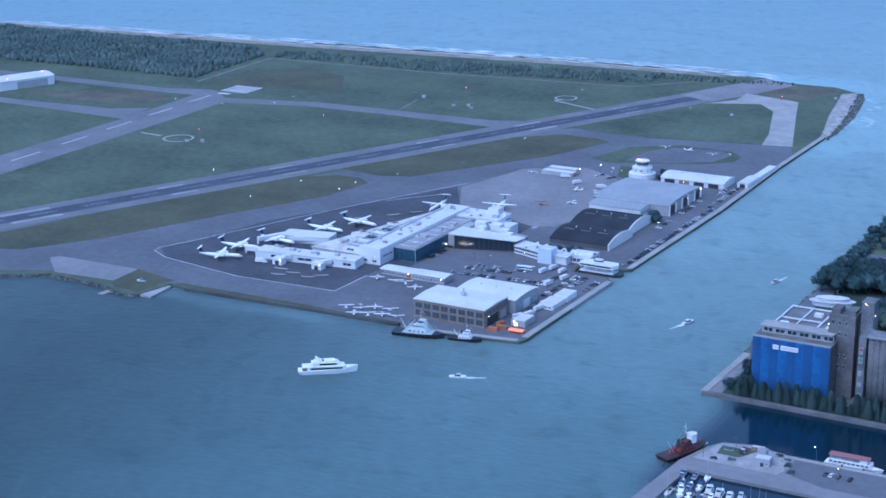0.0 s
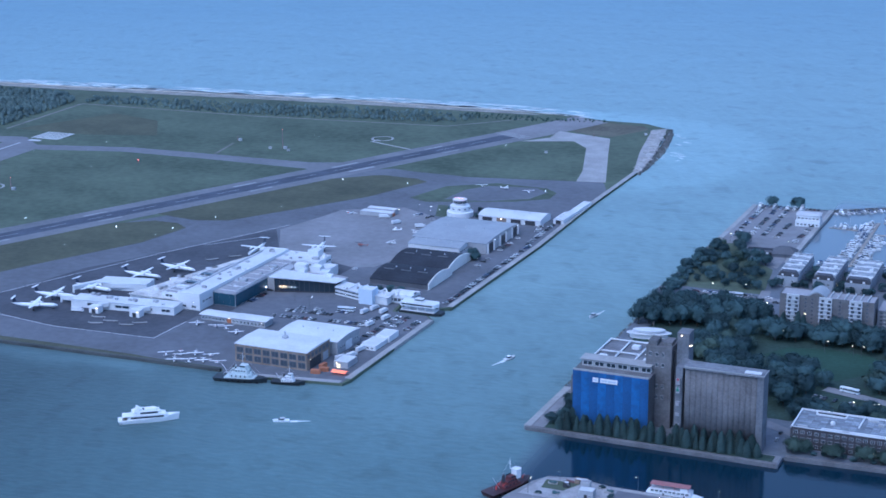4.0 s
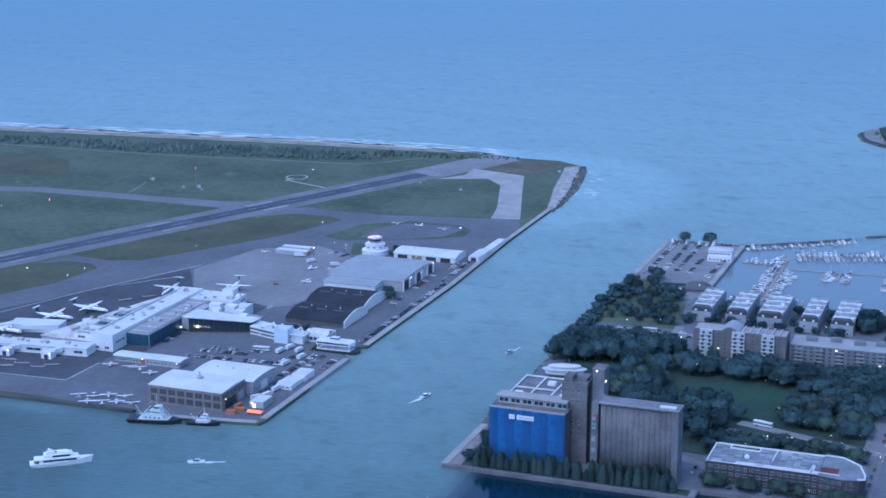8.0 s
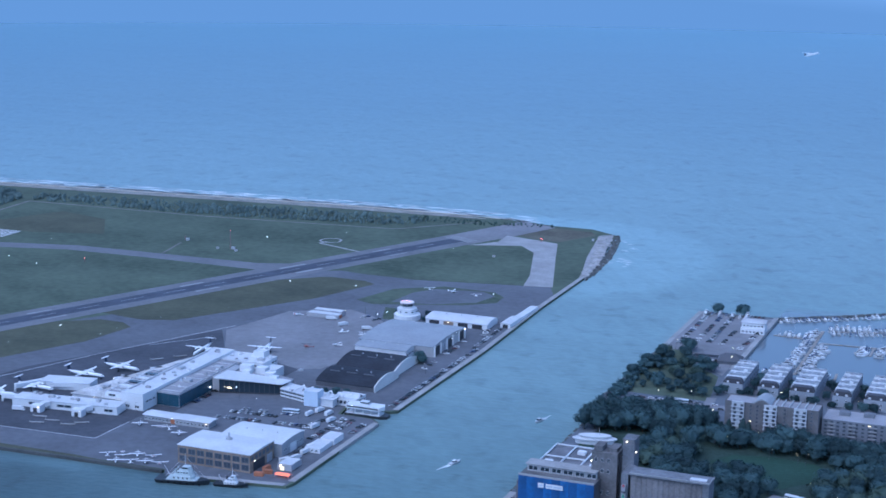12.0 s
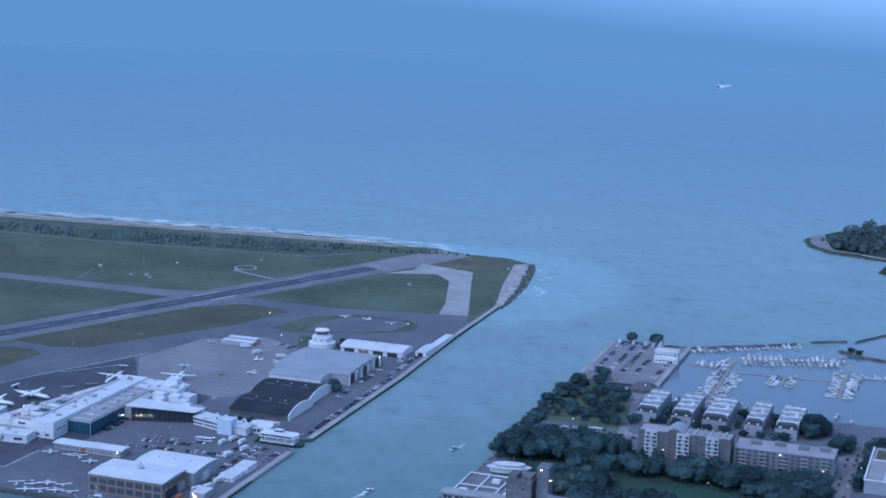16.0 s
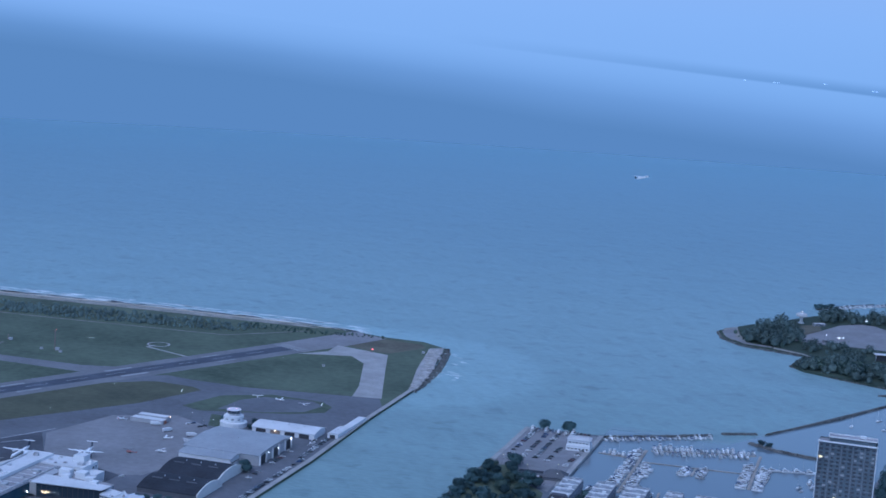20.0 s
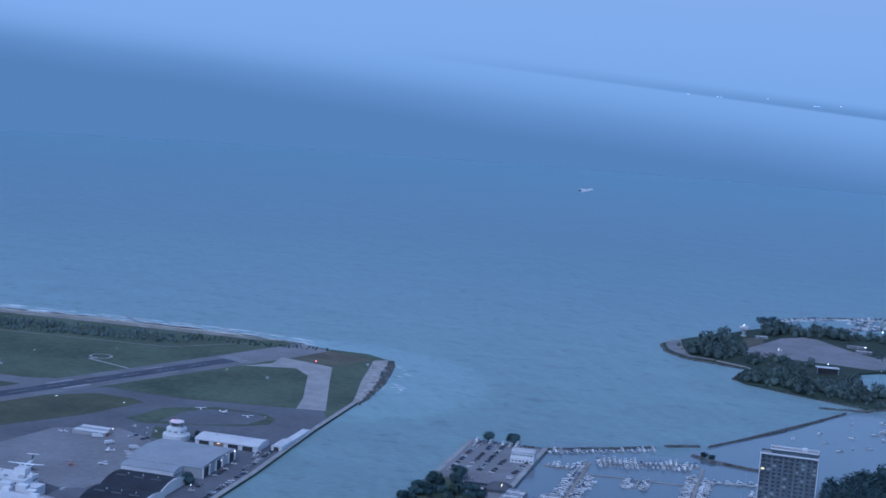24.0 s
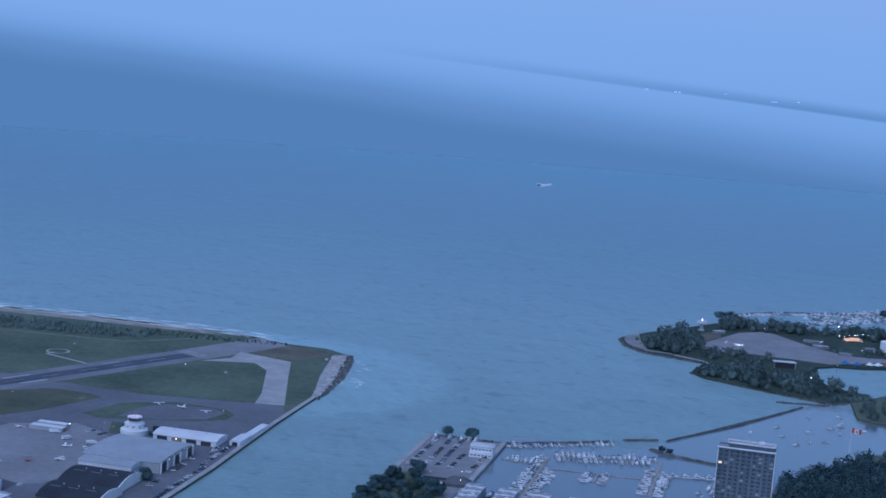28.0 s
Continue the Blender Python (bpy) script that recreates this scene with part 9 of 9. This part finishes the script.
def wood(name, outline, count, apart, low, high, label, leaf, cards=46):
    """A distant wood as one mass of many ragged crowns."""
    rng = random.Random(len(name))
    verts, faces, normals = [], [], []
    ball = bmesh.new()
    bmesh.ops.create_icosphere(ball, subdivisions=1, radius=1.0)
    shell, skin = [v.co.copy() for v in ball.verts], [tuple(v.index for v in f.verts) for f in ball.faces]
    ball.free()
    for x, y in scatter(outline, count, rng, apart):
        k = low + (high - low) * rng.random() ** 1.6
        v, f, o = lump(rng, k * 0.5, k * 0.5, k * 0.48, cards, k * 0.095, (x, y, G + k * 0.42), core=False)
        n = len(verts)
        verts.extend(v)
        normals.extend(o)
        faces.extend(tuple(i + n for i in q) for q in f)
        n = len(verts)
        heart = 0.44 if cards < 100 else 0.31
        for c in shell:
            verts.append((x + c.x * k * heart * rng.uniform(0.7, 1.15), y + c.y * k * heart * rng.uniform(0.7, 1.15), G + k * 0.3 + c.z * k * heart * rng.uniform(0.75, 1.2)))
            normals.append(tuple((c + Vector((0, 0, 0.7))).normalized()))
        faces.extend(tuple(n + i for i in f) for f in skin)
    ob = new(name, tris(name, verts, faces, leaf, normals))
    return tagged(ob, label, "wood", kind="stuff")


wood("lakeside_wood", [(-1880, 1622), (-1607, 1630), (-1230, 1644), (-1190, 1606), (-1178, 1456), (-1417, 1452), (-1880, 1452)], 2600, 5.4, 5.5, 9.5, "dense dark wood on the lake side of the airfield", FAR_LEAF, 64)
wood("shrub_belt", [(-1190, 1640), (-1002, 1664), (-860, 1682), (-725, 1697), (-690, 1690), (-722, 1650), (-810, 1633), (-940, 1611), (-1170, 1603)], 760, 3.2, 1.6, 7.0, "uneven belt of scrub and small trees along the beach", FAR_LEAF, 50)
wood("low_scrub", [(-725, 1708), (-560, 1718), (-560, 1712), (-640, 1690), (-725, 1680)], 90, 4.0, 2, 4.5, "low scrub on the point", WILLOW, 30)

# park woods on the western shore, too far off to tell the trees apart
wood("coronation_wood", [(-14, 1262), (-8, 1372), (60, 1530), (130, 1560), (260, 1540), (260, 1290)], 300, 7.0, 9, 15, "dark park wood behind the apartment tower", LEAF, 190)
wood("shore_wood", [(-17, 1290), (-15, 1362), (-11, 1404), (12, 1448), (48, 1488), (100, 1500), (100, 1290)], 210, 6.2, 9, 15, "dense dark park trees beside the lagoon", LEAF, 220)
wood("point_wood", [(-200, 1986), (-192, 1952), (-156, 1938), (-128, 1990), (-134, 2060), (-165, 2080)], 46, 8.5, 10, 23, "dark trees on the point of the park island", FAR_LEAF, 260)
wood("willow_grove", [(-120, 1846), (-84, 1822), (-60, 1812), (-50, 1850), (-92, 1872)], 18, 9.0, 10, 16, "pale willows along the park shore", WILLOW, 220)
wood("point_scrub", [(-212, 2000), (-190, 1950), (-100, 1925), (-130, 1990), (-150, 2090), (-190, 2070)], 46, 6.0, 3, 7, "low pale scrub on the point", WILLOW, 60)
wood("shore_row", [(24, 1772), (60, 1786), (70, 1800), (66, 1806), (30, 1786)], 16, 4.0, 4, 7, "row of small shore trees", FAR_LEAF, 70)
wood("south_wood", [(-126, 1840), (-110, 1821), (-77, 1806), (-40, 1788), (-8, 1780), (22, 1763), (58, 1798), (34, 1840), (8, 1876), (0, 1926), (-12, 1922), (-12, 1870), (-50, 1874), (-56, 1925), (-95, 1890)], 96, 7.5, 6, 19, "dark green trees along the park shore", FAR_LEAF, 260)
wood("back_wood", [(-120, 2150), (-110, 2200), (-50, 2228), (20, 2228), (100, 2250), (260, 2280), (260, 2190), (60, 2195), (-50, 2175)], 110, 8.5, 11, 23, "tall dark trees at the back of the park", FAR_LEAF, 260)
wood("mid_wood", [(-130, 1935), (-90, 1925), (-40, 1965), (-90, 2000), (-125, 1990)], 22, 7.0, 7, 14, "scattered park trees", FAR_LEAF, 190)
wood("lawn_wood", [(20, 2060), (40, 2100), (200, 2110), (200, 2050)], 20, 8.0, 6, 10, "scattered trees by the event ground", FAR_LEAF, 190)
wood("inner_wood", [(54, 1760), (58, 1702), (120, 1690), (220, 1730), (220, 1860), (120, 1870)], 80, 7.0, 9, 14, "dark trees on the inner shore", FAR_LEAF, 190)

# ---------------------------------------------------------------- masts, lamps, signs
POLE = mat("grey_green_pole_paint", (0.09, 0.1, 0.105), 0.6, vary=0.1)


def street_lamp(at, turn=0.0, height=8.0, warm=True, size=0.16):
    l = thing("street_lamp", "lit street lamp on a slim dark pole", "street lamp", at, turn, "street lamps")
    bm = bmesh.new()
    tube(bm, (0, 0, 0), (0, 0, height), 0.12, 0.07, 6)
    part("pole", bm, POLE, l)
    bm = bmesh.new()
    tube(bm, (0, 0, height - 0.1), (1.6, 0, height + 0.15), 0.06, n=5)
    part("arm", bm, POLE, l)
    bm = bmesh.new()
    bmesh.ops.create_icosphere(bm, subdivisions=1, radius=size, matrix=Matrix.Translation((1.7, 0, height)))
    part("lamp", bm, LAMP if warm else COOL_LAMP, l)
    return l


warm_lamp = street_lamp((-66, 880, M), 0)
cool_lamp = street_lamp((-540, 985, G), 0, 9, False)
LAMP_RNG = random.Random(31)
for x, y in ((-209, 1050), (-220, 1038), (-198, 1058), (-167, 1026), (-162, 1026), (-236, 1018), (-150, 972), (-131, 955), (-120, 964), (-100, 960), (-96, 944), (-138, 924), (-133, 927), (-97, 1057), (-134, 1047), (-186, 1029),
             (-308, 1130), (-288, 1128), (-241, 1098), (-262, 1134), (-149, 1157), (-80, 905), (-80, 930), (-80, 960), (-80, 1020), (-96, 1170), (-93, 1176), (-82, 1110), (-80, 1098), (-310, 1272), (-283, 1250), (-262, 1262), (-258, 1240), (-205, 1158), (-100, 1168), (-72, 1100), (-190, 940), (-196, 905),
             (-244, 1034), (-226, 1046), (-216, 1044), (-178, 1046), (-118, 1042), (-104, 1036), (-88, 1000), (-84, 980), (-90, 930), (-104, 925), (-112, 938), (-122, 930), (-150, 925), (-160, 905), (-84, 912)):
    copy_thing(warm_lamp, pose(x, y, M, 0, 0, LAMP_RNG.uniform(0, 360)))
for x, y in ((-520, 1002), (-560, 1000), (-500, 975), (-478, 955), (-588, 1020), (-470, 1000), (-575, 1016), (-610, 942), (-480, 1215), (-475, 1180), (-562, 1246), (-570, 1258), (-556, 1252), (-582, 1262), (-466, 1120)):
    copy_thing(cool_lamp, pose(x, y, G, 0, 0, LAMP_RNG.uniform(0, 360)))
park_lamp = street_lamp((100, 2060, 2.2), 0, 9, False, 0.3)
for x, y in ((-91, 2004), (-30, 1944), (34, 2157), (38, 2160), (46, 2166), (52, 2175), (56, 2180), (61, 2188), (66, 2184), (-88, 2000), (-83, 1998), (30, 1935), (12, 2090), (60, 2060), (90, 2100), (-60, 2150), (-100, 2010), (2, 1840), (12, 1838), (110, 2075), (140, 2090), (-20, 2190), (30, 2230), (-110, 2160)):
    copy_thing(park_lamp, pose(x, y, 2.2, 0, 0, LAMP_RNG.uniform(0, 360)))
for x, y in ((-284, 748), (-272, 764), (-232, 773), (-297, 726), (-302, 698), (-188, 768), (-214, 752)):
    copy_thing(warm_lamp, pose(x, y, 1.7, 0, 0, LAMP_RNG.uniform(0, 360)))

light_post = thing("airfield_light", "small white airfield light on a short post", "airfield light", (-826, 1530, G), 0, "airfield lights")
bm = bmesh.new()
tube(bm, (0, 0, 0), (0, 0, 0.9), 0.08, n=5)
part("post", bm, STEEL, light_post)
bm = bmesh.new()
bmesh.ops.create_icosphere(bm, subdivisions=1, radius=0.22, matrix=Matrix.Translation((0, 0, 1.2)))
part("lamp", bm, mat("airfield_white_lamp", (1.0, 0.97, 0.85), 0.5, emit=7, vary=0), light_post)
for x, y in ((-753, 1584), (-820, 1528), (-704, 1240), (-638, 1361), (-702, 1353), (-799, 1124), (-753, 1139), (-754, 1115), (-738, 1183), (-616, 1553), (-509, 1381), (-1058, 1353), (-1004, 1331), (-960, 1315), (-1011, 1381), (-1013, 1417), (-1118, 1350), (-806, 1062), (-890, 1120)):
    copy_thing(light_post, pose(x, y, G))


def mast(name, label, at, height, lamp_mats, hut=True):
    """A lattice mast with lamps and an equipment hut at its foot."""
    m = thing(name, label, "mast", at)
    bm = bmesh.new()
    for k in range(3):
        a = k * math.tau / 3
        tube(bm, (0.8 * math.cos(a), 0.8 * math.sin(a), 0), (0.25 * math.cos(a), 0.25 * math.sin(a), height), 0.1, n=4)
    for k in range(int(height / 1.5)):
        z = 1.5 * k
        r = 0.8 - 0.55 * z / height
        for q in range(3):
            a, b = q * math.tau / 3, (q + 1) * math.tau / 3
            tube(bm, (r * math.cos(a), r * math.sin(a), z), (r * math.cos(b), r * math.sin(b), z + 1.5), 0.06, n=4)
    part("lattice", bm, mat("faded_mast_paint", (0.24, 0.16, 0.16), 0.7, vary=0.2), m)
    for k, lm in enumerate(lamp_mats):
        glow_ball(m, 0, 0, height - 0.2 - 6 * k, 0.42, lm)
    if hut:
        bm = bmesh.new()
        box(bm, 1.5, -1.3, 0, 4.6, 1.3, 2.2)
        box(bm, 1.3, -1.5, 2.2, 4.8, 1.5, 2.4)
        part("equipment_hut", bm, STEEL, m)
    return m


mast("radio_mast", "slim lattice radio mast with red lamp and white hut", (-826, 1460, G), 20, (RED_LAMP,))
mast("localizer_mast", "lattice mast with red lamp beside a white hut", (-972, 1206, G), 12, (RED_LAMP,))
mast("wind_mast", "short mast with red lamp and hut", (-890, 1478, G), 5, ())
mast("end_mast", "short red-lit mast at the runway end", (-548, 1633, G), 4, (RED_LAMP, ), False)
mast("obstacle_mast", "short red-lit mast on the grass", (-925, 1345, G), 4, (RED_LAMP, ), False)
for x, y in ((-838, 1455), (-815, 1452), (-983, 1200), (-567, 1539), (-500, 1662)):
    e = thing("equipment_hut", "small white equipment hut on the airfield grass", "hut", (x, y, G), 15, "airfield huts")
    bm = bmesh.new()
    box(bm, -1.4, -1.0, 0, 1.4, 1.0, 1.8)
    part("wall", bm, STEEL, e)
    bm = bmesh.new()
    box(bm, -1.6, -1.2, 1.8, 1.6, 1.2, 2.0)
    part("roof", bm, GREY_ROOF, e)

# surf along the lake beach
foam_rng = random.Random(19)
bm = bmesh.new()
for k in range(700):
    x = foam_rng.uniform(-1680, -600)
    y = np.interp(x, (-1675, -1404, -1238, -1008, -864, -700, -600), (1662, 1686, 1704, 1730, 1744, 1750, 1742)) + foam_rng.choice((1, 3, 5, 8, 14, 26)) + foam_rng.uniform(-3, 4)
    l, w = foam_rng.uniform(4, 20), foam_rng.uniform(0.9, 3.0)
    prism(bm, [(x - l, y), (x - l * 0.3, y - w), (x + l * 0.6, y - w * 0.5), (x + l, y + w * 0.4), (x, y + w * 0.6)], -0.3, 0.12)
for k in range(26):
    x, y = foam_rng.uniform(-470, -440), foam_rng.uniform(1560, 1690)
    x -= 0.12 * (y - 1560) - 6
    l = foam_rng.uniform(1.5, 5)
    prism(bm, [(x - l, y), (x, y - 1.2), (x + l, y + 0.6), (x, y + 1.2)], -0.3, 0.12)
tagged(new("surf", mesh_of("surf", bm, mat("white_foam", (0.72, 0.76, 0.78), 0.9, vary=0.25, fine=2.0))), "broken white surf on the lake beach", "surf", kind="stuff")
# lights on the far shore
shore_lamps = thing("far_shore_lights", "faint white lights on the far shore", "distant lights", (0, 0, 0))
for bearing, z in ((-0.112, 241), (-0.0945, 240), (-0.0925, 240), (-0.0655, 245), (-0.0378, 234), (-0.0358, 234), (-0.0229, 239)):
    bm = bmesh.new()
    bmesh.ops.create_icosphere(bm, subdivisions=1, radius=1.0, matrix=Matrix.Translation((4840 * math.sin(bearing), 4840 * math.cos(bearing), z)) @ Matrix.Diagonal((5, 2, 1.2, 1)))
    part("light", bm, mat("faint_far_lamp", (0.5, 0.65, 0.95), 0.5, emit=0.35, vary=0), shore_lamps)
# hide the patterns of tree far below ground
for pool in (BROAD, TALL, PALE, CONE, SHRUB):
    for t in pool:
        for o in (*t.children_recursive, t):
            bpy.data.objects.remove(o)
